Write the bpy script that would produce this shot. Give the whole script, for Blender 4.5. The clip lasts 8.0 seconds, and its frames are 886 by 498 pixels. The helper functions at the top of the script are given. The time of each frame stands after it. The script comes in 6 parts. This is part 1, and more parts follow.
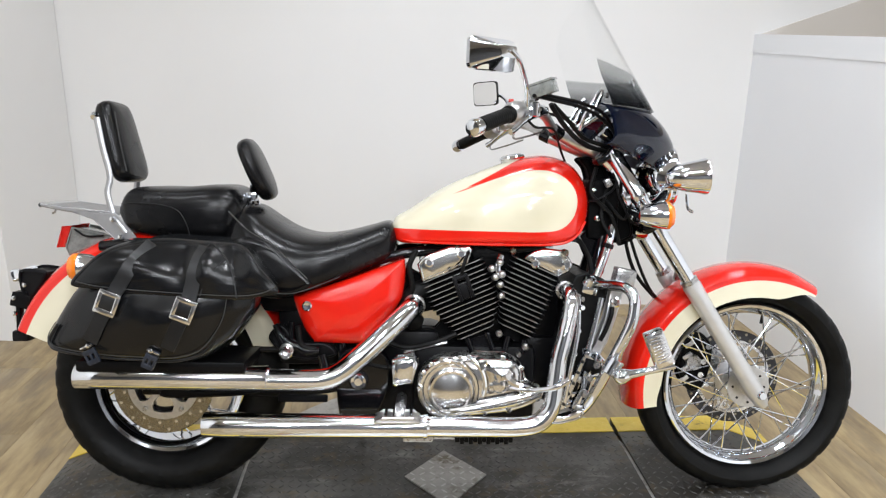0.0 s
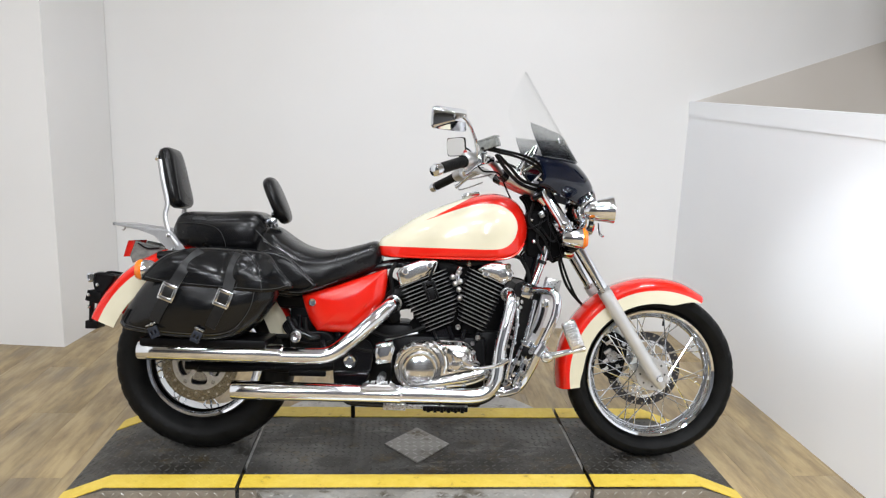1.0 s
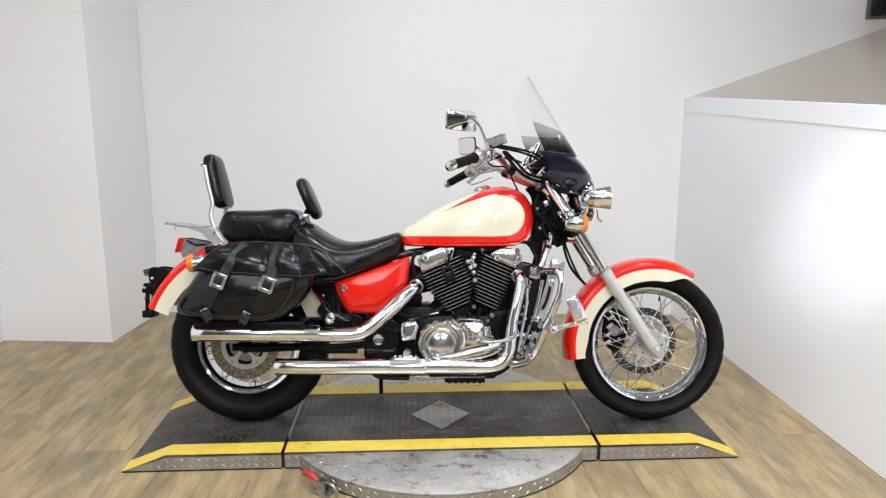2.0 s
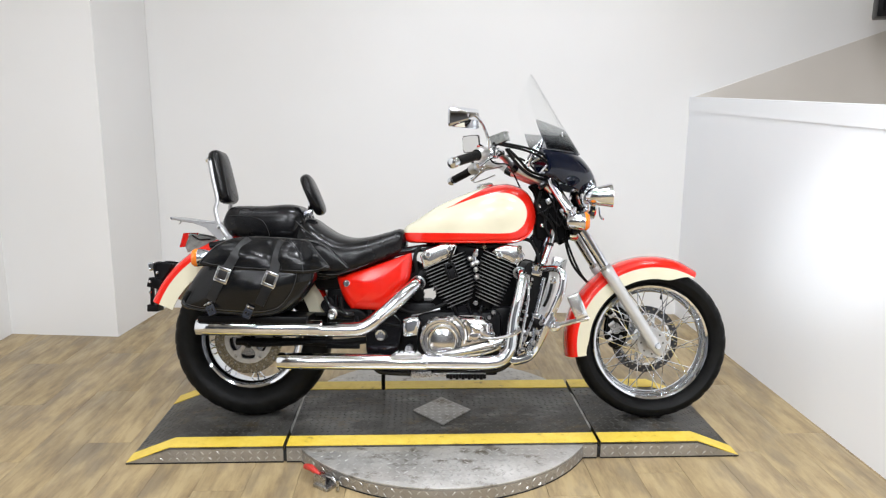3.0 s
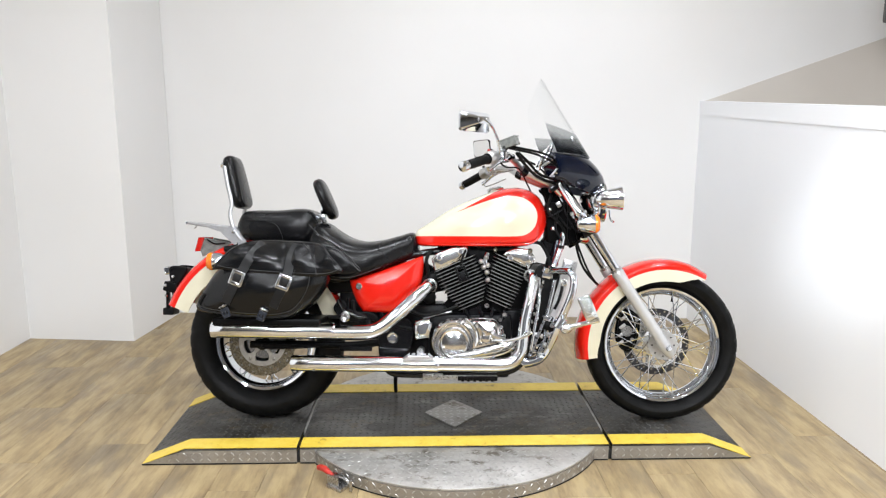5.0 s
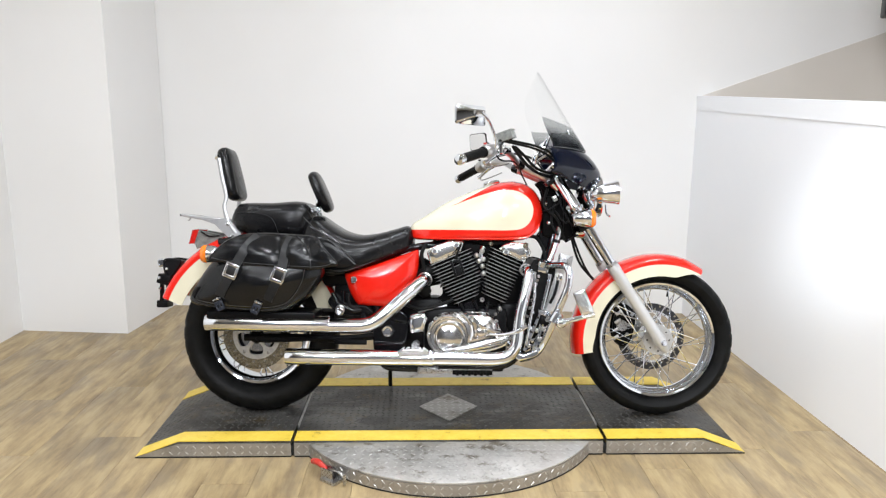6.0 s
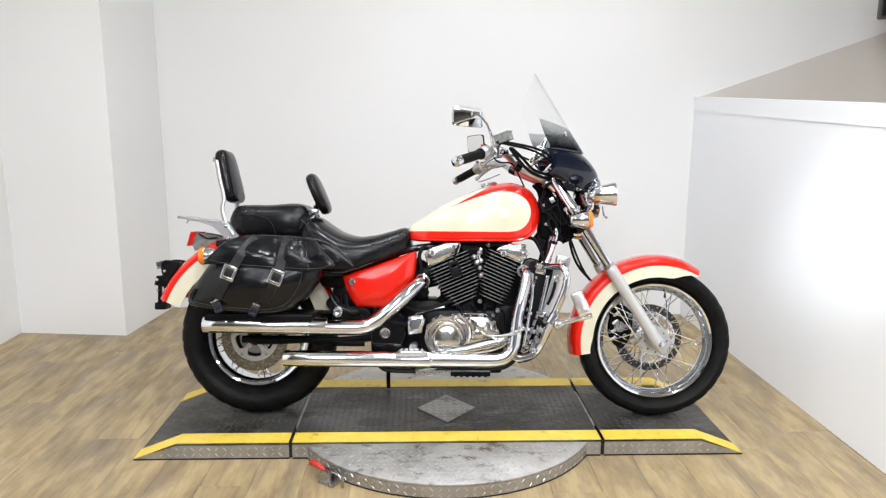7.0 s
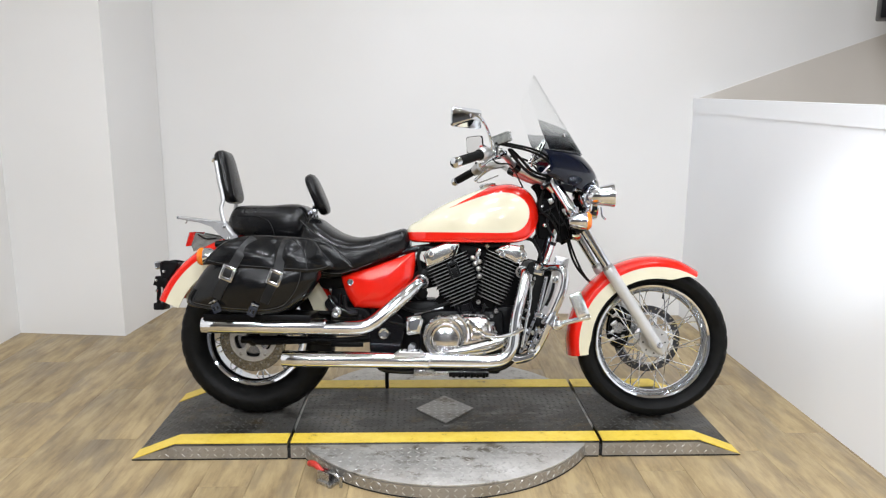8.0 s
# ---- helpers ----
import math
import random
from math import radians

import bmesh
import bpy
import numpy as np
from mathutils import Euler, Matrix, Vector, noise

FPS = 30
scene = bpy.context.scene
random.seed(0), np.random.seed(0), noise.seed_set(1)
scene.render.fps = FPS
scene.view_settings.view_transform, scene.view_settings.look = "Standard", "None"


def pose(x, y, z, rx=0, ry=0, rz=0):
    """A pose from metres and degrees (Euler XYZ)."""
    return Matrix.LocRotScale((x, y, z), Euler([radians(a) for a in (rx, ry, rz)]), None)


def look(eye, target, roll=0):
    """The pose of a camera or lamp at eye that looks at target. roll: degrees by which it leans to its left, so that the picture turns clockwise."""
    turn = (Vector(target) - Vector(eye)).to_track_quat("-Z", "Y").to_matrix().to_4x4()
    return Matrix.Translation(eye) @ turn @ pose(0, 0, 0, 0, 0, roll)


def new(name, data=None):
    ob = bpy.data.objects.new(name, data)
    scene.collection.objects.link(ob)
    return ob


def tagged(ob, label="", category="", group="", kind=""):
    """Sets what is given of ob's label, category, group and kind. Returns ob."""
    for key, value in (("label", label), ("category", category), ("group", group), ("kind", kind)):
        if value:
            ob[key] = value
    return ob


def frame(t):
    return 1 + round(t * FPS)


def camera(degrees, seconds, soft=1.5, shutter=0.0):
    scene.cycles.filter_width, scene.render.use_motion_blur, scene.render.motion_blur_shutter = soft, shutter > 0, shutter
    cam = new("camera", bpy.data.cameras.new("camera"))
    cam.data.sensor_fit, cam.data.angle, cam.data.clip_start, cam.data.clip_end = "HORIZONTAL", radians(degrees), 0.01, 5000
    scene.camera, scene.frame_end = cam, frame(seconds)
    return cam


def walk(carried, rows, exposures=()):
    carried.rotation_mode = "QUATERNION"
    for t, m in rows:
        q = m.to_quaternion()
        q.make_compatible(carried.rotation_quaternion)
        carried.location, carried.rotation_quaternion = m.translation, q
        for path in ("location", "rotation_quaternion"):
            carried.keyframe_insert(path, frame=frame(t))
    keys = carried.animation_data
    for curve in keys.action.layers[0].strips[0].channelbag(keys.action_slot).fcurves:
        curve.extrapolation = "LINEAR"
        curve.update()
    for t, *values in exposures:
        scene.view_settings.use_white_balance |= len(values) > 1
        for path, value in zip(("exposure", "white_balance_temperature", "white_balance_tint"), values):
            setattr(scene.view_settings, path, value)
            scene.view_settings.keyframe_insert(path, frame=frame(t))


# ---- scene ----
cam = camera(64.0, 8.0, soft=1.25)
PATH = [
    (0, (-0.1635, -1.8530, 1.2925), (-0.0218, 0.0687, 0.7564), 1.13),
    (0.3, (-0.2120, -2.0770, 1.3170), (0.0075, -0.1250, 0.7950), 1.15),
    (0.5, (-0.1889, -2.2084, 1.3311), (0.0086, -0.2712, 0.8743), 1.09),
    (0.7, (-0.1622, -2.3261, 1.3391), (0.0004, -0.3727, 0.9169), 0.64),
    (1, (-0.1096, -2.4842, 1.3265), (0.0293, -0.5284, 0.9325), 2.02),
    (1.2, (-0.0968, -2.5649, 1.3353), (0.0176, -0.6129, 0.9260), 1.88),
    (1.5, (-0.1016, -2.6856, 1.3415), (-0.0384, -0.7218, 0.9704), 0.52),
    (1.7, (-0.1207, -2.7299, 1.3401), (-0.0544, -0.7795, 0.9814), 0.43),
    (2, (-0.1430, -2.7870, 1.3290), (-0.0390, -0.8280, 0.9420), 0.10),
    (2.2, (-0.1410, -2.7930, 1.3270), (-0.0190, -0.8330, 0.9290), 0.10),
    (3.3, (-0.1210, -2.8110, 1.3150), (-0.0520, -0.8510, 0.9300), 0.50),
    (3.5, (-0.1200, -2.8140, 1.3130), (-0.0540, -0.8550, 0.9160), 0.50),
    (4, (-0.1110, -2.8280, 1.3130), (-0.0370, -0.8680, 0.9200), 0.60),
    (4.5, (-0.1230, -2.8360, 1.3100), (-0.0770, -0.8720, 0.9320), 0.00),
    (4.7, (-0.1230, -2.8360, 1.3090), (-0.0760, -0.8760, 0.9440), 0.00),
    (5.8, (-0.1200, -2.8270, 1.3060), (-0.0610, -0.8670, 0.9260), 0.30),
    (6, (-0.1200, -2.8250, 1.3050), (-0.0590, -0.8630, 0.9210), 0.40),
    (6.5, (-0.1190, -2.8290, 1.3020), (-0.0490, -0.8660, 0.9260), 0.30),
    (7, (-0.1150, -2.8290, 1.3080), (-0.0510, -0.8670, 0.9270), 0.30),
    (7.5, (-0.1170, -2.8330, 1.3120), (-0.0580, -0.8710, 0.9290), 0.60),
    (8, (-0.1110, -2.8320, 1.3090), (-0.0460, -0.8690, 0.9300), 0.40),
]
EXPOSURE = [(0, -0.07), (1, -0.10), (1.5, -0.12), (2, -0.10), (3.5, 0.04), (4.5, 0.10), (6, 0.11), (6.5, 0.10), (7, 0.08), (7.5, -0.01), (8, -0.07)]
walk(cam, [(t, look(eye, target, roll)) for t, eye, target, roll in PATH], EXPOSURE)

# ---- world and light ----
world = bpy.data.worlds.new("world")
scene.world = world
world.use_nodes = True
world.node_tree.nodes["Background"].inputs[0].default_value = (0.80, 0.88, 1.0, 1)
world.node_tree.nodes["Background"].inputs[1].default_value = 0.25


def area_lamp(eye, target, sx, sy, watts, color=(0.93, 0.97, 1.03)):
    data = bpy.data.lights.new("ceiling_lamp", "AREA")
    data.shape, data.size, data.size_y, data.energy, data.color = "RECTANGLE", sx, sy, watts, color
    ob = new("ceiling_lamp", data)
    ob.matrix_basis = look(eye, target)
    return ob


LAMPS = [(-1.6, 0.7, 2), (0.0, 0.8, 7), (1.3, 0.7, 6), (-1.6, -0.6, 9), (0.0, -0.5, 26), (1.2, -0.6, 22), (-1.6, -2.1, 11), (0.0, -2.1, 22), (1.3, -2.1, 20), (3.0, -0.5, 5)]
LAMPS += [(lx, ly, 37) for ly in (-3.05, -3.9) for lx in (-0.9, 0.7)]
LAMPS += [(lx, ly, 48) for ly in (-5.2, -6.5) for lx in (-1.6, 0.6)]
SPOT_WATTS = 560
# rows of ceiling panels, and one added spot that makes the glare on the partition
for lx, ly, watts in LAMPS:
    area_lamp((lx, ly, 3.05), (lx, ly + 0.001, 0.0), 0.50, 0.12, watts)
spot = bpy.data.lights.new("glare_spot", "SPOT")
spot.energy, spot.spot_size, spot.spot_blend, spot.shadow_soft_size = SPOT_WATTS, radians(12.5), 1.0, 0.10
spot.color = (0.86, 0.93, 1.0)
new("glare_spot", spot).matrix_basis = look((-0.65, -3.2, 2.35), (1.594, -0.12, 0.86))

# ---- materials ----


class Nodes:
    def __init__(self, name):
        self.mat = bpy.data.materials.new(name)
        self.mat.use_nodes = True
        self.tree = self.mat.node_tree
        self.bsdf = self.tree.nodes["Principled BSDF"]

    def add(self, kind, **props):
        node = self.tree.nodes.new(kind)
        if "operation" in props:
            node.operation = props["operation"]
        if "use_clamp" in props:
            node.use_clamp = props["use_clamp"]
        if "data_type" in props:
            node.data_type, node.blend_type = props["data_type"], props["blend_type"]
        if "interpolation_type" in props:
            node.interpolation_type = props["interpolation_type"]
        if "attribute_name" in props:
            node.attribute_name = props["attribute_name"]
        return node

    def link(self, a, b):
        self.tree.links.new(a, b)

    def put(self, socket, value):
        if isinstance(value, (int, float, tuple)):
            socket.default_value = value
        else:
            self.link(value, socket)

    def math(self, op, a, b=0.0, c=0.0, clamp=False):
        node = self.add("ShaderNodeMath", operation=op, use_clamp=clamp)
        for socket, value in zip(node.inputs, (a, b, c)):
            self.put(socket, value)
        return node.outputs[0]

    def coords(self, which="Object"):
        return self.add("ShaderNodeTexCoord").outputs[which]

    def scaled(self, vector, scale):
        node = self.add("ShaderNodeMapping")
        self.link(vector, node.inputs[0])
        node.inputs["Scale"].default_value = scale
        return node.outputs[0]

    def noise(self, vector, scale, detail=4.0, rough=0.55):
        node = self.add("ShaderNodeTexNoise")
        self.link(vector, node.inputs["Vector"])
        node.inputs["Scale"].default_value, node.inputs["Detail"].default_value = scale, detail
        node.inputs["Roughness"].default_value = rough
        return node.outputs["Fac"]

    def ramp(self, fac, stops):
        node = self.add("ShaderNodeValToRGB")
        while len(node.color_ramp.elements) < len(stops):
            node.color_ramp.elements.new(0.5)
        for el, (pos, col) in zip(node.color_ramp.elements, stops):
            el.position, el.color = pos, (*col, 1) if len(col) == 3 else col
        self.link(fac, node.inputs[0])
        return node.outputs[0]

    def mix(self, fac, a, b, blend="MIX"):
        node = self.add("ShaderNodeMix", data_type="RGBA", blend_type=blend)
        self.put(node.inputs[0], fac)
        self.put(node.inputs[6], a if not isinstance(a, tuple) else (*a, 1))
        self.put(node.inputs[7], b if not isinstance(b, tuple) else (*b, 1))
        return node.outputs[2]

    def span(self, value, lo, hi, a, b):
        node = self.add("ShaderNodeMapRange", interpolation_type="SMOOTHSTEP")
        for socket, v in zip(node.inputs, (value, lo, hi, a, b)):
            self.put(socket, v)
        return node.outputs[0]

    def bump(self, height, strength, distance, normal=None):
        node = self.add("ShaderNodeBump")
        node.inputs["Strength"].default_value, node.inputs["Distance"].default_value = strength, distance
        self.link(height, node.inputs["Height"])
        if normal is not None:
            self.link(normal, node.inputs["Normal"])
        return node.outputs[0]

    def set(self, **values):
        for key, value in values.items():
            socket = self.bsdf.inputs[key.replace("_", " ")]
            if isinstance(value, tuple) and len(value) == 3 and socket.type == "RGBA":
                value = (*value, 1)
            self.put(socket, value)
        return self.mat


def plain(name, color, rough, metal=0.0, vary=0.12, scale=18.0, coat=0.0, grain=0.0, spec=0.5):
    n = Nodes(name)
    v = n.coords()
    dirt = n.noise(v, scale, 6.0, 0.6)
    dark = tuple(c * (1 - vary) for c in color)
    light = tuple(min(1.0, c * (1 + vary)) for c in color)
    n.set(Base_Color=n.ramp(dirt, [(0.35, dark), (0.65, light)]), Metallic=metal, Coat_Weight=coat, Specular_IOR_Level=spec, Coat_Roughness=0.04,
          Roughness=n.span(n.noise(v, scale * 3, 3.0), 0.3, 0.7, rough * 0.92, min(1.0, rough * 1.12)))
    if grain:
        n.set(Normal=n.bump(n.noise(v, 420, 3.0), grain, 0.0006))
    return n.mat


CHROME = plain("chrome", (0.76, 0.79, 0.84), 0.05, 1.0, 0.03, 30)
PIPE_CHROME = plain("worn_pipe_chrome", (0.74, 0.765, 0.80), 0.09, 1.0, 0.05, 22)
ALUMINIUM = plain("polished_aluminium", (0.72, 0.73, 0.74), 0.16, 1.0, 0.06, 40)
STEEL = plain("brushed_steel", (0.46, 0.46, 0.46), 0.28, 1.0, 0.12, 60)
DISC_STEEL = plain("brake_disc_steel", (0.30, 0.275, 0.215), 0.26, 1.0, 0.05, 30)
DARK_STEEL = plain("dark_disc_steel", (0.05, 0.05, 0.055), 0.35, 0.7, 0.2, 40)
BLACK_METAL = plain("black_engine_paint", (0.0035, 0.0035, 0.004), 0.34, 0.0, 0.3, 50, spec=0.12)
FAIRING_BLACK = plain("fairing_blue_black", (0.002, 0.004, 0.012), 0.05, 0.0, 0.1, 20, coat=0.6, spec=0.2)
CASE_CHROME = plain("polished_case_chrome", (0.70, 0.70, 0.70), 0.15, 1.0, 0.08, 12)
FIN_EDGE = plain("machined_fin_edge", (0.34, 0.34, 0.34), 0.36, 1.0, 0.1, 60)
RACK_STEEL = plain("satin_rack_steel", (0.44, 0.44, 0.45), 0.40, 1.0, 0.08, 30)
# black paint made darker and duller, with the shade of recesses in its colour
BLACK_DULL = plain("black_recess_paint", (0.0028, 0.0028, 0.003), 0.55, 0.0, 0.3, 50, spec=0.05)
BLACK_GLOSS = plain("black_gloss_paint", (0.004, 0.004, 0.005), 0.10, 0.0, 0.2, 20, coat=0.3, spec=0.2)
RUBBER = plain("black_rubber", (0.005, 0.005, 0.005), 0.50, 0.0, 0.35, 30, grain=0.35, spec=0.14)
PLASTIC = plain("black_plastic", (0.005, 0.005, 0.006), 0.38, 0.0, 0.2, 40, spec=0.14)
BLUE_PLASTIC = plain("grey_blue_plastic", (0.014, 0.018, 0.028), 0.30, 0.0, 0.2, 60)
CUP_GREY = plain("smoked_grey_cup", (0.20, 0.21, 0.20), 0.18, 0.0, 0.25, 60, coat=0.5)
SILVER_PAINT = plain("pearl_silver_paint", (0.56, 0.56, 0.555), 0.30, 0.45, 0.04, 25, coat=0.6)
SATIN_SILVER = plain("satin_cast_aluminium", (0.60, 0.60, 0.60), 0.32, 1.0, 0.08, 80)
RED_LENS = plain("red_lens", (0.62, 0.018, 0.012), 0.08, 0.0, 0.1, 60, coat=1.0)
AMBER_LENS = plain("amber_lens", (0.85, 0.20, 0.008), 0.10, 0.0, 0.1, 60, coat=1.0)
RED_PLASTIC = plain("red_handle_plastic", (0.45, 0.03, 0.02), 0.35, 0.0, 0.25, 60)
RED_PAINT = plain("red_paint", (0.70, 0.013, 0.005), 0.22, 0.0, 0.05, 12, coat=0.7, spec=0.3)


def two_tone():
    """Red and cream lacquer, parted where the paint value crosses zero."""
    n = Nodes("red_and_cream_paint")
    att = n.add("ShaderNodeAttribute", attribute_name="paint")
    line = n.span(att.outputs["Fac"], -0.0012, 0.0012, 0.0, 1.0)
    soft = n.noise(n.coords(), 9.0, 3.0)
    red = n.ramp(soft, [(0.3, (0.66, 0.011, 0.004)), (0.7, (0.71, 0.015, 0.006))])
    cream = n.ramp(soft, [(0.3, (0.655, 0.610, 0.455)), (0.7, (0.695, 0.652, 0.500))])
    return n.set(Base_Color=n.mix(line, red, cream), Roughness=0.24, Specular_IOR_Level=0.2, Coat_Weight=0.9, Coat_Roughness=0.02)


PAINT = two_tone()


def leather(name, base, wrinkle, gloss, shine=0.32):
    n = Nodes(name)
    v = n.coords()
    pores = n.noise(v, 520.0, 2.0)
    folds = n.noise(n.scaled(v, (1.0, 0.8, 1.5)), 7.0, 2.0, 0.45)
    wear = n.noise(v, 5.0, 5.0, 0.6)
    col = n.ramp(wear, [(0.35, base), (0.72, tuple(c * 1.5 + 0.001 for c in base))])
    rough = n.span(wear, 0.3, 0.75, gloss, gloss + 0.10)
    nrm = n.bump(pores, 0.18, 0.0006)
    nrm = n.bump(folds, wrinkle, 0.020, nrm)
    return n.set(Base_Color=col, Roughness=rough, Normal=nrm, Specular_IOR_Level=shine)


SEAT_LEATHER = leather("black_seat_vinyl", (0.0042, 0.0042, 0.0046), 0.16, 0.20, 0.24)
BAG_LEATHER = leather("black_saddlebag_leather", (0.0038, 0.0041, 0.0047), 0.22, 0.17, 0.32)
STRAP_LEATHER = leather("black_strap_leather", (0.007, 0.007, 0.0075), 0.12, 0.36)
STITCH = plain("grey_stitching", (0.030, 0.030, 0.030), 0.7)


def tyre_rubber():
    n = Nodes("tyre_rubber")
    v = n.coords()
    dust = n.noise(v, 25.0, 6.0, 0.65)
    n.set(Specular_IOR_Level=0.12, Base_Color=n.ramp(dust, [(0.35, (0.0032, 0.0032, 0.0032)), (0.75, (0.0085, 0.0085, 0.0083))]), Roughness=n.span(dust, 0.3, 0.7, 0.42, 0.62),
          Normal=n.bump(n.noise(v, 300.0, 3.0), 0.25, 0.0006))
    return n.mat


TYRE = tyre_rubber()


def clear_screen(name, smoke_lo, smoke_hi, tint_clear, tint_smoke, tint_deep, gloss):
    """Thin acrylic: tinted see-through sheet with a mirror-like skin; the smoke value fades it from clear to dark."""
    n = Nodes(name)
    n.tree.nodes.remove(n.bsdf)
    out = n.tree.nodes["Material Output"]
    att = n.add("ShaderNodeAttribute", attribute_name="paint")
    fac = n.span(att.outputs["Fac"], smoke_lo, smoke_hi, 0.0, 1.0)
    see = n.add("ShaderNodeBsdfTransparent")
    deep = n.span(att.outputs["Fac"], -0.10, -0.012, 0.0, 1.0)
    n.link(n.mix(fac, n.mix(deep, tint_deep, tint_smoke), tint_clear), see.inputs[0])
    shine = n.add("ShaderNodeBsdfGlossy")
    shine.inputs["Roughness"].default_value = 0.03
    facing = n.add("ShaderNodeLayerWeight")
    skin_gloss = n.math("ADD", n.math("MULTIPLY", n.math("POWER", facing.outputs["Facing"], 8.0), 0.90), gloss)
    mixer = n.add("ShaderNodeMixShader")
    n.link(skin_gloss, mixer.inputs[0])
    n.link(see.outputs[0], mixer.inputs[1])
    n.link(shine.outputs[0], mixer.inputs[2])
    n.link(mixer.outputs[0], out.inputs[0])
    return n.mat


SCREEN = clear_screen("smoked_acrylic", -0.004, 0.004, (0.992, 0.994, 0.994), (0.72, 0.73, 0.73), (0.25, 0.26, 0.28), 0.008)
MIRROR = plain("mirror_glass", (0.86, 0.87, 0.88), 0.015, 1.0, 0.01, 10)


def lozenges(n, vector, axis_a, axis_b, pitch):
    """Height of a tread plate: one raised lozenge in each cell, turned alternately left and right."""
    sep = n.add("ShaderNodeSeparateXYZ")
    n.link(vector, sep.inputs[0])
    u = n.math("DIVIDE", sep.outputs[axis_a], pitch)
    v = n.math("DIVIDE", sep.outputs[axis_b], pitch)
    odd = n.math("FLOORED_MODULO", n.math("ADD", n.math("FLOOR", u), n.math("FLOOR", v)), 2.0)
    a = n.math("SUBTRACT", n.math("FRACT", u), 0.5)
    b = n.math("SUBTRACT", n.math("FRACT", v), 0.5)
    flip = n.math("SUBTRACT", n.math("MULTIPLY", odd, 2.0), 1.0)
    b = n.math("MULTIPLY", b, flip)
    p = n.math("ADD", a, b)
    q = n.math("SUBTRACT", a, b)
    d = n.math("ADD", n.math("POWER", n.math("DIVIDE", p, 0.58), 2.0), n.math("POWER", n.math("DIVIDE", q, 0.17), 2.0))
    return n.span(d, 0.55, 1.05, 1.0, 0.0)


def tread_plate(name, axes, dark, light, rough, metal, rub, pitch=0.030, relief=0.7, stain=0.0, spots=(), printed=False):
    n = Nodes(name)
    v = n.coords()
    grime = n.noise(v, 5.0, 8.0, 0.7)
    fine = n.noise(v, 60.0, 5.0, 0.6)
    base = n.ramp(grime, [(0.30, dark), (0.72, light)])
    if stain:
        oil = n.noise(n.scaled(v, (1.0, 1.5, 1.0)), 2.3, 8.0, 0.66)
        base = n.mix(n.span(oil, 0.44, 0.60, 0.0, stain), base, (0.016, 0.013, 0.009))
        scuffed = n.noise(n.scaled(v, (1.0, 3.0, 1.0)), 7.0, 7.0, 0.7)
        base = n.mix(n.span(scuffed, 0.54, 0.72, 0.0, 0.55), base, (0.22, 0.214, 0.20))
        rust = n.noise(n.scaled(v, (1.0, 1.4, 1.0)), 11.0, 6.0, 0.68)
        base = n.mix(n.span(rust, 0.52, 0.68, 0.0, 0.75), base, (0.085, 0.060, 0.026))
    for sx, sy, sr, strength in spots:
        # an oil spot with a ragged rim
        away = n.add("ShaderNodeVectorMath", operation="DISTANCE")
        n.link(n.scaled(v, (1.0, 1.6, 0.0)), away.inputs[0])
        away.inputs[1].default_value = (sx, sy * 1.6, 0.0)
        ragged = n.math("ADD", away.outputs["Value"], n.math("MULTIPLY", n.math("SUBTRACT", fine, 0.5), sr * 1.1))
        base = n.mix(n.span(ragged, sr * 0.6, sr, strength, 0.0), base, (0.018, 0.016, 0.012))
    h = lozenges(n, v, *axes, pitch) if printed else fine
    if printed:
        base = n.mix(n.math("MULTIPLY", h, rub), base, (0.62, 0.61, 0.59))
    base = n.mix(n.span(fine, 0.55, 0.75, 0.0, 0.35), base, tuple(c * 0.4 for c in dark))
    return n.set(Base_Color=base, Roughness=n.span(grime, 0.3, 0.7, rough, rough + 0.18), Metallic=metal, Normal=n.bump(h, relief if printed else 0.15, 0.0018))


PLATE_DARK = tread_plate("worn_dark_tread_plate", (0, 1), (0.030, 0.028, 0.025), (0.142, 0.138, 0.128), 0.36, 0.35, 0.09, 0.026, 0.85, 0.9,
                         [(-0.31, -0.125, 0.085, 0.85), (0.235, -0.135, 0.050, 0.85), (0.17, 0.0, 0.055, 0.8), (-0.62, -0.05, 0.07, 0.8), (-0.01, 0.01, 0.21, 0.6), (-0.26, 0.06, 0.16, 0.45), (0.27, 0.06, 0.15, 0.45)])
PLATE_BRIGHT = tread_plate("bright_tread_plate", (0, 1), (0.36, 0.35, 0.325), (0.66, 0.645, 0.62), 0.36, 0.65, 0.55, stain=0.12)
PLATE_EDGE = tread_plate("bright_tread_plate_edge", (0, 2), (0.30, 0.285, 0.26), (0.46, 0.44, 0.41), 0.34, 0.75, 0.6)
PLATE_PATCH = tread_plate("grey_tread_plate_patch", (0, 1), (0.22, 0.21, 0.195), (0.44, 0.425, 0.40), 0.38, 0.55, 0.35, stain=0.30, printed=True)
LOZENGE_BRIGHT = plain("rubbed_bright_lozenge", (0.50, 0.49, 0.47), 0.36, 0.8, 0.15, 40)
LOZENGE_DARK = plain("worn_dark_lozenge", (0.078, 0.076, 0.071), 0.42, 0.45, 0.35, 30)


def yellow_paint():
    n = Nodes("worn_yellow_paint")
    v = n.coords()
    worn = n.noise(v, 22.0, 8.0, 0.72)
    col = n.ramp(worn, [(0.28, (0.20, 0.13, 0.03)), (0.40, (0.68, 0.48, 0.05)), (0.8, (0.80, 0.62, 0.11))])
    return n.set(Base_Color=col, Roughness=0.42, Normal=n.bump(lozenges(n, v, 0, 1, 0.026), 0.35, 0.0012))


YELLOW = yellow_paint()


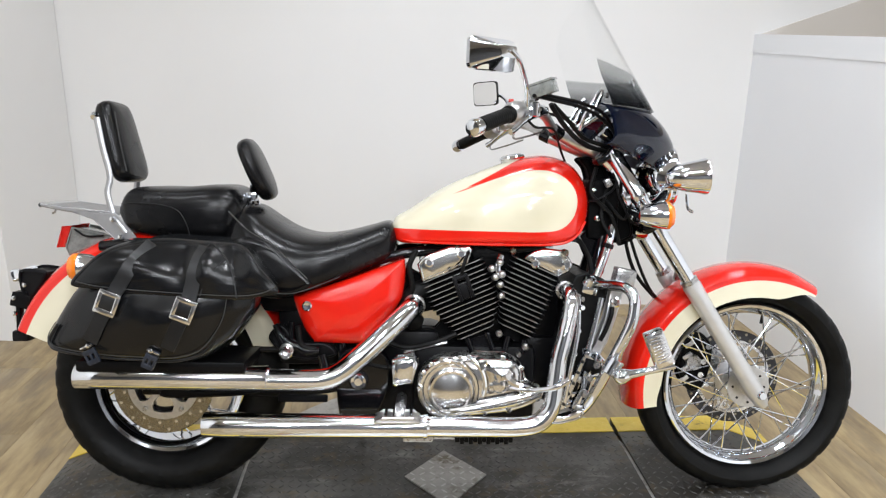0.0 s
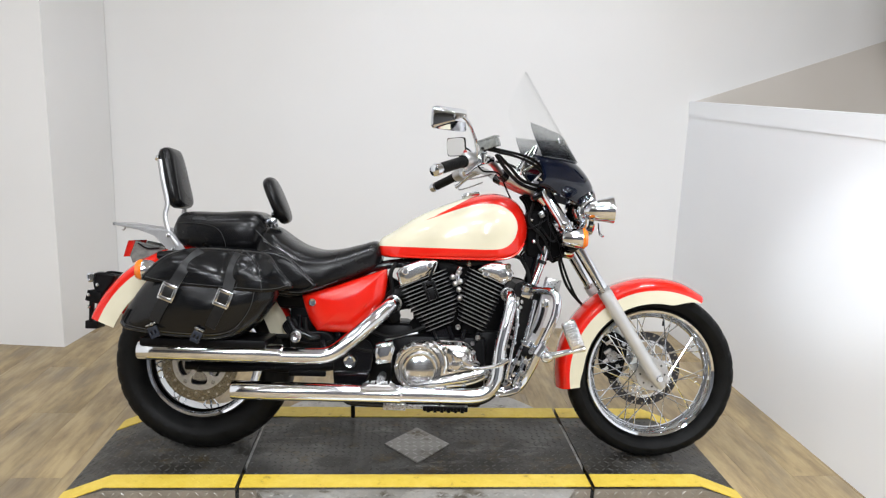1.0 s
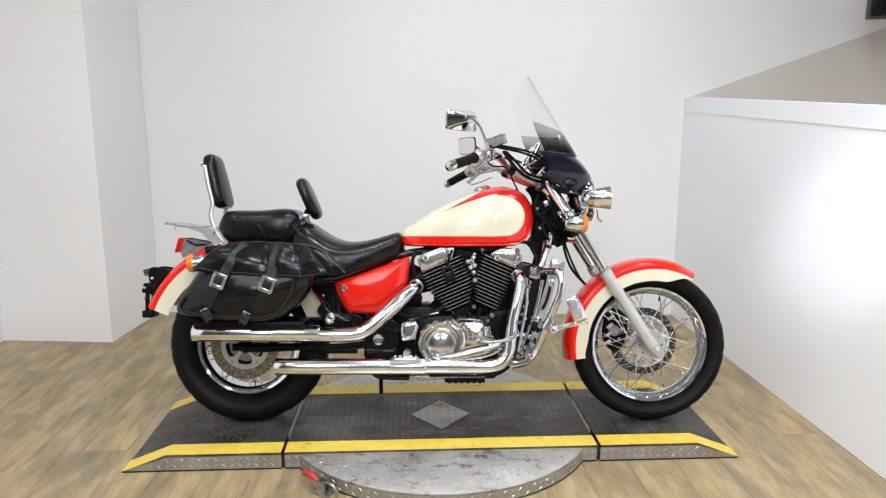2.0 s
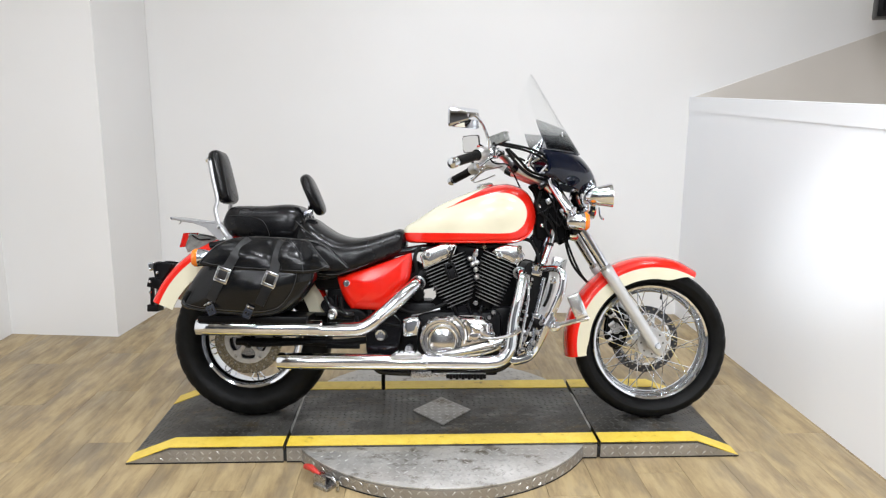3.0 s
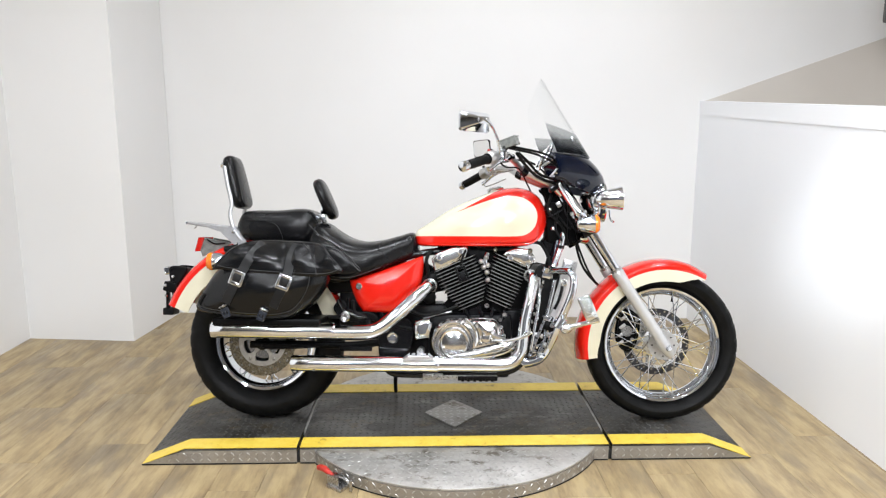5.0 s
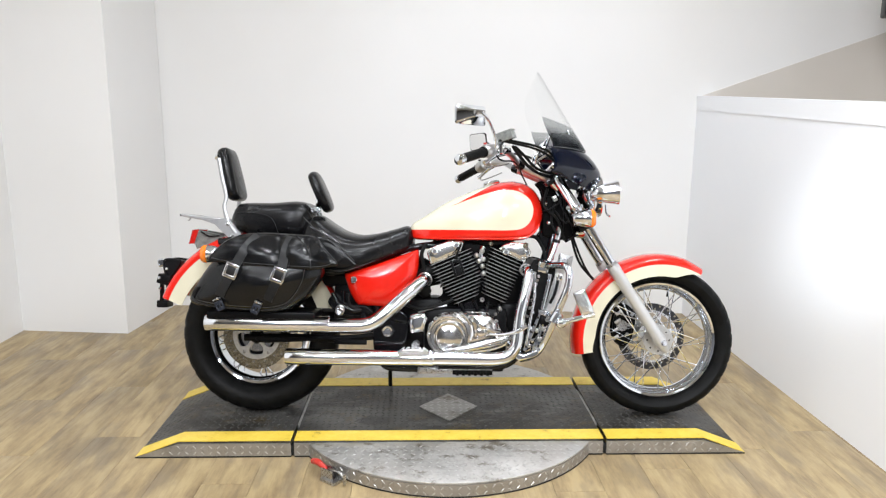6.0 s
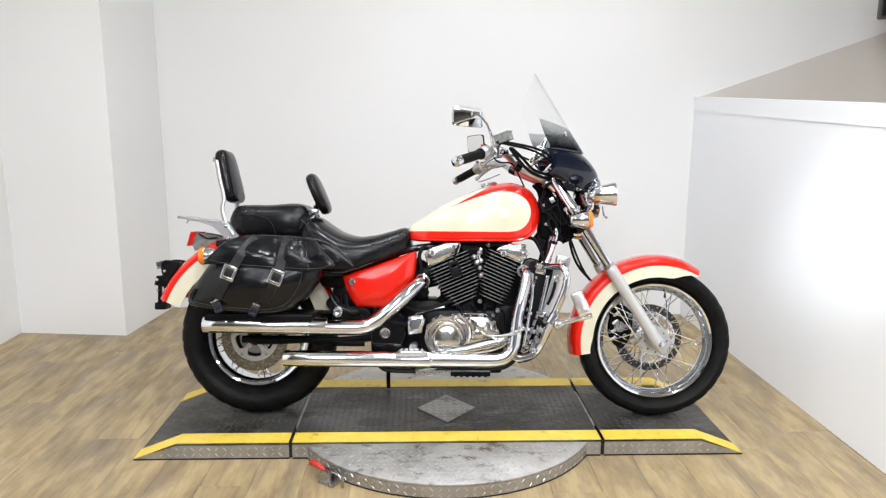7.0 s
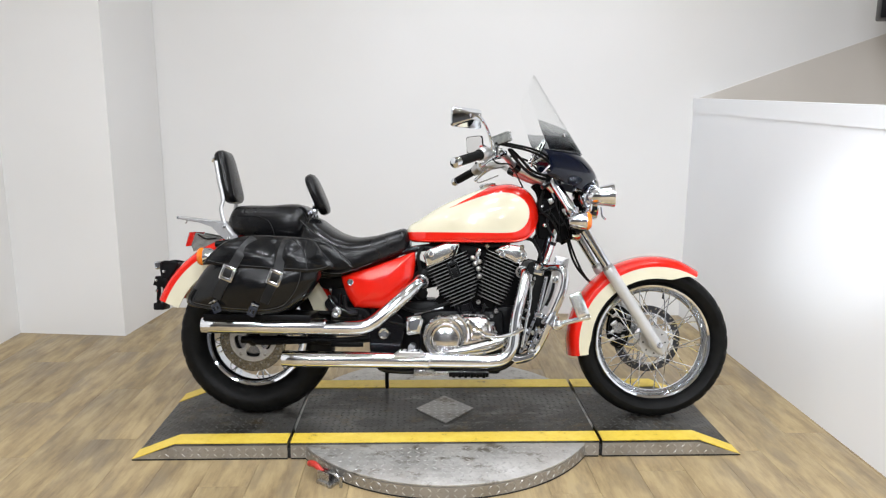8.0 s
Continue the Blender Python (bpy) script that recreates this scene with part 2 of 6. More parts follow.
def wall_paint(name, a, b, rough):
    n = Nodes(name)
    v = n.coords()
    cloud = n.noise(v, 0.9, 4.0, 0.5)
    roller = n.noise(v, 140.0, 4.0, 0.6)
    col = n.ramp(cloud, [(0.3, a), (0.7, b)])
    scuff = n.noise(n.scaled(v, (1, 1, 3)), 6.0, 8.0, 0.75)
    col = n.mix(n.span(scuff, 0.66, 0.80, 0.0, 0.10), col, (0.45, 0.43, 0.40))
    return n.set(Base_Color=col, Roughness=n.span(cloud, 0.3, 0.7, rough, rough + 0.1), Normal=n.bump(roller, 0.12, 0.0012))


WALL = wall_paint("white_wall_paint", (0.77, 0.765, 0.755), (0.81, 0.805, 0.80), 0.5)
PANEL_WHITE = wall_paint("white_panel_paint", (0.82, 0.835, 0.865), (0.86, 0.872, 0.895), 0.35)
BEIGE = wall_paint("beige_wall_paint", (0.60, 0.56, 0.51), (0.66, 0.62, 0.57), 0.6)
CEILING = wall_paint("pale_ceiling_paint", (0.56, 0.56, 0.57), (0.62, 0.62, 0.63), 0.7)
DARK_WALL = wall_paint("dark_grey_wall_paint", (0.10, 0.10, 0.105), (0.14, 0.14, 0.145), 0.6)


def planks_wood():
    n = Nodes("vinyl_plank_wood")
    v = n.coords()
    info = n.add("ShaderNodeObjectInfo")
    shift = n.add("ShaderNodeVectorMath", operation="ADD")
    n.link(v, shift.inputs[0])
    comb = n.add("ShaderNodeCombineXYZ")
    n.link(n.math("MULTIPLY", info.outputs["Random"], 37.0), comb.inputs[0])
    n.link(n.math("MULTIPLY", info.outputs["Random"], 91.0), comb.inputs[1])
    n.link(comb.outputs[0], shift.inputs[1])
    w = shift.outputs[0]
    grain = n.noise(n.scaled(w, (11.0, 0.8, 1.0)), 6.0, 6.0, 0.6)
    cloud = n.noise(n.scaled(w, (2.9, 0.70, 1.0)), 4.3, 7.0, 0.66)
    streak = n.noise(n.scaled(w, (5.5, 0.75, 1.0)), 5.0, 6.0, 0.66)
    blotch = n.math("ADD", n.math("MULTIPLY", cloud, 0.68), n.math("MULTIPLY", streak, 0.32))
    col = n.ramp(blotch, [(0.32, (0.149, 0.103, 0.055)), (0.42, (0.244, 0.176, 0.093)), (0.50, (0.327, 0.243, 0.127)), (0.57, (0.395, 0.299, 0.157)), (0.66, (0.367, 0.285, 0.163))])
    place = n.add("ShaderNodeNewGeometry").outputs["Position"]
    grey = n.noise(n.scaled(place, (2.4, 0.8, 1.0)), 3.4, 4.0, 0.55)
    col = n.mix(n.span(grey, 0.50, 0.66, 0.0, 0.60), col, (0.184, 0.143, 0.093))
    col = n.mix(n.span(grain, 0.46, 0.74, 0.0, 0.28), col, (0.195, 0.145, 0.089))
    knots = n.add("ShaderNodeTexVoronoi")
    n.link(n.scaled(w, (2.1, 0.9, 1.0)), knots.inputs["Vector"])
    knots.inputs["Scale"].default_value = 1.4
    col = n.mix(n.span(n.math("ADD", knots.outputs["Distance"], n.math("MULTIPLY", grain, 0.05)), 0.045, 0.085, 0.75, 0.0), col, (0.065, 0.043, 0.025))
    tone = n.span(info.outputs["Random"], 0.0, 1.0, 0.94, 1.06)
    hue = n.add("ShaderNodeHueSaturation")
    n.link(col, hue.inputs["Color"])
    n.link(tone, hue.inputs["Value"])
    return n.set(Base_Color=hue.outputs[0], Roughness=n.span(grain, 0.3, 0.7, 0.34, 0.48), Normal=n.bump(grain, 0.12, 0.0012))


WOOD = planks_wood()
JOINT = plain("brown_floor_joint", (0.235, 0.185, 0.115), 0.8)
GAP = plain("dark_gap", (0.012, 0.012, 0.012), 0.8)

# ---- mesh helpers ----


def dense(points, steps=6, closed=False):
    """A smooth line through the points."""
    pts = [Vector(p) for p in points]
    out, count = [], len(pts)
    last = count if closed else count - 1
    for i in range(last):
        if closed:
            p0, p1, p2, p3 = (pts[(i + k - 1) % count] for k in range(4))
        else:
            p1, p2 = pts[i], pts[i + 1]
            p0 = pts[i - 1] if i else p1 * 2 - p2
            p3 = pts[i + 2] if i + 2 < count else p2 * 2 - p1
        for s in range(steps):
            t = s / steps
            out.append(0.5 * ((2 * p1) + (p2 - p0) * t + (2 * p0 - 5 * p1 + 4 * p2 - p3) * t * t + (3 * p1 - p0 - 3 * p2 + p3) * t ** 3))
    if not closed:
        out.append(pts[-1])
    return out


def skin(rings, bm=None, caps=(True, True), loop=True, round_about=False):
    """Quads between rings of equal length."""
    bm = bm or bmesh.new()
    made = [[bm.verts.new(p) for p in ring] for ring in rings]
    count = len(made[0])
    pairs = list(zip(made, made[1:])) + ([(made[-1], made[0])] if round_about else [])
    for a, b in pairs:
        for i in range(count if loop else count - 1):
            j = (i + 1) % count
            bm.faces.new((a[i], a[j], b[j], b[i]))
    if not round_about and loop:
        if caps[0]:
            bm.faces.new(list(reversed(made[0])))
        if caps[1]:
            bm.faces.new(made[-1])
    return bm


def tube(points, radius, steps=6, sides=12, radii=None, bm=None, caps=(True, True), flat=1.0):
    pts = dense(points, steps) if steps > 1 else [Vector(p) for p in points]
    tang = [(pts[min(i + 1, len(pts) - 1)] - pts[max(i - 1, 0)]).normalized() for i in range(len(pts))]
    up = Vector((0, 1, 0)) if abs(tang[0].y) < 0.9 else Vector((0, 0, 1))
    rings = []
    for i, (p, d) in enumerate(zip(pts, tang)):
        up = (up - d * up.dot(d)).normalized()
        side = d.cross(up)
        f = i / (len(pts) - 1)
        r = radius
        if radii:
            k = f * (len(radii) - 1)
            lo = min(int(k), len(radii) - 2)
            r = radii[lo] + (radii[lo + 1] - radii[lo]) * (k - lo)
        rings.append([p + (up * math.cos(a) * flat + side * math.sin(a)) * r for a in (2 * math.pi * s / sides for s in range(sides))])
    return skin(rings, bm, caps)


def lathe(center, axis, profile, sides=32, bm=None, closed=False):
    """Turns a profile of (along, radius) about the axis through the centre."""
    c, d = Vector(center), Vector(axis).normalized()
    a = d.orthogonal().normalized()
    b = d.cross(a)
    rings = [[c + d * h + (a * math.cos(t) + b * math.sin(t)) * max(r, 1e-5) for t in (2 * math.pi * s / sides for s in range(sides))] for h, r in profile]
    return skin(rings, bm, (not closed, not closed), True, closed)


def inset(line, amount):
    """A closed line in the x-z plane, moved inwards."""
    count = len(line)
    area = sum(line[i][0] * line[(i + 1) % count][1] - line[(i + 1) % count][0] * line[i][1] for i in range(count))
    sign = 1 if area > 0 else -1
    out = []
    for i in range(count):
        x0, z0 = line[i - 1]
        x1, z1 = line[(i + 1) % count]
        dx, dz = x1 - x0, z1 - z0
        length = math.hypot(dx, dz) or 1.0
        out.append((line[i][0] - sign * dz / length * amount, line[i][1] + sign * dx / length * amount))
    return out


def slab(outline, ya, yb, rounding=0.01, dome=0.0, steps=4, bm=None, smooth=True, warp=None, arc=4):
    """A side outline (x, z) made thick from ya to yb, with rounded rims and, if asked, a domed face at ya."""
    line = [(p.x, p.y) for p in dense([(x, z, 0) for x, z in outline], steps, True)] if smooth else list(outline)
    cx, cz = sum(p[0] for p in line) / len(line), sum(p[1] for p in line) / len(line)
    sgn = 1 if yb > ya else -1
    rings = []
    if dome:
        for f in (0.12, 0.35, 0.6, 0.8) if not warp else [0.06 + 0.066 * k for k in range(15)]:
            inner = inset(line, rounding)
            rings.append([(cx + (x - cx) * f, ya - sgn * dome * (1 - f * f), cz + (z - cz) * f) for x, z in inner])
    for k in range(arc + 1):
        t = math.pi / 2 * k / arc
        rings.append([(x, ya + sgn * rounding * (1 - math.sin(t)), z) for x, z in inset(line, rounding * (1 - math.cos(t)))])
    for k in range(arc, -1, -1):
        t = math.pi / 2 * k / arc
        rings.append([(x, yb - sgn * rounding * (1 - math.sin(t)), z) for x, z in inset(line, rounding * (1 - math.cos(t)))])
    if warp:
        rings = [[warp(*p) for p in ring] for ring in rings]
    return skin([[Vector(p) for p in ring] for ring in rings], bm)


def along(table, x):
    """Value at x of a smooth table of (x, value)."""
    if x <= table[0][0]:
        return table[0][1]
    if x >= table[-1][0]:
        return table[-1][1]

    def slope(i):
        lo, hi = max(0, i - 1), min(len(table) - 1, i + 1)
        return (table[hi][1] - table[lo][1]) / (table[hi][0] - table[lo][0])
    for i in range(len(table) - 1):
        (x0, v0), (x1, v1) = table[i], table[i + 1]
        if x <= x1:
            w = x1 - x0
            t = (x - x0) / w
            return (2 * t ** 3 - 3 * t * t + 1) * v0 + (t ** 3 - 2 * t * t + t) * w * slope(i) + (3 * t * t - 2 * t ** 3) * v1 + (t ** 3 - t * t) * w * slope(i + 1)
    return table[-1][1]


def cushion(outline, face, back, rim, power=3.0, steps=4, bm=None, warp=None):
    """A side outline (x, z) with a swelling face: flat in the middle, rounding off over the depth rim towards its edge."""
    line = [(p.x, p.y) for p in dense([(x, z, 0) for x, z in outline], steps, True)]
    cx, cz = sum(p[0] for p in line) / len(line), sum(p[1] for p in line) / len(line)
    sgn = 1 if back > face else -1
    rings = []
    for f in (0.03, 0.2, 0.36, 0.5, 0.62, 0.72, 0.80, 0.87, 0.92, 0.96, 0.985, 1.0):
        y = face + sgn * rim * (1 - (1 - f ** power) ** (1 / power))
        rings.append([(cx + (x - cx) * f, y, cz + (z - cz) * f) for x, z in line])
    for f, y in ((1.0, back - sgn * 0.006), (0.97, back)):
        rings.append([(cx + (x - cx) * f, y, cz + (z - cz) * f) for x, z in line])
    if warp:
        rings = [[warp(*q) for q in ring] for ring in rings]
    return skin([[Vector(q) for q in ring] for ring in rings], bm)


def loft(x0, x1, top, bottom, width, upper=2.4, lower=3.5, middle=0.4, count=48, sides=40, dish=0.0, bm=None, y0=0.0, dist=None):
    """A body along x with top and bottom lines and half widths; upper and lower are the squareness of its section."""
    rings = []
    for i in range(count + 1):
        f = i / count
        if dist:
            f = dist(f)
        x = x0 + (x1 - x0) * f
        zt, zb, w = along(top, x), along(bottom, x), along(width, x)
        zm = zb + (zt - zb) * middle
        ring = []
        for s in range(sides):
            a = 2 * math.pi * s / sides
            c, q = math.cos(a), math.sin(a)
            e = 2 / (upper if q > 0 else lower)
            y = w * math.copysign(abs(c) ** e, c)
            z = zm + ((zt - zm) if q > 0 else (zm - zb)) * math.copysign(abs(q) ** e, q)
            if q > 0 and dish:
                z -= dish * (1 - min(1.0, abs(y) / w) ** 2) * q
            ring.append(Vector((x, y0 + y, z)))
        rings.append(ring)
    return skin(rings, bm)


def box(bm, center, size, bevel=0.0, turn=None):
    m = Matrix.Translation(center) @ (turn or Matrix.Identity(4)) @ Matrix.Diagonal((*size, 1))
    verts = bmesh.ops.create_cube(bm, size=1.0, matrix=m)["verts"]
    if bevel:
        edges = list({e for v in verts for e in v.link_edges})
        bmesh.ops.bevel(bm, geom=edges, offset=bevel, segments=2, profile=0.6, affect="EDGES")
    return bm


def mesh_of(name, bm, materials, sharp=38, mask=None):
    bmesh.ops.recalc_face_normals(bm, faces=bm.faces)
    data = bpy.data.meshes.new(name)
    bm.to_mesh(data)
    bm.free()
    data.shade_smooth()
    data.set_sharp_from_angle(angle=radians(sharp))
    for m in materials if isinstance(materials, (list, tuple)) else [materials]:
        data.materials.append(m)
    if mask:
        att = data.attributes.new("paint", "FLOAT", "POINT")
        for v in data.vertices:
            att.data[v.index].value = mask(*v.co)
    return data


def part(name, bm, material, parent=None, label="", sharp=38, mask=None):
    ob = new(name, mesh_of(name, bm, material, sharp, mask))
    ob.parent = parent
    return tagged(ob, label)


def shared(name, data, parent, m=None, label=""):
    """One more piece on a mesh that already exists."""
    ob = new(name, data)
    ob.parent = parent
    if m is not None:
        ob.matrix_basis = m
    return tagged(ob, label)


def thing(name, label, category, m=None, group=""):
    ob = new(name)
    ob.empty_display_size = 0.1
    if m is not None:
        ob.matrix_basis = m
    return tagged(ob, label, category, group)


def signed(polygon):
    """Distance to a polygon in the x-z plane: positive inside."""
    def value(x, y, z):
        best, inside = 1e9, False
        for i, (x1, z1) in enumerate(polygon):
            x0, z0 = polygon[i - 1]
            dx, dz = x1 - x0, z1 - z0
            t = max(0.0, min(1.0, ((x - x0) * dx + (z - z0) * dz) / (dx * dx + dz * dz or 1)))
            best = min(best, math.hypot(x - x0 - t * dx, z - z0 - t * dz))
            if (z1 > z) != (z0 > z) and x < (x0 - x1) * (z - z1) / (z0 - z1) + x1:
                inside = not inside
        return best if inside else -best
    return value

# ---- the room ----


def wall_box(name, a, b, thick, z0, z1, material, label):
    """An upright wall from a to b (plan), its thickness to the left of that line."""
    ax, ay = a
    bx, by = b
    d = Vector((bx - ax, by - ay, 0))
    n = Vector((-d.y, d.x, 0)).normalized() * thick
    p, q = Vector((ax, ay, 0)), Vector((bx, by, 0))
    rings = [[p + Vector((0, 0, z)), q + Vector((0, 0, z)), q + n + Vector((0, 0, z)), p + n + Vector((0, 0, z))] for z in (z0, z1)]
    ob = part(name, skin(rings), material, None, label)
    return tagged(ob, label, "wall", kind="structure")


TOP = 3.60
wall_box("wall_back", (4.2, 1.470), (-2.7, 1.917), -0.12, -0.02, TOP, WALL, "white painted back wall, softly lit")
wall_box("wall_pillar", (-1.847, 1.236), (-2.52, 1.306), -0.62, -0.02, TOP, WALL, "white boxed-out pillar in the corner of the room")
wall_box("wall_left", (-2.49, 1.31), (-2.49, -2.4), -0.12, -0.02, TOP, WALL, "white painted side wall")
# unseen walls behind the camera, added dark so that glossy parts reflect dark
wall_box("wall_front", (-4.6, -7.6), (4.2, -7.6), -0.12, -0.02, TOP, DARK_WALL, "unseen dark grey wall that darkens reflections")
wall_box("wall_side", (-4.6, -2.4), (-4.6, -7.6), -0.12, -0.02, TOP, DARK_WALL, "unseen dark grey side wall that darkens reflections")
wall_box("wall_return", (-2.49, -2.4), (-4.6, -2.4), -0.12, -0.02, TOP, DARK_WALL, "unseen dark grey return wall that darkens reflections")
wall_box("wall_far", (4.2, -7.6), (4.2, 1.6), -0.12, -0.02, TOP, BEIGE, "beige far wall behind the partition")
# unseen ceiling, pale so that it throws light back onto upright faces
bm = bmesh.new()
box(bm, (-0.2, -2.8, TOP + 0.06), (9.2, 9.9, 0.12))
tagged(part("ceiling", bm, CEILING, None, "plain pale ceiling"), "plain pale ceiling", "ceiling", kind="structure")

# the partition stands a little off the square, and its top falls slightly towards the front
PART = [(1.598, 1.64), (1.612, -3.4)]


def partition_block(z_back, z_front, low_back, low_front, inward, thick):
    rings = []
    for (x, y), zt, zl in ((PART[0], z_back, low_back), (PART[1], z_front, low_front)):
        rings.append([Vector((x - inward, y, zl)), Vector((x - inward, y, zt)), Vector((x + thick, y, zt)), Vector((x + thick, y, zl))])
    return skin(rings)


partition = part("wall_partition", partition_block(1.318, 1.155, -0.01, -0.01, 0.0, 0.10), PANEL_WHITE)
tagged(partition, "chest-high white partition wall with a flat top board", "wall", kind="structure")
part("top_board", partition_block(1.405, 1.240, 1.318, 1.155, 0.004, 0.108), PANEL_WHITE, partition)

# thin beige sheet on the back wall beyond the partition; its top edge climbs to the side


def beige_ring(lift):
    return [Vector((x, 1.470 + (4.2 - x) * 0.0648 - lift, z)) for x, z in ((1.608, 1.10), (4.19, 1.10), (4.19, 2.322), (1.608, 1.400))]


tagged(part("wall_bulkhead", skin([beige_ring(0.014), beige_ring(-0.02)]), BEIGE, None), "beige area of the back wall with a sloping top edge", "wall", kind="structure")

bm = bmesh.new()
box(bm, (-0.2, -2.8, -0.035), (9.2, 9.9, 0.05))
floor = part("floor", bm, JOINT, None)
tagged(floor, "wood-look vinyl plank floor in mottled beige and brown", "floor", kind="structure")


def loudspeaker():
    top = thing("loudspeaker", "black boxy loudspeaker with a ribbed front, hung high", "loudspeaker", pose(2.424, 1.192, 1.818, 0, 0, -25))
    bm = box(bmesh.new(), (0.10, 0, 0.16), (0.20, 0.18, 0.30), 0.012)
    part("cabinet", bm, PLASTIC, top)
    data = mesh_of("rib", box(bmesh.new(), (0, 0, 0), (0.010, 0.012, 0.24), 0.003), BLACK_GLOSS)
    for i in range(6):
        shared("rib", data, top, pose(0.03 + 0.028 * i, -0.095, 0.16))
    part("bracket", tube([(0.10, 0, 0.31), (0.10, 0, 1.78)], 0.014, 1, 10), BLACK_METAL, top)


loudspeaker()

# ---- the drive-on platform ----
H = 0.066
FRONT, BACK = -0.300, 0.334


def lozenge_mesh(bm, m, size=1.0):
    """One raised lozenge of tread plate, long along x, on the plane z = 0 of m."""
    rim = [(0.0120, 0.0), (0.0060, 0.0031), (-0.0060, 0.0031), (-0.0120, 0.0), (-0.0060, -0.0031), (0.0060, -0.0031)]
    low = [bm.verts.new(m @ Vector((x * size, y * size, 0.0))) for x, y in rim]
    high = [bm.verts.new(m @ Vector((x * size * 0.72, y * size * 0.5, 0.0016))) for x, y in rim]
    for k in range(6):
        bm.faces.new((low[k], low[(k + 1) % 6], high[(k + 1) % 6], high[k]))
    bm.faces.new(high)
    return bm


def platform_section(name, x0, x1, slope, gap_at_disc):
    """One plate of the platform; slope: -1 or 1 where it falls to the floor at its outer end, 0 for the middle."""
    tags = {0: "dark worn tread plate deck with yellow safety edges", -1: "dark tread plate ramp falling to the floor, yellow edges", 1: "dark tread plate ramp falling to the floor, yellow edges"}
    top = thing(name, tags[slope], "ramp" if slope else "platform", pose(0, 0, 0), "sections of the platform")
    run = 0.165
    if slope < 0:
        line = [(x0, 0.003), (x0 + run, H), (x1, H)]
    elif slope > 0:
        line = [(x0, H), (x1 - run, H), (x1, 0.003)]
    else:
        line = [(x0, H), (x1, H)]

    def sheet(ya, yb, lift, thick, rise=0.0):
        rings = []
        for y, (up, lo) in ((ya, (lift, lift - thick)), (yb, (lift, lift - thick))):
            rings.append([Vector((x, y, z + up)) for x, z in line] + [Vector((x, y, max(z + lo, 0.0005))) for x, z in reversed(line)])
        return skin(rings)

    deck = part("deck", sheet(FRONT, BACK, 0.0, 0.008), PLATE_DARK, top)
    bm = bmesh.new()
    for (xa, za), (xb, zb) in zip(line, line[1:]):
        tilt = Matrix.Rotation(-math.atan2(zb - za, xb - xa), 4, "Y")
        for i in range(int(math.hypot(xb - xa, zb - za) / 0.026)):
            f = (i + 0.5) * 0.026 / math.hypot(xb - xa, zb - za)
            for j in range(17):
                m = Matrix.Translation((xa + (xb - xa) * f, FRONT + 0.092 + 0.026 * j, za + (zb - za) * f)) @ tilt
                lozenge_mesh(bm, m @ Matrix.Rotation(radians(45 if (i + j) % 2 else -45), 4, "Z"), 0.86)
    tagged(part("lozenge_field", bm, LOZENGE_DARK, deck), kind="stuff")
    part("yellow_edge", sheet(FRONT - 0.002, FRONT + 0.078, 0.0035, 0.0032), YELLOW, top, "worn yellow painted edge")
    part("yellow_edge", sheet(BACK - 0.090, BACK + 0.002, 0.0035, 0.0032), YELLOW, top, "worn yellow painted edge")
    for y, pieces in ((FRONT, [(x0, -0.540), (0.520, x1)] if gap_at_disc else [(x0, x1)]), (BACK, [(x0, x1)])):
        for a, b in pieces:
            tops = [(x, z) for x, z in line if a < x < b]
            ends = [(a, H if slope >= 0 else 0.003), *tops, (b, H if slope <= 0 else 0.003)]
            sgn, foot = (0.003, 0.005) if y == FRONT else (-0.003, 0.0)
            ring = [Vector((x, 0, max(z - 0.009, foot + 0.001))) for x, z in ends] + [Vector((b, 0, foot)), Vector((a, 0, foot))]
            skirt = part("skirt", skin([[p + Vector((0, y - sgn, 0)) for p in ring], [p + Vector((0, y + sgn, 0)) for p in ring]]), PLATE_EDGE, top, "bright tread plate side")
            if y == FRONT:
                # an added near-black strip stands for the shadow line under the side
                part("rubber_foot", box(bmesh.new(), (0.5 * (a + b), y, 0.0035), (b - a, 0.0074, 0.006), 0.001), GAP, skirt, "black strip for the shade under the side")
                bm = bmesh.new()
                for i in range(int((b - a) / 0.030)):
                    x = a + 0.030 * (i + 0.5)
                    high = min(H, H * (x - x0) / run if slope < 0 else (H * (x1 - x) / run if slope > 0 else H)) - 0.018
                    for j, z in enumerate((0.019, 0.043)):
                        if z < high:
                            face = Matrix.Translation((x, y - 0.0031, z)) @ Matrix.Rotation(radians(90), 4, "X")
                            lozenge_mesh(bm, face @ Matrix.Rotation(radians(45 if (i + j) % 2 else -45), 4, "Z"), 0.76)
                tagged(part("lozenge_field", bm, LOZENGE_BRIGHT, skirt), kind="stuff")
    if not slope:
        # added near-black bars hide the lit floor and stand for shade in the joints
        for gx in (x0 - 0.0065, x1 + 0.007):
            part("joint_bar", box(bmesh.new(), (gx, 0.5 * (FRONT + BACK), 0.022), (0.016, BACK - FRONT - 0.01, 0.040), 0.002), GAP, top, "black bar for the shade in the joint")
    return top


platform_section("platform", -0.604, 0.582, 0, True)
platform_section("platform_ramp", -1.205, -0.617, -1, False)
platform_section("platform_ramp", 0.596, 1.140, 1, False)


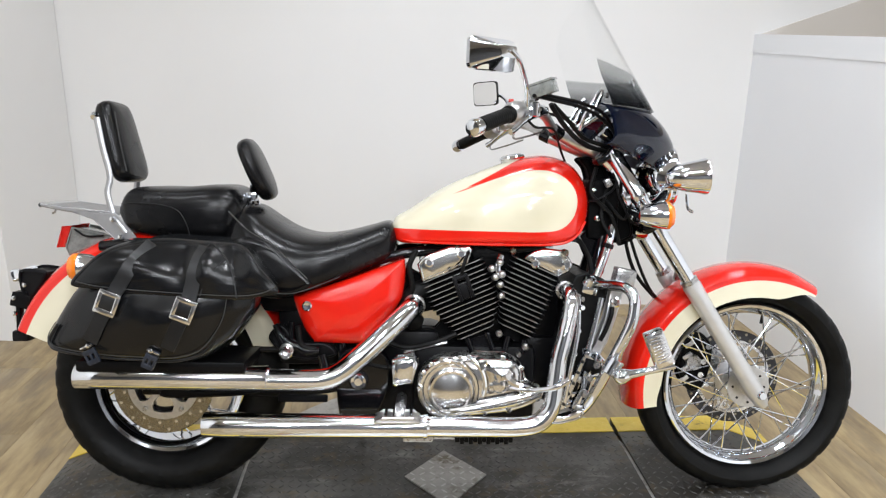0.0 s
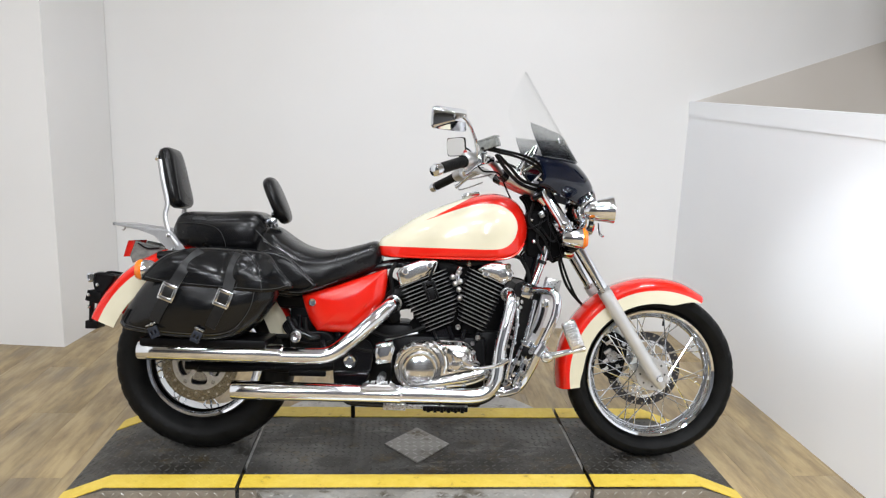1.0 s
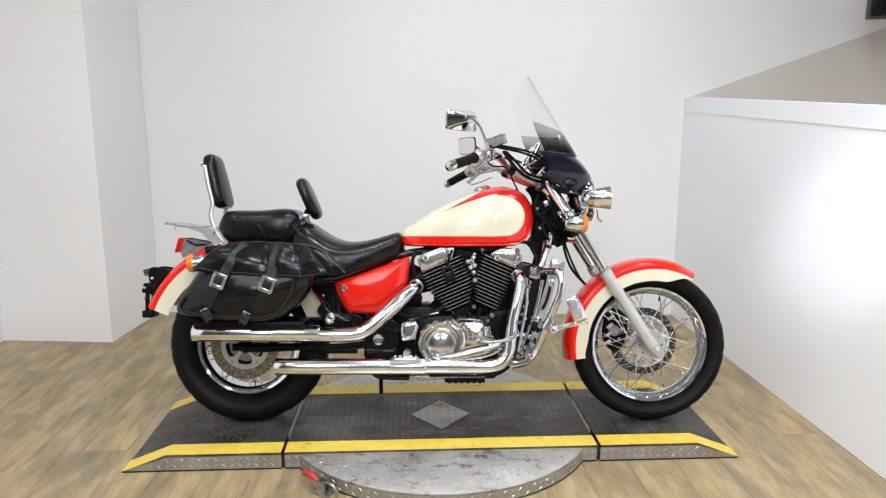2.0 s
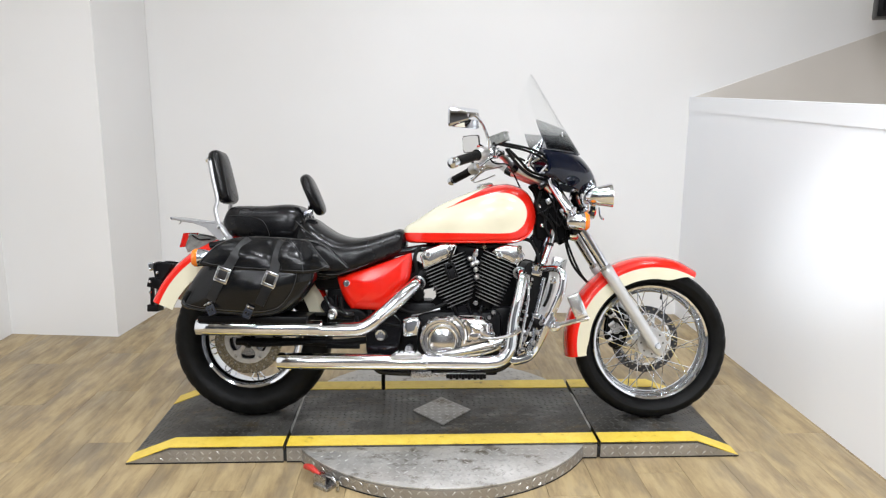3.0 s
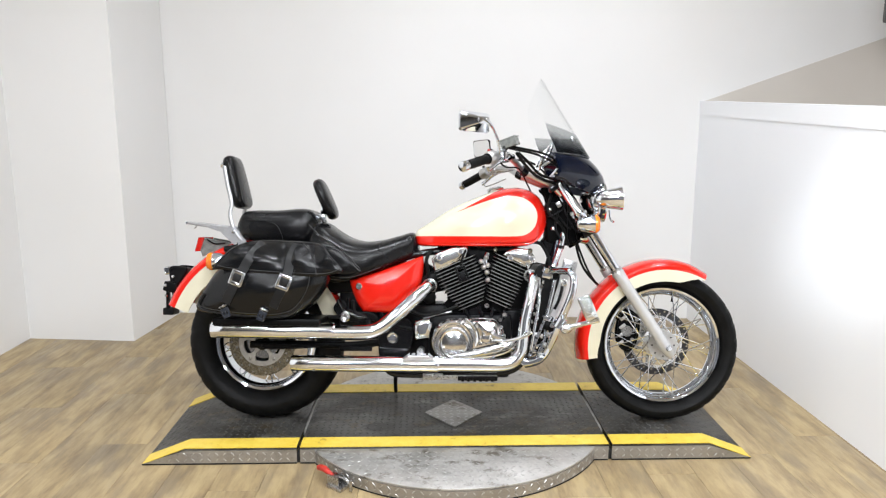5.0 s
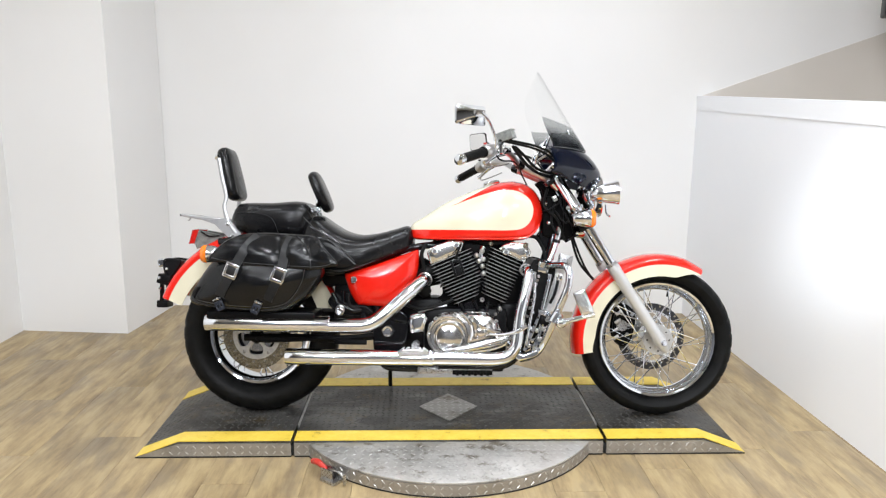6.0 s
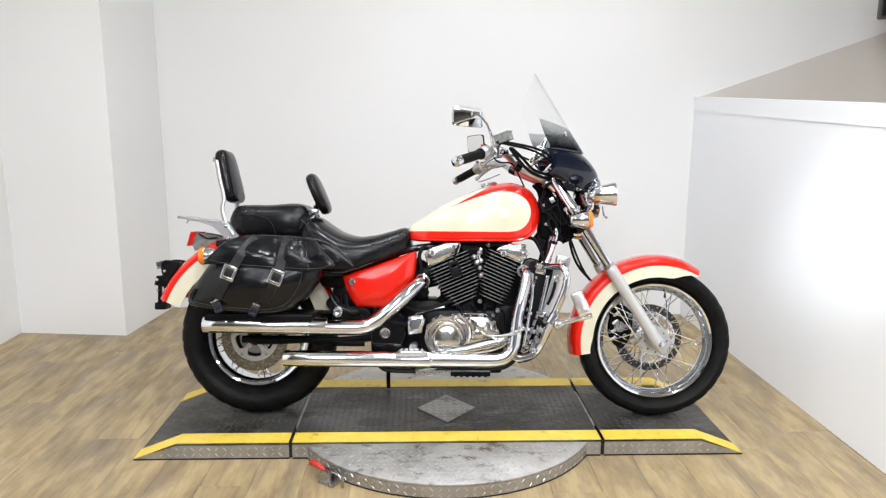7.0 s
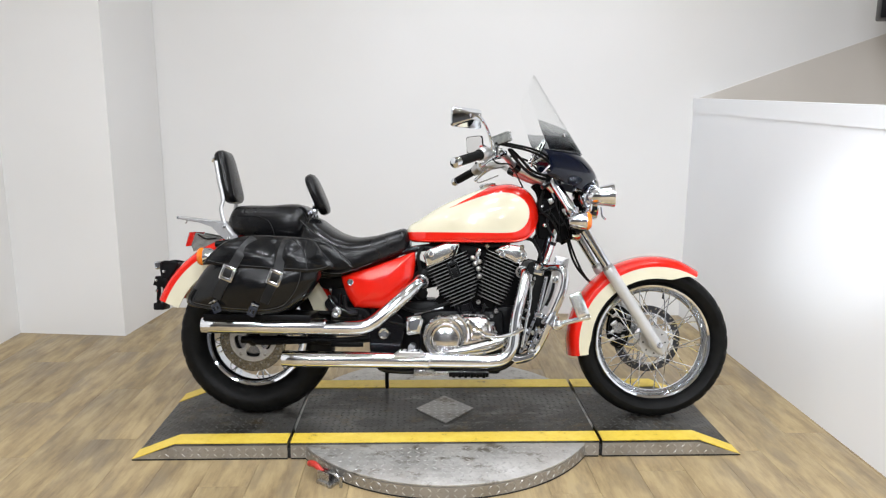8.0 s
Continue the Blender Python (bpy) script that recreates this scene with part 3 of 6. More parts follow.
def turntable():
    top = thing("turntable", "low round turntable of bright steel tread plate", "turntable", pose(-0.010, 0.022, 0))
    plate = part("top_plate", lathe((0, 0, 0), (0, 0, 1), [(0.046, 0.6245), (0.052, 0.6285), (0.056, 0.628), (0.0575, 0.6245), (0.0575, 0.30), (0.0575, 0.004)], 96), PLATE_BRIGHT, top)
    rings = [[Vector((0.628 * math.cos(a), 0.628 * math.sin(a), z)) for a in (2 * math.pi * s / 96 for s in range(96))] for z in (0.0, 0.047)]
    band = part("rim_band", skin(rings), PLATE_EDGE, top, "bright tread plate band")
    # the shadow line under the band, added as a near-black ring
    part("rubber_foot", lathe((0, 0, 0), (0, 0, 1), [(0.0005, 0.6265), (0.0005, 0.6287), (0.0055, 0.6287), (0.0060, 0.6265)], 96, closed=True), GAP, band, "black strip for the shade under the band")
    # raised lozenges: single pieces on the open front of the plate, joined ones on the band and behind the deck
    pair = [mesh_of("lozenge", lozenge_mesh(bmesh.new(), Matrix.Rotation(turn, 4, "Z")), LOZENGE_BRIGHT) for turn in (radians(45), radians(-45))]
    behind = bmesh.new()
    for i in range(-20, 21):
        for j in range(-20, 21):
            x, y = 0.031 * (i + 0.5), 0.031 * (j + 0.5)
            if math.hypot(x, y) < 0.610:
                m = Matrix.Translation((x, y, 0.0574))
                if y + 0.022 < FRONT - 0.012:
                    shared("lozenge", pair[(i + j) % 2], plate, m)
                elif y + 0.022 > BACK + 0.012:
                    lozenge_mesh(behind, m @ Matrix.Rotation(radians(45 if (i + j) % 2 else -45), 4, "Z"))
    tagged(part("lozenge_field", behind, LOZENGE_BRIGHT, plate), kind="stuff")
    bm = bmesh.new()
    for i in range(131):
        a = 2 * math.pi * i / 131
        for j, z in enumerate((0.013, 0.036)):
            face = Matrix.Rotation(a, 4, "Z") @ Matrix.Translation((0.6281, 0, z)) @ Matrix.Rotation(radians(90), 4, "Y")
            lozenge_mesh(bm, face @ Matrix.Rotation(radians(45 if (i + j) % 2 else -45), 4, "Z"), 0.78)
    tagged(part("lozenge_field", bm, LOZENGE_BRIGHT, band), kind="stuff")


turntable()

bm = skin([[Vector((0.118, 0.004, z)), Vector((-0.002, 0.142, z)), Vector((-0.128, 0.004, z)), Vector((-0.006, -0.140, z))] for z in (H + 0.0005, H + 0.005)])
tagged(part("steel_patch", bm, PLATE_PATCH), "diamond-shaped grey tread plate patch on the deck", "plate")


def clamp():
    top = thing("clamp", "small steel toggle clamp with a red handle at the turntable edge", "clamp", pose(-0.455, -0.470, 0, 0, 0, -38))
    part("base", box(bmesh.new(), (0.02, 0, 0.006), (0.07, 0.05, 0.012), 0.002), STEEL, top)
    bm = bmesh.new()
    box(bm, (0.010, -0.014, 0.028), (0.055, 0.005, 0.036), 0.001)
    box(bm, (0.010, 0.014, 0.028), (0.055, 0.005, 0.036), 0.001)
    part("cheek", bm, STEEL, top)
    part("arm", tube([(0.0, 0, 0.034), (0.05, 0, 0.046), (0.085, 0.0, 0.030)], 0.006, 5, 8), STEEL, top)
    part("bolt", tube([(0.083, 0, 0.046), (0.083, 0, 0.006)], 0.006, 1, 8), STEEL, top)
    part("handle", tube([(-0.005, 0, 0.036), (-0.05, 0.004, 0.048), (-0.085, 0.010, 0.040)], 0.011, 5, 10, [0.008, 0.012, 0.011]), RED_PLASTIC, top, "red plastic grip")


clamp()

# ---- the motorcycle: x forwards, y to its left, z up from the deck ----
bike = thing("motorcycle", "red and cream cruiser motorcycle with windshield, leaning on its stand", "motorcycle",
             pose(0.03, -0.035, H + 0.002, -10, 0, -2.8))
FW, RW = Vector((0.822, 0, 0.314)), Vector((-0.820, 0, 0.319))


def wheel(name, c, outer, half, rim_r, rim_half, hub_r, hub_half, spokes, label):
    hub = part(name, lathe(c, (0, 1, 0), [(-hub_half - 0.012, 0.012), (-hub_half - 0.010, 0.024), (-hub_half, 0.026), (-hub_half, hub_r), (-hub_half + 0.008, hub_r),
                                          (-hub_half + 0.014, hub_r * 0.62), (hub_half - 0.014, hub_r * 0.62), (hub_half - 0.008, hub_r), (hub_half, hub_r),
                                          (hub_half, 0.026), (hub_half + 0.012, 0.012)], 36), SATIN_SILVER, bike, label)
    # tyre: a rounded section, thick at the shoulders
    section = []
    mid = (outer + rim_r) / 2
    for k in range(28):
        a = 2 * math.pi * k / 28
        y = half * math.copysign(abs(math.cos(a)) ** 0.80, math.cos(a))
        r = mid + (outer - mid) * math.copysign(abs(math.sin(a)) ** 0.92, math.sin(a))
        if r < mid:
            y *= 1 - 0.35 * ((mid - r) / (mid - rim_r)) ** 1.6
        section.append((y, r))
    # slanted grooves are cut into crown and shoulders
    sides, period = 240, 8
    rings = []
    for y, r in section:
        ring = []
        reach = abs(y) / half
        for k in range(sides):
            a = 2 * math.pi * k / sides
            cut = (k + int(round(reach * 7)) + (4 if y > 0 else 0)) % period < 2 and r > mid + (outer - mid) * 0.25 and reach > 0.12
            q = r - (0.0034 if cut else 0.0)
            ring.append(Vector((c.x + q * math.cos(a), y, c.z + q * math.sin(a))))
        rings.append(ring)
    part("tyre", skin(rings, round_about=True), TYRE, hub, "black road tyre with grooved shoulders", 25)
    rim_line = [(-rim_half, rim_r), (-rim_half - 0.003, rim_r + 0.003), (-rim_half - 0.006, rim_r - 0.002), (-rim_half - 0.003, rim_r - 0.010), (-rim_half + 0.008, rim_r - 0.016), (-rim_half + 0.016, rim_r - 0.026), (0, rim_r - 0.031),
                (rim_half - 0.016, rim_r - 0.026), (rim_half - 0.008, rim_r - 0.016), (rim_half + 0.003, rim_r - 0.010), (rim_half + 0.006, rim_r - 0.002), (rim_half + 0.003, rim_r + 0.003), (rim_half, rim_r), (0, rim_r - 0.014)]
    part("rim", lathe(c, (0, 1, 0), rim_line, 80, closed=True), CHROME, hub, "chrome rim")
    reach = rim_r - 0.027
    for side in (-1, 1):
        for way in (-1, 1):
            a = Vector((hub_r * 0.92 * math.cos(way * 1.15), side * (hub_half - 0.004), hub_r * 0.92 * math.sin(way * 1.15)))
            b = Vector((reach, side * 0.008, 0))
            sm = tube([a, a.lerp(b, 0.9), b], 0.0021, 1, 6, [0.0021, 0.0021, 0.0034])
            data = mesh_of("spoke", sm, CHROME)
            for k in range(spokes // 4):
                ang = 2 * math.pi * (k + 0.25 * (side + 1) / 2 + 0.12 * way) / (spokes // 4)
                shared("spoke", data, hub, Matrix.Translation(c) @ Matrix.Rotation(ang, 4, "Y"))
    return hub


def drilled_disc(name, c, y, r0, r1, thick, holes, material, parent, label, rows=2, dots=None):
    disc = part(name, lathe((c.x, y, c.z), (0, 1, 0), [(-thick, r0), (-thick, r1 - 0.002), (-thick + 0.002, r1), (thick - 0.002, r1), (thick, r1 - 0.002), (thick, r0)], 64, closed=True), material, parent, label)
    # holes are closed discs; dots puts the brightness seen through them into colour
    data = mesh_of("hole", lathe((0, 0, 0), (0, 1, 0), [(-thick - 0.0008, 0.0001), (-thick - 0.0008, 0.0045), (thick + 0.0008, 0.0045), (thick + 0.0008, 0.0001)], 10), dots or GAP)
    for k in range(holes):
        a = 2 * math.pi * k / holes
        r = r0 + (r1 - r0) * (0.32 + 0.42 * (k % rows) / max(1, rows - 1))
        shared("hole", data, disc, Matrix.Translation((c.x + r * math.cos(a), y, c.z + r * math.sin(a))))
    return disc


front = wheel("front_wheel", FW, 0.312, 0.060, 0.236, 0.032, 0.060, 0.050, 40, "spoked chrome front wheel")
rear = wheel("rear_wheel", RW, 0.323, 0.085, 0.205, 0.052, 0.062, 0.062, 36, "spoked chrome rear wheel")
drilled_disc("brake_disc", FW, 0.064, 0.108, 0.141, 0.0025, 44, DARK_STEEL, front, "dark drilled brake disc", dots=DISC_STEEL)
bm = lathe((FW.x, 0.062, FW.z), (0, 1, 0), [(-0.004, 0.103), (-0.004, 0.112), (0.004, 0.112), (0.004, 0.103)], 48, closed=True)
for k in range(6):
    a = 2 * math.pi * k / 6 + 0.2
    d, q, base = Vector((math.cos(a), 0, math.sin(a))), Vector((-math.sin(a), 0, math.cos(a))), Vector((FW.x, 0.062, FW.z))
    for lean in (-0.018, 0.018):
        ring = [base + d * 0.045 + q * (lean + 0.006), base + d * 0.106 + q * (lean * 0.3 + 0.005), base + d * 0.106 + q * (lean * 0.3 - 0.005), base + d * 0.045 + q * (lean - 0.006)]
        part("carrier_arm", skin([[p + Vector((0, -0.004, 0)) for p in ring], [p + Vector((0, 0.004, 0)) for p in ring]]), ALUMINIUM, front)
part("disc_carrier", bm, ALUMINIUM, front, "silver ring carrying the disc")
data = mesh_of("hub_hole", lathe((0, 0, 0), (0, 1, 0), [(-0.001, 0.0001), (-0.001, 0.0036), (0.002, 0.0036), (0.002, 0.0001)], 10), GAP)
for k in range(8):
    a = 2 * math.pi * k / 8
    shared("hub_hole", data, front, Matrix.Translation((FW.x + 0.045 * math.cos(a), -0.0505, FW.z + 0.045 * math.sin(a))))
part("valve_stem", tube([FW + Vector((0.052, -0.004, 0.205)), FW + Vector((0.046, -0.006, 0.175))], 0.004, 1, 8), RUBBER, front)
drilled_disc("brake_disc", RW, -0.092, 0.094, 0.137, 0.003, 30, DISC_STEEL, rear, "bronze-grey drilled brake disc", dots=ALUMINIUM)
bm = lathe((RW.x, -0.092, RW.z), (0, 1, 0), [(-0.005, 0.078), (-0.005, 0.097), (0.004, 0.097), (0.004, 0.078)], 48, closed=True)
for k in range(5):
    a = 2 * math.pi * k / 5 + 0.3
    d = Vector((math.cos(a), 0, math.sin(a)))
    q = Vector((-d.z, 0, d.x))
    base = Vector((RW.x, -0.092, RW.z))
    side = [(0.024, 0.012), (0.040, 0.0065), (0.056, 0.0065), (0.066, 0.012), (0.080, 0.030)]
    ring = [base + d * r + q * w for r, w in side] + [base + d * r - q * w for r, w in reversed(side)]
    part("carrier_arm", skin([[p + Vector((0, -0.0055, 0)) for p in ring], [p + Vector((0, 0.004, 0)) for p in ring]]), SATIN_SILVER, rear)
part("disc_carrier", bm, SATIN_SILVER, rear, "silver ring of the five-armed carrier")
part("hub_drum", lathe((RW.x, -0.086, RW.z), (0, 1, 0), [(0.0, 0.068), (0.0, 0.090), (0.012, 0.094), (0.03, 0.088), (0.034, 0.070), (0.012, 0.067)], 40, closed=True), BLACK_METAL, rear, "black hub behind the carrier")
part("hub_face", lathe((RW.x, -0.082, RW.z), (0, 1, 0), [(0.0, 0.004), (0.0, 0.066), (0.02, 0.066), (0.02, 0.004)], 40), ALUMINIUM, rear, "grey hub face")
part("hub_cap", lathe((RW.x, -0.090, RW.z), (0, 1, 0), [(-0.02, 0.004), (-0.018, 0.022), (-0.004, 0.034), (0.02, 0.036)], 32), BLACK_METAL, rear)
data = mesh_of("carrier_bolt", lathe((0, 0, 0), (0, 1, 0), [(-0.006, 0.002), (-0.006, 0.007), (0, 0.008)], 6), STEEL)
for k in range(5):
    a = 2 * math.pi * k / 5 + 0.3
    shared("carrier_bolt", data, rear, Matrix.Translation((RW.x + 0.083 * math.cos(a), -0.098, RW.z + 0.083 * math.sin(a))))

# ---- fenders ----


def fender(name, c, a0, a1, crown, edge, half, line, label, skirt_full=(0.12, 0.88)):
    """A fender round the axle c from angle a0 to a1: crown and edge give its outer and lower radius; line parts red from cream."""
    count = 56
    rings = []
    for i in range(count + 1):
        f = i / count
        a = radians(a0 + (a1 - a0) * f)
        top = crown(f)
        low = edge(f)
        sec = []
        for s in (0.0, 0.25, 0.5, 0.7, 0.84, 0.92, 0.97, 1.0):
            sec.append((half * math.sin(s * math.pi / 2), top - (0.034 * (1 - math.cos(s * math.pi / 2)))))
        for s in (0.12, 0.35, 0.6, 0.85, 1.0):
            r0 = top - 0.034
            sec.append((half + 0.003 * s, r0 + (low - r0) * s))
        outer = [(-y, r) for y, r in reversed(sec)] + sec[1:]
        inner = [(y * 0.965, r - 0.0035 if abs(y) < half * 0.95 else r) for y, r in reversed(outer)]
        rings.append([Vector((c.x + r * math.cos(a), y, c.z + r * math.sin(a))) for y, r in outer + inner])
    bm = skin(rings)

    def paint(x, y, z):
        dx, dz = x - c.x, z - c.z
        r = math.hypot(dx, dz)
        f = (math.degrees(math.atan2(dz, dx)) % 360 - a0) / (a1 - a0)
        return min(line(f) - r, abs(y) - half * 0.5)
    return part(name, bm, PAINT, bike, label, 50, paint)


def smooth01(t):
    t = max(0.0, min(1.0, t))
    return t * t * (3 - 2 * t)


def front_crown(f):
    return 0.355 - 0.007 * smooth01((0.12 - f) / 0.12)


def front_edge(f):
    return 0.264 + 0.045 * smooth01((0.16 - f) / 0.16) + 0.014 * smooth01((f - 0.88) / 0.12)


fender("front_fender", FW, 59.5, 190, front_crown, front_edge, 0.084, lambda f: 0.314 - 0.004 * math.sin(f * 3), "red front fender with cream sides")


def rear_crown(f):
    return 0.348 + 0.086 * smooth01(f / 0.55)


def rear_edge(f):
    return 0.275 + 0.05 * smooth01(f / 0.5)


fender("rear_fender", RW, 20.5, 158.5, rear_crown, rear_edge, 0.108, lambda f: 0.330 + 0.066 * smooth01(f / 0.5) - 0.012 * f + 0.012 * (1 - smooth01(f / 0.3)), "red rear fender with cream sides")

# ---- front fork, lamps ----
LOW, HIGH = Vector((0.822, 0, 0.305)), Vector((0.432, 0, 0.905))
AX = (HIGH - LOW).normalized()


def on_fork(d, y):
    p = LOW + AX * d
    return Vector((p.x, y, p.z))


for y in (-0.108, 0.108):
    leg = part("fork_leg", tube([on_fork(0.33, y), on_fork(0.70, y)], 0.0188, 1, 20), CHROME, bike, "chrome fork tube with pearl-silver lower leg")
    part("fork_slider", tube([on_fork(d, y) for d in (-0.035, -0.02, 0.02, 0.06, 0.20, 0.34, 0.365, 0.375)], 0.024, 1, 20, [0.012, 0.020, 0.026, 0.0235, 0.0228, 0.0245, 0.0255, 0.023]), SILVER_PAINT, leg, "pearl-silver lower leg")
    part("dust_seal", tube([on_fork(0.374, y), on_fork(0.386, y)], 0.0240, 1, 20), STEEL, leg)
    part("axle_bolt", lathe((FW.x, y * 1.22, FW.z), (0, 1, 0), [(-0.010, 0.003), (-0.010, 0.010), (-0.004, 0.013), (0.012, 0.013)], 20), CHROME, leg)
    part("fork_cover", tube([on_fork(d, y) for d in (0.585, 0.59, 0.64, 0.645, 0.665, 0.67, 0.795, 0.80)], 0.021, 1, 20, [0.0195, 0.0215, 0.0215, 0.0235, 0.0235, 0.0205, 0.0205, 0.017]), CHROME, leg, "chrome upper fork cover")
    part("pinch_bolt", tube([on_fork(0.655, y) + Vector((-0.034, 0, -0.006)), on_fork(0.655, y) + Vector((0.03, 0, 0.004))], 0.007, 1, 8), STEEL, leg)
bm = bmesh.new()
turn = Matrix.Rotation(-(math.pi / 2 - math.atan2(AX.z, -AX.x)), 4, "Y")
box(bm, on_fork(0.57, 0), (0.075, 0.26, 0.034), 0.010, turn)
part("lower_clamp", bm, BLACK_GLOSS, bike, "black lower fork clamp")
bm = bmesh.new()
box(bm, on_fork(0.785, 0) + Vector((-0.012, 0, 0)), (0.084, 0.25, 0.022), 0.008, turn)
part("upper_clamp", bm, BLACK_GLOSS, bike, "black upper fork clamp")
part("steering_head", tube([on_fork(0.54, 0) + Vector((-0.055, 0, -0.03)), on_fork(0.74, 0) + Vector((-0.055, 0, -0.03))], 0.034, 1, 20), BLACK_GLOSS, bike)
part("fork_brace", tube([on_fork(0.30, -0.10), on_fork(0.36, -0.05) + Vector((0.01, 0, 0.02)), on_fork(0.36, 0.05) + Vector((0.01, 0, 0.02)), on_fork(0.30, 0.10)], 0.008, 5, 8), STEEL, bike)

# front brake caliper on the far side of the wheel, and its hose
cal = part("brake_caliper", slab([(0.655, 0.345), (0.675, 0.435), (0.715, 0.45), (0.752, 0.40), (0.735, 0.30), (0.70, 0.27), (0.672, 0.29)], 0.038, 0.105, 0.010), BLACK_METAL, bike, "black front brake caliper")
part("caliper_piston", lathe((0.695, 0.034, 0.36), (0, 1, 0), [(0, 0.004), (0, 0.022), (0.02, 0.024)], 20), STEEL, cal)
for z in (0.31, 0.345, 0.38, 0.415):
    part("caliper_slot", box(bmesh.new(), (0.668 + (z - 0.31) * 0.12, 0.040, z), (0.030, 0.010, 0.012), 0.003, Matrix.Rotation(radians(-35), 4, "Y")), SATIN_SILVER, cal)
for cx, cz in ((0.715, 0.325), (0.722, 0.365), (0.735, 0.41)):
    part("caliper_bolt", lathe((cx, 0.036, cz), (0, 1, 0), [(-0.006, 0.001), (-0.006, 0.009), (0.006, 0.010)], 8), ALUMINIUM, cal)
part("caliper_bracket", slab([(0.74, 0.43), (0.79, 0.36), (0.815, 0.33), (0.80, 0.30), (0.75, 0.34), (0.72, 0.40)], 0.075, 0.092, 0.004), SATIN_SILVER, cal)
part("brake_hose", tube([(0.472, 0.06, 0.80), (0.486, 0.06, 0.705), (0.516, 0.06, 0.623), (0.574, 0.07, 0.556), (0.64, 0.09, 0.50), (0.69, 0.08, 0.45)], 0.0055, 6, 8), RUBBER, bike)
part("brake_hose", tube([(0.455, -0.03, 0.78), (0.500, -0.02, 0.66), (0.545, 0.0, 0.58), (0.60, 0.05, 0.535)], 0.0045, 6, 8), RUBBER, bike)

# headlight between the forks, spot lamp, turn signal
head = part("headlight", lathe((0.505, 0, 0.905), (1, 0, 0.02), [(-0.02, 0.02), (0.0, 0.055), (0.03, 0.078), (0.065, 0.087), (0.072, 0.090), (0.078, 0.088)], 40), CHROME, bike, "chrome headlight bucket")
part("headlight_lens", lathe((0.505, 0, 0.905), (1, 0, 0.02), [(0.074, 0.085), (0.086, 0.06), (0.090, 0.004)], 40), MIRROR, head)
for y in (-0.165, 0.165):
    lamp = part("spot_lamp", lathe((0.555, y, 0.905), (1, -0.05 if y < 0 else 0.05, 0.06), [(-0.035, 0.004), (-0.033, 0.016), (-0.015, 0.030), (0.015, 0.038), (0.045, 0.043), (0.062, 0.047), (0.068, 0.047), (0.068, 0.042)], 32), CHROME, bike, "chrome bell-shaped spot lamp")
    part("spot_lens", lathe((0.555, y, 0.905), (1, -0.05 if y < 0 else 0.05, 0.06), [(0.064, 0.043), (0.070, 0.025), (0.072, 0.002)], 32), MIRROR, lamp)
    part("lamp_stem", tube([(0.535, y * 0.96, 0.875), (0.530, y * 0.9, 0.845), (0.49, y * 0.75, 0.825)], 0.007, 5, 8), CHROME, lamp)
    part("lamp_bolt", tube([(0.575, y, 0.862), (0.580, y, 0.826), (0.59, y - 0.01, 0.815)], 0.004, 4, 8), CHROME, lamp)
    sig = part("turn_signal", lathe((0.470, y * 1.16, 0.806), (1, -0.05 if y < 0 else 0.05, 0.02), [(-0.030, 0.004), (-0.026, 0.018), (-0.008, 0.028), (0.020, 0.034), (0.040, 0.036), (0.044, 0.036)], 28), CHROME, bike, "chrome turn signal with amber lens")
    part("signal_lens", lathe((0.470, y * 1.16, 0.806), (1, -0.05 if y < 0 else 0.05, 0.02), [(0.042, 0.0365), (0.050, 0.0365), (0.060, 0.028), (0.064, 0.004)], 28), AMBER_LENS, sig, "amber lens")
    part("signal_stem", tube([(0.455, y * 1.0, 0.806), (0.45, y * 0.55, 0.81)], 0.008, 1, 10), CHROME, sig)
part("light_bar", tube([(0.492, -0.165, 0.825), (0.512, -0.08, 0.815), (0.512, 0.08, 0.815), (0.492, 0.165, 0.825)], 0.009, 6, 10), CHROME, bike, "chrome light bar")
part("horn", lathe((0.50, 0.0, 0.77), (1, 0, 0), [(-0.02, 0.01), (-0.015, 0.038), (0.01, 0.044), (0.02, 0.04)], 24), CHROME, bike)

# ---- windshield ----
CENTRE = [(0.905, 0.585), (0.969, 0.579), (1.011, 0.566), (1.076, 0.530), (1.178, 0.467), (1.224, 0.438), (1.375, 0.344), (1.41, 0.322)]
EDGE = [(0.90, 0.385), (0.97, 0.372), (1.022, 0.370), (1.069, 0.372), (1.097, 0.366), (1.130, 0.350), (1.171, 0.332), (1.203, 0.322), (1.249, 0.304), (1.326, 0.273), (1.41, 0.240)]


def shell(name, z0, z1, mat, half0, half1, thick, label, mask=None, parent=None, lift=0.0, rise=0.0):
    rows = []
    for i in range(25):
        z = z0 + (z1 - z0) * i / 24
        f = i / 24
        round_over = math.sin(f / 0.45 * math.pi / 2) if f < 0.45 else math.sqrt(max(0.0, 1 - ((f - 0.45) / 0.55) ** 2))
        x = along(CENTRE, z) + lift * (round_over - 0.7)
        bow = along(CENTRE, z) - along(EDGE, z)
        half = half0 + (half1 - half0) * f
        if z > 1.27:
            half *= math.sqrt(max(0.01, 1 - ((z - 1.27) / 0.142) ** 2))
        row = []
        for k in range(33):
            s = -1 + k / 16
            y = half * s
            row.append((x - bow * (abs(y) / 0.2) ** 2, y, z + rise * (1 - f) ** 2 * (y / 0.2) ** 2))
        rows.append(row)
    front_side = [[Vector(p) for p in row] for row in rows]
    back_side = [[p + Vector((-thick, 0, 0)) for p in row] for row in front_side]
    rings = [a + list(reversed(b)) for a, b in zip(front_side, back_side)]
    return part(name, skin(rings), mat, parent or bike, label, 60, mask)


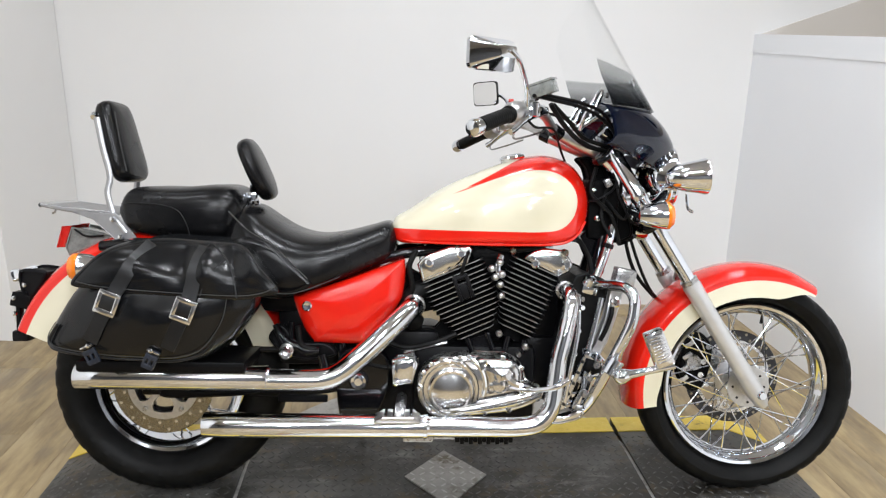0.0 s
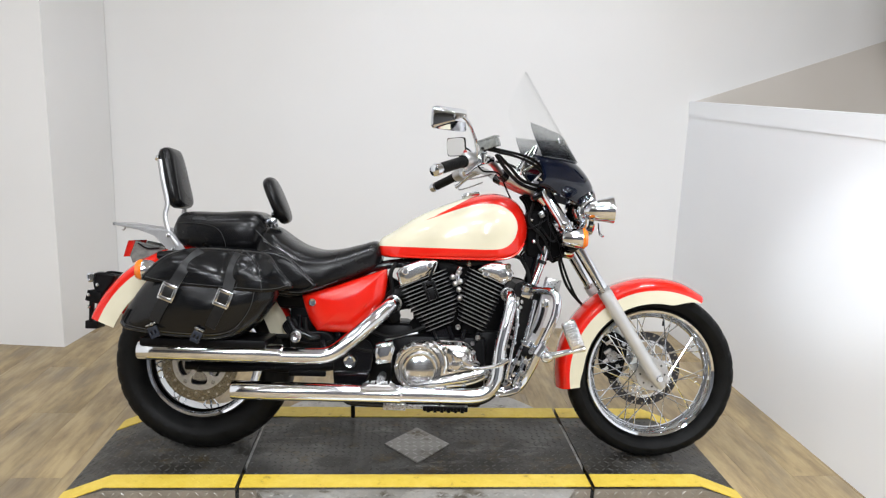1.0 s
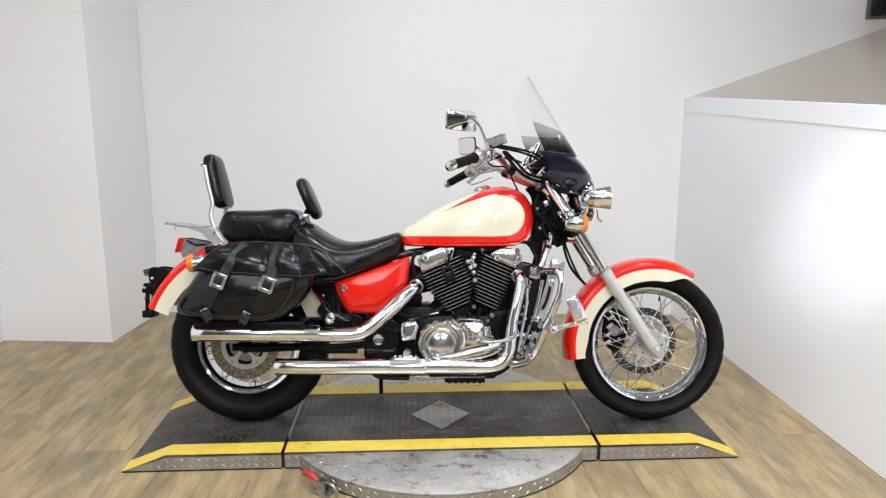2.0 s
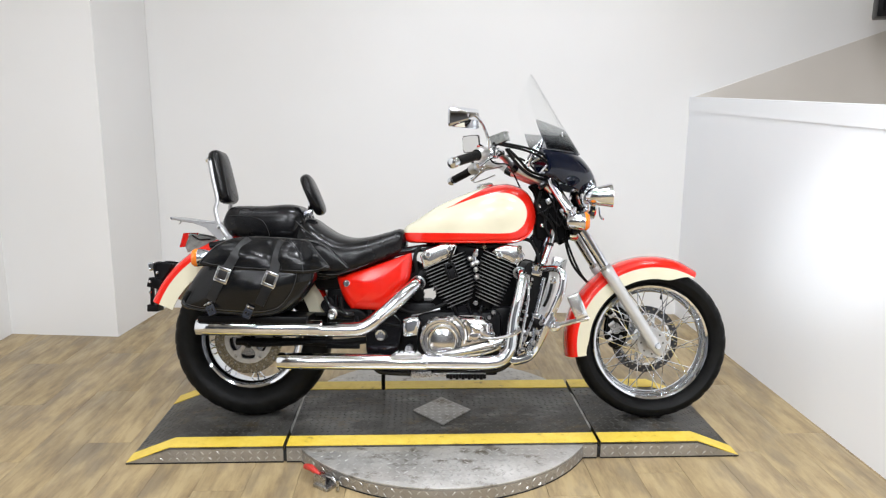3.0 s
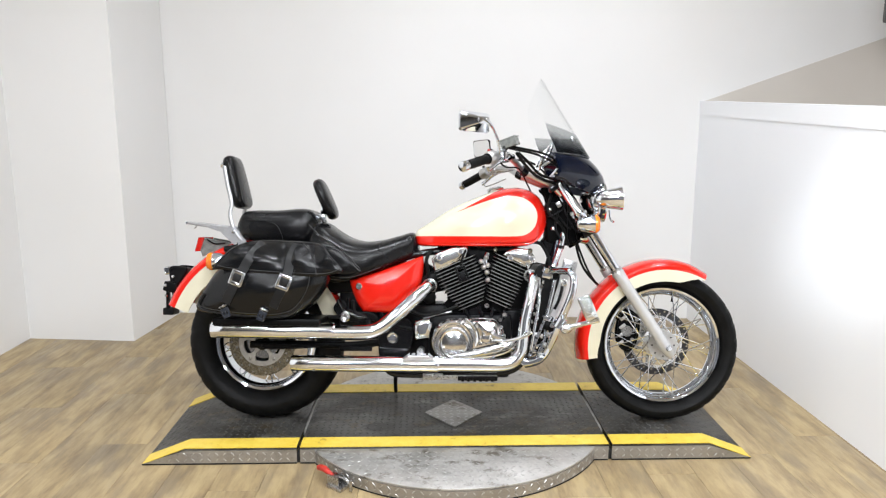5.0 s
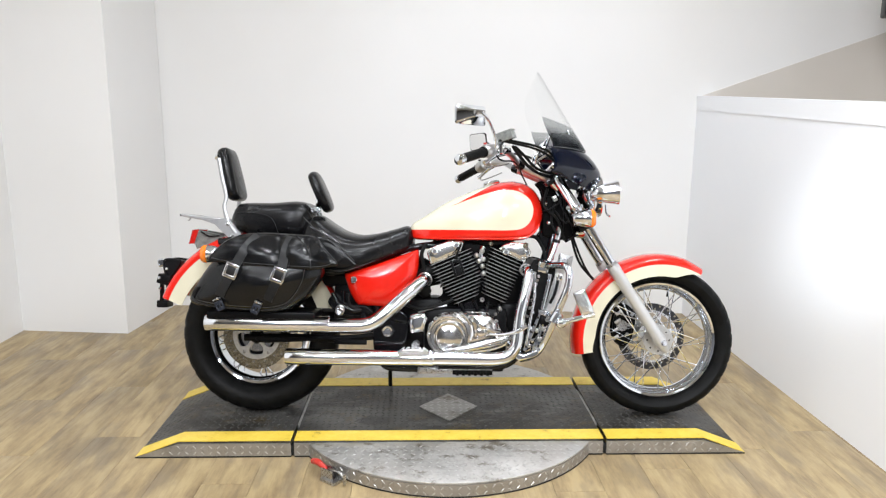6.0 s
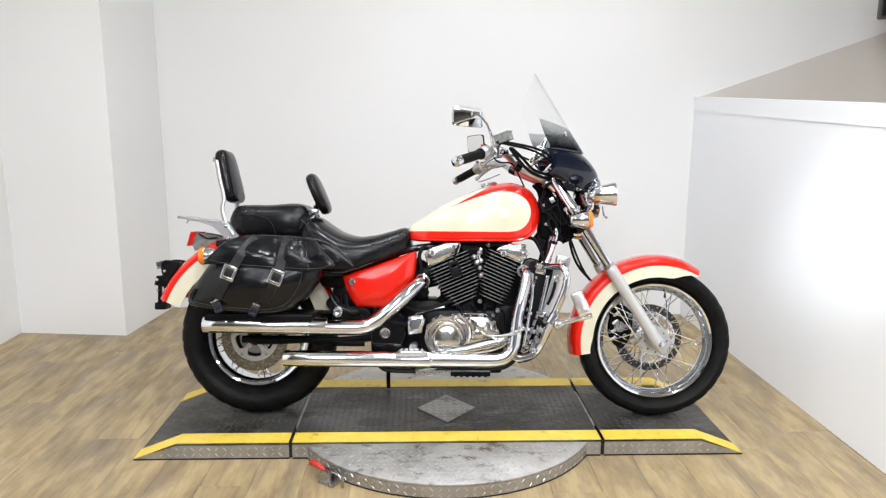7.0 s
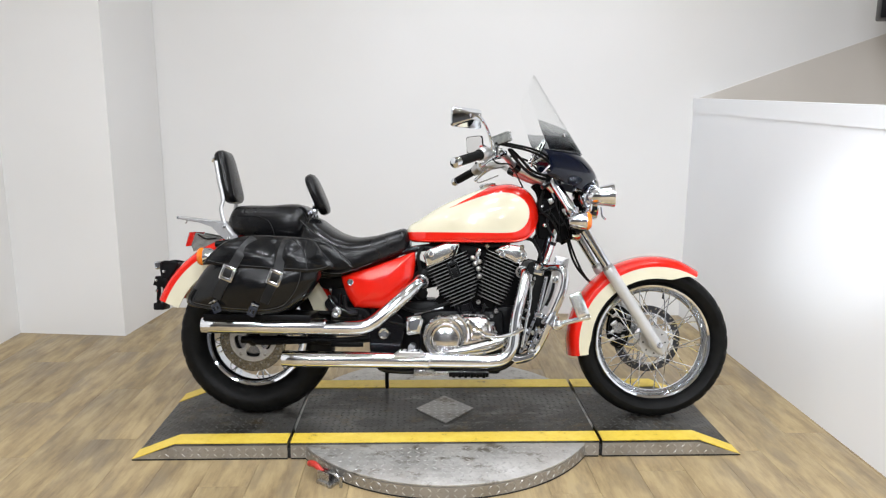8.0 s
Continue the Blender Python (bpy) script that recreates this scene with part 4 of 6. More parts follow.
screen = shell("windshield", 1.085, 1.41, SCREEN, 0.203, 0.198, 0.004, "clear windshield, smoked towards its foot", lambda x, y, z: z - 1.172 - 0.026 * (y / 0.2) ** 2)
shell("fairing", 0.918, 1.090, FAIRING_BLACK, 0.198, 0.203, 0.012, "glossy dark blue-black fairing", None, screen, 0.040, 0.070)
for y in (-0.13, 0.13):
    part("screen_bolt", lathe((along(CENTRE, 1.148) - (along(CENTRE, 1.148) - along(EDGE, 1.148)) * (0.13 / 0.2) ** 2 + 0.003, y, 1.148), (1, y * 1.5, 0.3), [(-0.006, 0.006), (0.002, 0.010), (0.006, 0.008), (0.007, 0.002)], 14), CHROME, screen)
    part("screen_stay", tube([(0.308, y * 0.62, 1.030), (0.314, y * 0.78, 1.062), (0.350, y * 0.78, 1.126), (0.357, y * 0.80, 1.122), (0.330, y * 0.8, 1.064)], 0.0058, 5, 10), CHROME, screen, "chrome screen stay")
    part("screen_strut", tube([(0.306, y * 0.55, 1.034), (0.376, y * 0.78, 1.079), (0.392, y * 0.85, 1.086)], 0.0050, 4, 10), CHROME, screen, "chrome strut under the screen")
part("instrument", lathe((0.40, 0.0, 1.02), (-0.75, 0, 0.66), [(-0.05, 0.03), (-0.04, 0.048), (0.02, 0.054), (0.026, 0.050), (0.026, 0.002)], 28), CHROME, bike, "chrome speedometer housing")

# ---- handlebar, grips, mirrors ----
for s in (-1, 1):
    bar = part("handlebar", tube([(0.350, s * 0.058, 0.974), (0.300, s * 0.064, 0.993), (0.255, s * 0.072, 1.014), (0.226, s * 0.105, 1.034), (0.196, s * 0.165, 1.057), (0.150, s * 0.245, 1.066), (0.092, s * 0.318, 1.047), (0.000, s * 0.430, 1.006)], 0.0125, 7, 14), SATIN_SILVER, bike, "satin chrome handlebar half")
    inner, outer = Vector((0.088, s * 0.318, 1.046)), Vector((0.006, s * 0.424, 1.008))
    d = (outer - inner).normalized()
    prof = [(0.0, 0.010), (0.0, 0.021), (0.006, 0.021)]
    for k in range(14):
        prof += [(0.010 + 0.0085 * k, 0.0172), (0.0135 + 0.0085 * k, 0.0182), (0.017 + 0.0085 * k, 0.0172)]
    prof += [(0.130, 0.010)]
    part("grip", lathe(inner, d, prof, 20), RUBBER, bar, "ribbed black rubber grip")
    part("bar_end", lathe(outer, d, [(-0.006, 0.012), (-0.004, 0.0195), (0.012, 0.021), (0.022, 0.018), (0.026, 0.010), (0.027, 0.002)], 24), CHROME, bar, "chrome bar end")
    part("switch_housing", lathe(inner - d * 0.050, d, [(0.0, 0.014), (0.002, 0.023), (0.020, 0.026), (0.040, 0.026), (0.048, 0.021), (0.050, 0.014)], 20), SATIN_SILVER, bar, "cast switch housing")
    part("switch_button", box(bmesh.new(), inner - d * 0.03 + Vector((-0.012, 0, 0.026)), (0.012, 0.012, 0.008), 0.002), RED_PLASTIC if s < 0 else PLASTIC, bar)
    part("lever", tube([(0.192, s * 0.205, 1.066), (0.173, s * 0.230, 1.064), (0.148, s * 0.260, 1.052), (0.123, s * 0.290, 1.032), (0.104, s * 0.315, 1.013), (0.090, s * 0.332, 1.004)], 0.011, 6, 12, [0.012, 0.016, 0.014, 0.0095, 0.0075, 0.0085], flat=0.75), CHROME, bar, "chrome hand lever")
    part("lever_rod", tube([(0.100, s * 0.312, 1.006), (0.104, s * 0.300, 0.990), (0.150, s * 0.250, 1.002), (0.190, s * 0.195, 1.016)], 0.0026, 6, 8), STEEL, bar)
    part("lever_pivot", lathe(inner - d * 0.062 + Vector((0.030, 0, 0.004)), (0, 0, 1), [(-0.022, 0.002), (-0.020, 0.011), (0.010, 0.012), (0.014, 0.008), (0.015, 0.001)], 14), CHROME, bar)
    part("banjo_fitting", lathe(inner - d * 0.095 + Vector((0.012, 0, 0.020)), d, [(-0.012, 0.002), (-0.010, 0.009), (0.010, 0.009), (0.012, 0.002)], 10), CHROME, bar)
    part("bar_clamp", lathe(inner - d * 0.088, d, [(-0.012, 0.013), (-0.010, 0.019), (0.010, 0.019), (0.012, 0.013)], 18), SATIN_SILVER, bar)
    part("lever_bracket", box(bmesh.new(), inner - d * 0.070 + Vector((0.014, 0, -0.006)), (0.050, 0.030, 0.026), 0.006), CHROME, bar)
    tank_m = Matrix.Rotation(radians(-18), 4, "Y") @ Matrix.Rotation(radians(s * 24), 4, "Z")
    cyl = part("fluid_reservoir", box(bmesh.new(), (0.176, s * 0.262, 1.112), (0.062, 0.052, 0.030), 0.004, tank_m), CUP_GREY, bar, "smoked grey fluid reservoir")
    part("reservoir_lid", box(bmesh.new(), (0.171, s * 0.262, 1.129), (0.066, 0.056, 0.006), 0.002, tank_m), CUP_GREY, cyl)
    stem = part("mirror_stem", tube([inner - d * 0.050 + Vector((0.016, 0, 0.010))] + ([(0.128, -0.312, 1.108), (0.112, -0.360, 1.138), (0.094, -0.410, 1.160), (0.074, -0.442, 1.174)] if s < 0 else [(0.150, 0.300, 1.098), (0.158, 0.345, 1.140), (0.140, 0.405, 1.172), (0.104, 0.432, 1.182)]), 0.0058, 7, 10), CHROME, bike, "chrome mirror on a curved stem")
    wide = 0.064 if s < 0 else 0.050
    mc = Vector((0.044, s * 0.390, 1.172)) if s < 0 else Vector((0.094, s * 0.425, 1.182))
    face = Matrix.Translation(mc) @ Matrix.Rotation(radians(-58 if s < 0 else 50), 4, "Z") @ Matrix.Rotation(radians(2 if s < 0 else -7), 4, "Y")
    rings = []
    for x, f, g in ((-0.022, 0.96, 0.95), (-0.020, 1.0, 1.0), (-0.008, 1.0, 1.0), (-0.004, 0.95, 0.93), (0.044, 0.40, 0.42), (0.050, 0.34, 0.36), (0.053, 0.22, 0.22), (0.054, 0.06, 0.06)):
        ring = []
        x = x if s < 0 else x * 0.4
        for k in range(32):
            a = 2 * math.pi * k / 32
            c, q = math.cos(a), math.sin(a)
            ring.append(face @ Vector((x, wide * f * math.copysign(abs(c) ** 0.26, c), (0.036 if s < 0 else 0.040) * g * math.copysign(abs(q) ** 0.26, q))))
        rings.append(ring)
    # the left shell is black: the dark reflection in its chrome is put into colour
    part("mirror_shell", skin(rings), CHROME if s < 0 else BLACK_GLOSS, stem, "chrome mirror shell with flat facets" if s < 0 else "mirror frame, black in place of its dark reflection", 28)
    ring = []
    for k in range(32):
        a = 2 * math.pi * k / 32
        c, q = math.cos(a), math.sin(a)
        ring.append(Vector((0, (wide - 0.003) * math.copysign(abs(c) ** 0.26, c), (0.032 if s < 0 else 0.037) * math.copysign(abs(q) ** 0.42, q))))
    part("mirror_glass", skin([[face @ (p + Vector((x, 0, 0))) for p in ring] for x in ((-0.0240, -0.020) if s < 0 else (-0.0105, -0.0085))]), MIRROR, stem, "mirror glass")
for s in (-1, 1):
    part("riser_sleeve", tube([(0.362, s * 0.057, 0.970), (0.348, s * 0.059, 0.976), (0.300, s * 0.064, 0.994), (0.252, s * 0.073, 1.016)], 0.016, 5, 16, [0.0185, 0.0185, 0.0165, 0.0155]), SATIN_SILVER, bike, "thick satin riser of the handlebar")
    part("riser_clamp", lathe((0.243, s * 0.082, 1.022), (-0.7, s * 0.5, 0.4), [(-0.016, 0.014), (-0.014, 0.019), (0.014, 0.019), (0.016, 0.014)], 18), BLACK_GLOSS, bike, "black clamp on the handlebar")
part("bar_riser", tube([(0.405, -0.055, 0.930), (0.364, -0.057, 0.969)], 0.0200, 1, 14), CHROME, bike)
part("bar_riser", tube([(0.405, 0.055, 0.930), (0.364, 0.057, 0.969)], 0.0200, 1, 14), CHROME, bike)
for pts, r in (([(0.165, -0.27, 1.100), (0.22, -0.22, 1.098), (0.30, -0.17, 1.088), (0.365, -0.12, 1.065), (0.41, -0.07, 1.00), (0.43, -0.05, 0.90)], 0.0048),
               ([(0.150, -0.28, 1.095), (0.21, -0.23, 1.090), (0.29, -0.18, 1.078), (0.36, -0.13, 1.050), (0.42, -0.09, 0.98), (0.43, -0.06, 0.86)], 0.0048),
               ([(0.205, -0.20, 1.084), (0.246, -0.17, 1.035), (0.289, -0.15, 0.998), (0.335, -0.12, 0.980), (0.40, -0.08, 0.97)], 0.0066),
               ([(0.120, -0.29, 1.060), (0.155, -0.27, 1.022), (0.215, -0.20, 1.02), (0.262, -0.06, 0.97), (0.315, 0.00, 0.88), (0.36, 0.0, 0.80)], 0.0032),
               ([(0.215, -0.18, 1.086), (0.258, -0.16, 1.048), (0.300, -0.14, 1.008), (0.345, -0.12, 0.992), (0.40, -0.08, 0.985)], 0.0058),
               ([(0.165, 0.27, 1.096), (0.25, 0.20, 1.10), (0.33, 0.12, 1.06), (0.40, 0.06, 0.95)], 0.0048),
               ([(0.36, -0.06, 0.93), (0.345, -0.075, 0.86), (0.40, -0.08, 0.80), (0.43, -0.07, 0.72)], 0.006),
               ([(0.40, -0.05, 0.90), (0.375, -0.075, 0.80), (0.40, -0.09, 0.74)], 0.005),
               ([(0.39, -0.06, 0.84), (0.43, -0.095, 0.79), (0.455, -0.08, 0.83)], 0.004)):
    part("cable", tube(pts, r, 7, 8), RUBBER, bike, "black control cable")
bm = bmesh.new()
box(bm, (0.385, 0, 0.815), (0.09, 0.12, 0.17), 0.02)
part("head_gusset", slab([(0.352, 0.735), (0.345, 0.905), (0.318, 0.952), (0.340, 0.962), (0.372, 0.958), (0.402, 0.905), (0.452, 0.828), (0.470, 0.735)], -0.045, 0.045, 0.008), BLACK_DULL, bike, "black frame gusset behind the fork")
part("head_cover", bm, BLACK_DULL, bike, "black steering head cover")

# ---- fuel tank ----
TANK_TOP = [(-0.205, 0.760), (-0.190, 0.785), (-0.156, 0.806), (-0.065, 0.866), (0.026, 0.909), (0.125, 0.946), (0.204, 0.962), (0.255, 0.957), (0.295, 0.938), (0.324, 0.905), (0.342, 0.860), (0.347, 0.830)]
TANK_LOW = [(-0.205, 0.745), (-0.190, 0.724), (-0.160, 0.715), (0.225, 0.715), (0.275, 0.724), (0.308, 0.748), (0.334, 0.790), (0.347, 0.826)]
TANK_WIDE = [(-0.205, 0.040), (-0.18, 0.085), (-0.10, 0.125), (0.00, 0.152), (0.12, 0.166), (0.21, 0.165), (0.275, 0.148), (0.315, 0.115), (0.338, 0.072), (0.347, 0.018)]
CREAM = [(p.x, p.y) for p in dense([(0.10, 0.757, 0), (0.193, 0.757, 0), (0.247, 0.764, 0), (0.282, 0.791, 0), (0.296, 0.838, 0), (0.283, 0.879, 0), (0.248, 0.908, 0), (0.204, 0.919, 0), (0.142, 0.913, 0), (0.072, 0.892, 0), (0.000, 0.864, 0), (-0.046, 0.849, 0)], 5)]
CREAM = [(-0.16, 0.757)] + CREAM + [(-0.004, 0.867), (0.070, 0.906), (0.126, 0.938), (0.165, 0.957), (0.180, 1.00), (-0.16, 1.00), (-0.30, 1.0), (-0.30, 0.757)]
TANK_PAINT = signed(CREAM)
tank = part("fuel_tank", loft(-0.205, 0.347, TANK_TOP, TANK_LOW, TANK_WIDE, 2.25, 6.5, 0.33, 110, 88, dist=lambda f: 0.5 - 0.5 * math.cos(math.pi * f) if f > 0.5 else f * (0.6 + 0.8 * f)),
            PAINT, bike, "cream fuel tank with red band and swoosh", 60, TANK_PAINT)
for s in (-1, 1):
    part("tank_seam", tube([(x, s * (along(TANK_WIDE, x) * 0.985 + 0.0015), along(TANK_LOW, x) + 0.009) for x in (-0.192, -0.15, -0.08, 0.0, 0.08, 0.16, 0.22, 0.265, 0.30, 0.325)], 0.0032, 5, 8), RED_PAINT, tank, "red pressed seam")
part("filler_cap", lathe((0.135, -0.01, 0.945), (-0.18, 0, 1), [(0, 0.034), (0.008, 0.036), (0.014, 0.033), (0.018, 0.024), (0.019, 0.002)], 32), CHROME, tank, "chrome filler cap")

for bx, bz in ((0.128, 0.703), (0.268, 0.700), (-0.02, 0.706)):
    part("tank_bolt", lathe((bx, -0.128, bz), (0, -1, 0), [(-0.02, 0.009), (0.004, 0.010), (0.008, 0.008), (0.005, 0.005), (0.005, 0.0005)], 12), DISC_STEEL, tank, "brass-toned bolt")

# ---- seats and rests ----
part("rider_seat", loft(-0.640, -0.186, [(-0.640, 0.790), (-0.610, 0.826), (-0.570, 0.824), (-0.520, 0.791), (-0.470, 0.762), (-0.404, 0.746), (-0.331, 0.753), (-0.257, 0.772), (-0.210, 0.784), (-0.192, 0.770), (-0.186, 0.745)],
                        [(-0.640, 0.640), (-0.560, 0.598), (-0.465, 0.580), (-0.400, 0.594), (-0.331, 0.618), (-0.250, 0.652), (-0.198, 0.676), (-0.186, 0.700)],
                        [(-0.640, 0.130), (-0.600, 0.165), (-0.500, 0.185), (-0.400, 0.182), (-0.320, 0.158), (-0.240, 0.125), (-0.200, 0.105), (-0.186, 0.080)], 2.5, 5.0, 0.34, 60, 48, 0.012),
     SEAT_LEATHER, bike, "black vinyl bucket rider seat")
part("seat_skirt", slab([(-0.63, 0.70), (-0.58, 0.735), (-0.50, 0.715), (-0.45, 0.668), (-0.41, 0.632), (-0.40, 0.612), (-0.43, 0.592), (-0.48, 0.582), (-0.56, 0.590), (-0.63, 0.64)], -0.190, 0.190, 0.012), SEAT_LEATHER, bike, "black vinyl seat skirt")
part("seat_seam", tube([(-0.615, -0.170, 0.800), (-0.56, -0.186, 0.752), (-0.50, -0.193, 0.718), (-0.45, -0.193, 0.670), (-0.41, -0.190, 0.630)], 0.0016, 8, 6), STITCH, bike)
part("seat_seam", tube([(-0.56, -0.180, 0.602), (-0.47, -0.190, 0.590), (-0.41, -0.186, 0.602), (-0.33, -0.160, 0.632)], 0.0013, 8, 6), STITCH, bike)
part("passenger_seat", loft(-0.918, -0.592, [(-0.918, 0.815), (-0.905, 0.850), (-0.880, 0.866), (-0.758, 0.869), (-0.660, 0.876), (-0.620, 0.866), (-0.602, 0.840), (-0.592, 0.800)],
                            [(-0.918, 0.775), (-0.900, 0.740), (-0.866, 0.724), (-0.75, 0.712), (-0.650, 0.706), (-0.620, 0.725), (-0.592, 0.780)],
                            [(-0.918, 0.110), (-0.890, 0.138), (-0.80, 0.148), (-0.68, 0.152), (-0.62, 0.140), (-0.592, 0.110)], 3.2, 3.2, 0.45, 50, 48, 0.008),
     SEAT_LEATHER, bike, "black vinyl passenger seat")
part("seat_seam", tube([(-0.905, -0.128, 0.815), (-0.86, -0.1505, 0.818), (-0.80, -0.153, 0.815), (-0.752, -0.152, 0.80), (-0.728, -0.151, 0.76), (-0.72, -0.145, 0.715)], 0.0013, 8, 6), STRAP_LEATHER, bike)
part("seat_base", box(bmesh.new(), (-0.66, 0, 0.70), (0.46, 0.22, 0.05), 0.01), PLASTIC, bike)


def pad(name, cx, cz, tilt, half_w, half_h, thick, power, label, taper=0.0, bulge=0.5):
    """An upright cushion across the bike; tilt: degrees that its top leans back."""
    m = Matrix.Translation((cx, 0, cz)) @ Matrix.Rotation(radians(-tilt), 4, "Y")
    rings = []
    for x, f in ((-1.0, 0.20), (-0.98, 0.6), (-0.9, 0.86), (-0.6, 0.96), (-0.1, 1.0), (0.35, 0.97), (0.7, 0.86), (0.9, 0.66), (1.0, 0.36), (1.03, 0.12)):
        ring = []
        for k in range(44):
            a = 2 * math.pi * k / 44
            c, q = math.cos(a), math.sin(a)
            y = half_w * f * math.copysign(abs(c) ** (2 / power), c)
            z = half_h * (1 - (1 - f) * 0.55) * math.copysign(abs(q) ** (2 / power), q)
            y *= 1 - taper * z / half_h
            ring.append(m @ Vector((x * thick, y, z)))
        rings.append(ring)
    return part(name, skin(rings), SEAT_LEATHER, bike, label, 70)


rest = pad("passenger_backrest", -0.950, 0.980, 14, 0.088, 0.113, 0.027, 5.0, "black vinyl passenger backrest pad", 0.06)
part("backrest_seam", tube([(-0.925, -0.108, 1.055), (-0.912, -0.112, 0.98), (-0.898, -0.108, 0.90)], 0.0018, 6, 6), STITCH, rest)
rest2 = pad("rider_backrest", -0.576, 0.911, 24, 0.088, 0.091, 0.022, 2.6, "black vinyl rider backrest pad", -0.05)
part("backrest_post", tube([(-0.590, 0, 0.900), (-0.590, 0, 0.840), (-0.575, 0, 0.790)], 0.010, 5, 10, flat=1.6), CHROME, rest2, "chrome post")
part("backrest_plate", box(bmesh.new(), (-0.592, -0.01, 0.835), (0.030, 0.040, 0.024), 0.004), CHROME, rest2)
for s in (-1, 1):
    part("sissy_bar", tube([(-0.982, s * 0.086, 1.040), (-0.967, s * 0.088, 0.96), (-0.950, s * 0.090, 0.886), (-0.955, s * 0.095, 0.840), (-0.937, s * 0.100, 0.780), (-0.905, s * 0.104, 0.735)], 0.0085, 7, 10, flat=0.6), RACK_STEEL, bike, "chrome sissy bar upright")
    rack = part("rack_side", slab([(-1.046, 0.789), (-0.995, 0.792), (-0.930, 0.787), (-0.905, 0.762), (-0.876, 0.722), (-0.880, 0.712), (-0.916, 0.708), (-0.940, 0.722), (-0.968, 0.748), (-0.99, 0.770)], s * 0.104 - 0.003, s * 0.104 + 0.003, 0.002, smooth=False), RACK_STEEL, bike, "steel rack side plate")
    for bx, bz in ((-0.938, 0.772), (-0.918, 0.724)):
        part("rack_bolt", lathe((bx, s * 0.107, bz), (0, s, 0), [(0, 0.008), (0.005, 0.007), (0.006, 0.001)], 12), ALUMINIUM, rack)
plate = part("luggage_rack", slab([(-1.130, 0.812), (-1.060, 0.803), (-0.935, 0.792), (-0.925, 0.780), (-1.00, 0.784), (-1.060, 0.790), (-1.128, 0.802)], -0.104, 0.104, 0.003, smooth=False), RACK_STEEL, bike, "flat steel luggage rack")
part("rack_end", tube([(-1.130, -0.100, 0.807), (-1.136, -0.05, 0.808), (-1.136, 0.05, 0.808), (-1.130, 0.100, 0.807)], 0.006, 6, 10), ALUMINIUM, plate)
part("rack_hook", tube([(-1.098, -0.09, 0.803), (-1.096, -0.092, 0.790), (-1.104, -0.092, 0.784)], 0.0025, 4, 6), STEEL, plate)
part("sissy_cross", tube([(-0.990, -0.088, 1.040), (-0.993, -0.06, 1.052), (-0.993, 0.06, 1.052), (-0.990, 0.088, 1.040)], 0.0075, 6, 10), CHROME, bike)

# ---- tail ----
tail = part("tail_light", slab([(-1.073, 0.747), (-0.992, 0.733), (-0.962, 0.722), (-1.000, 0.700), (-1.081, 0.668), (-1.092, 0.693)], -0.060, 0.060, 0.006, smooth=False), CUP_GREY, bike, "grey tail light with red lens")
part("tail_lens", slab([(-1.101, 0.748), (-1.074, 0.750), (-1.093, 0.690), (-1.117, 0.689)], -0.057, 0.057, 0.005, smooth=False), RED_LENS, tail, "red lens")
part("tail_trim", tube([(-1.062, -0.061, 0.740), (-1.03, -0.062, 0.722), (-0.985, -0.062, 0.724)], 0.003, 4, 8), PLASTIC, tail)
for y in (-0.175, 0.175):
    sig = part("rear_signal", lathe((-0.985, y, 0.652), (-1, -0.1 if y < 0 else 0.1, 0), [(-0.045, 0.004), (-0.040, 0.022), (-0.015, 0.033), (0.010, 0.035), (0.012, 0.035)], 28), CHROME, bike, "chrome rear turn signal")
    part("signal_lens", lathe((-0.985, y, 0.652), (-1, -0.1 if y < 0 else 0.1, 0), [(0.010, 0.036), (0.022, 0.0365), (0.032, 0.030), (0.038, 0.004)], 28), AMBER_LENS, sig, "amber lens")
    part("signal_stem", tube([(-0.965, y, 0.662), (-0.955, y * 0.6, 0.668)], 0.009, 1, 10), CHROME, sig)
holder = part("plate_holder", slab([(-1.223, 0.624), (-1.165, 0.626), (-1.150, 0.612), (-1.180, 0.560), (-1.205, 0.545), (-1.222, 0.570)], -0.052, 0.052, 0.008), PLASTIC, bike, "black licence plate bracket")
part("plate_lamp", slab([(-1.252, 0.622), (-1.222, 0.625), (-1.220, 0.600), (-1.246, 0.592)], -0.045, 0.045, 0.006), CHROME, holder, "chrome plate lamp")
bm = bmesh.new()
box(bm, (-1.222, -0.048, 0.540), (0.052, 0.010, 0.040), 0.003, Matrix.Rotation(radians(14), 4, "Y"))
box(bm, (-1.226, 0.048, 0.540), (0.052, 0.010, 0.040), 0.003, Matrix.Rotation(radians(14), 4, "Y"))
box(bm, (-1.224, 0.0, 0.560), (0.040, 0.10, 0.008), 0.002)
part("bracket_arm", bm, BLACK_METAL, holder)
bm = bmesh.new()
box(bm, (-1.236, -0.03, 0.490), (0.012, 0.022, 0.090), 0.003)
box(bm, (-1.236, 0.03, 0.490), (0.012, 0.022, 0.090), 0.003)
part("bracket_strut", bm, BLACK_METAL, holder)
part("reflector_block", box(bmesh.new(), (-1.234, -0.005, 0.437), (0.044, 0.070, 0.030), 0.005), PLASTIC, holder)
for bx, bz in ((-1.205, 0.585), (-1.236, 0.548), (-1.236, 0.505)):
    part("bracket_bolt", lathe((bx, -0.056, bz), (0, -1, 0), [(0, 0.007), (0.004, 0.006), (0.005, 0.001)], 10), ALUMINIUM, holder)

# ---- saddlebag ----


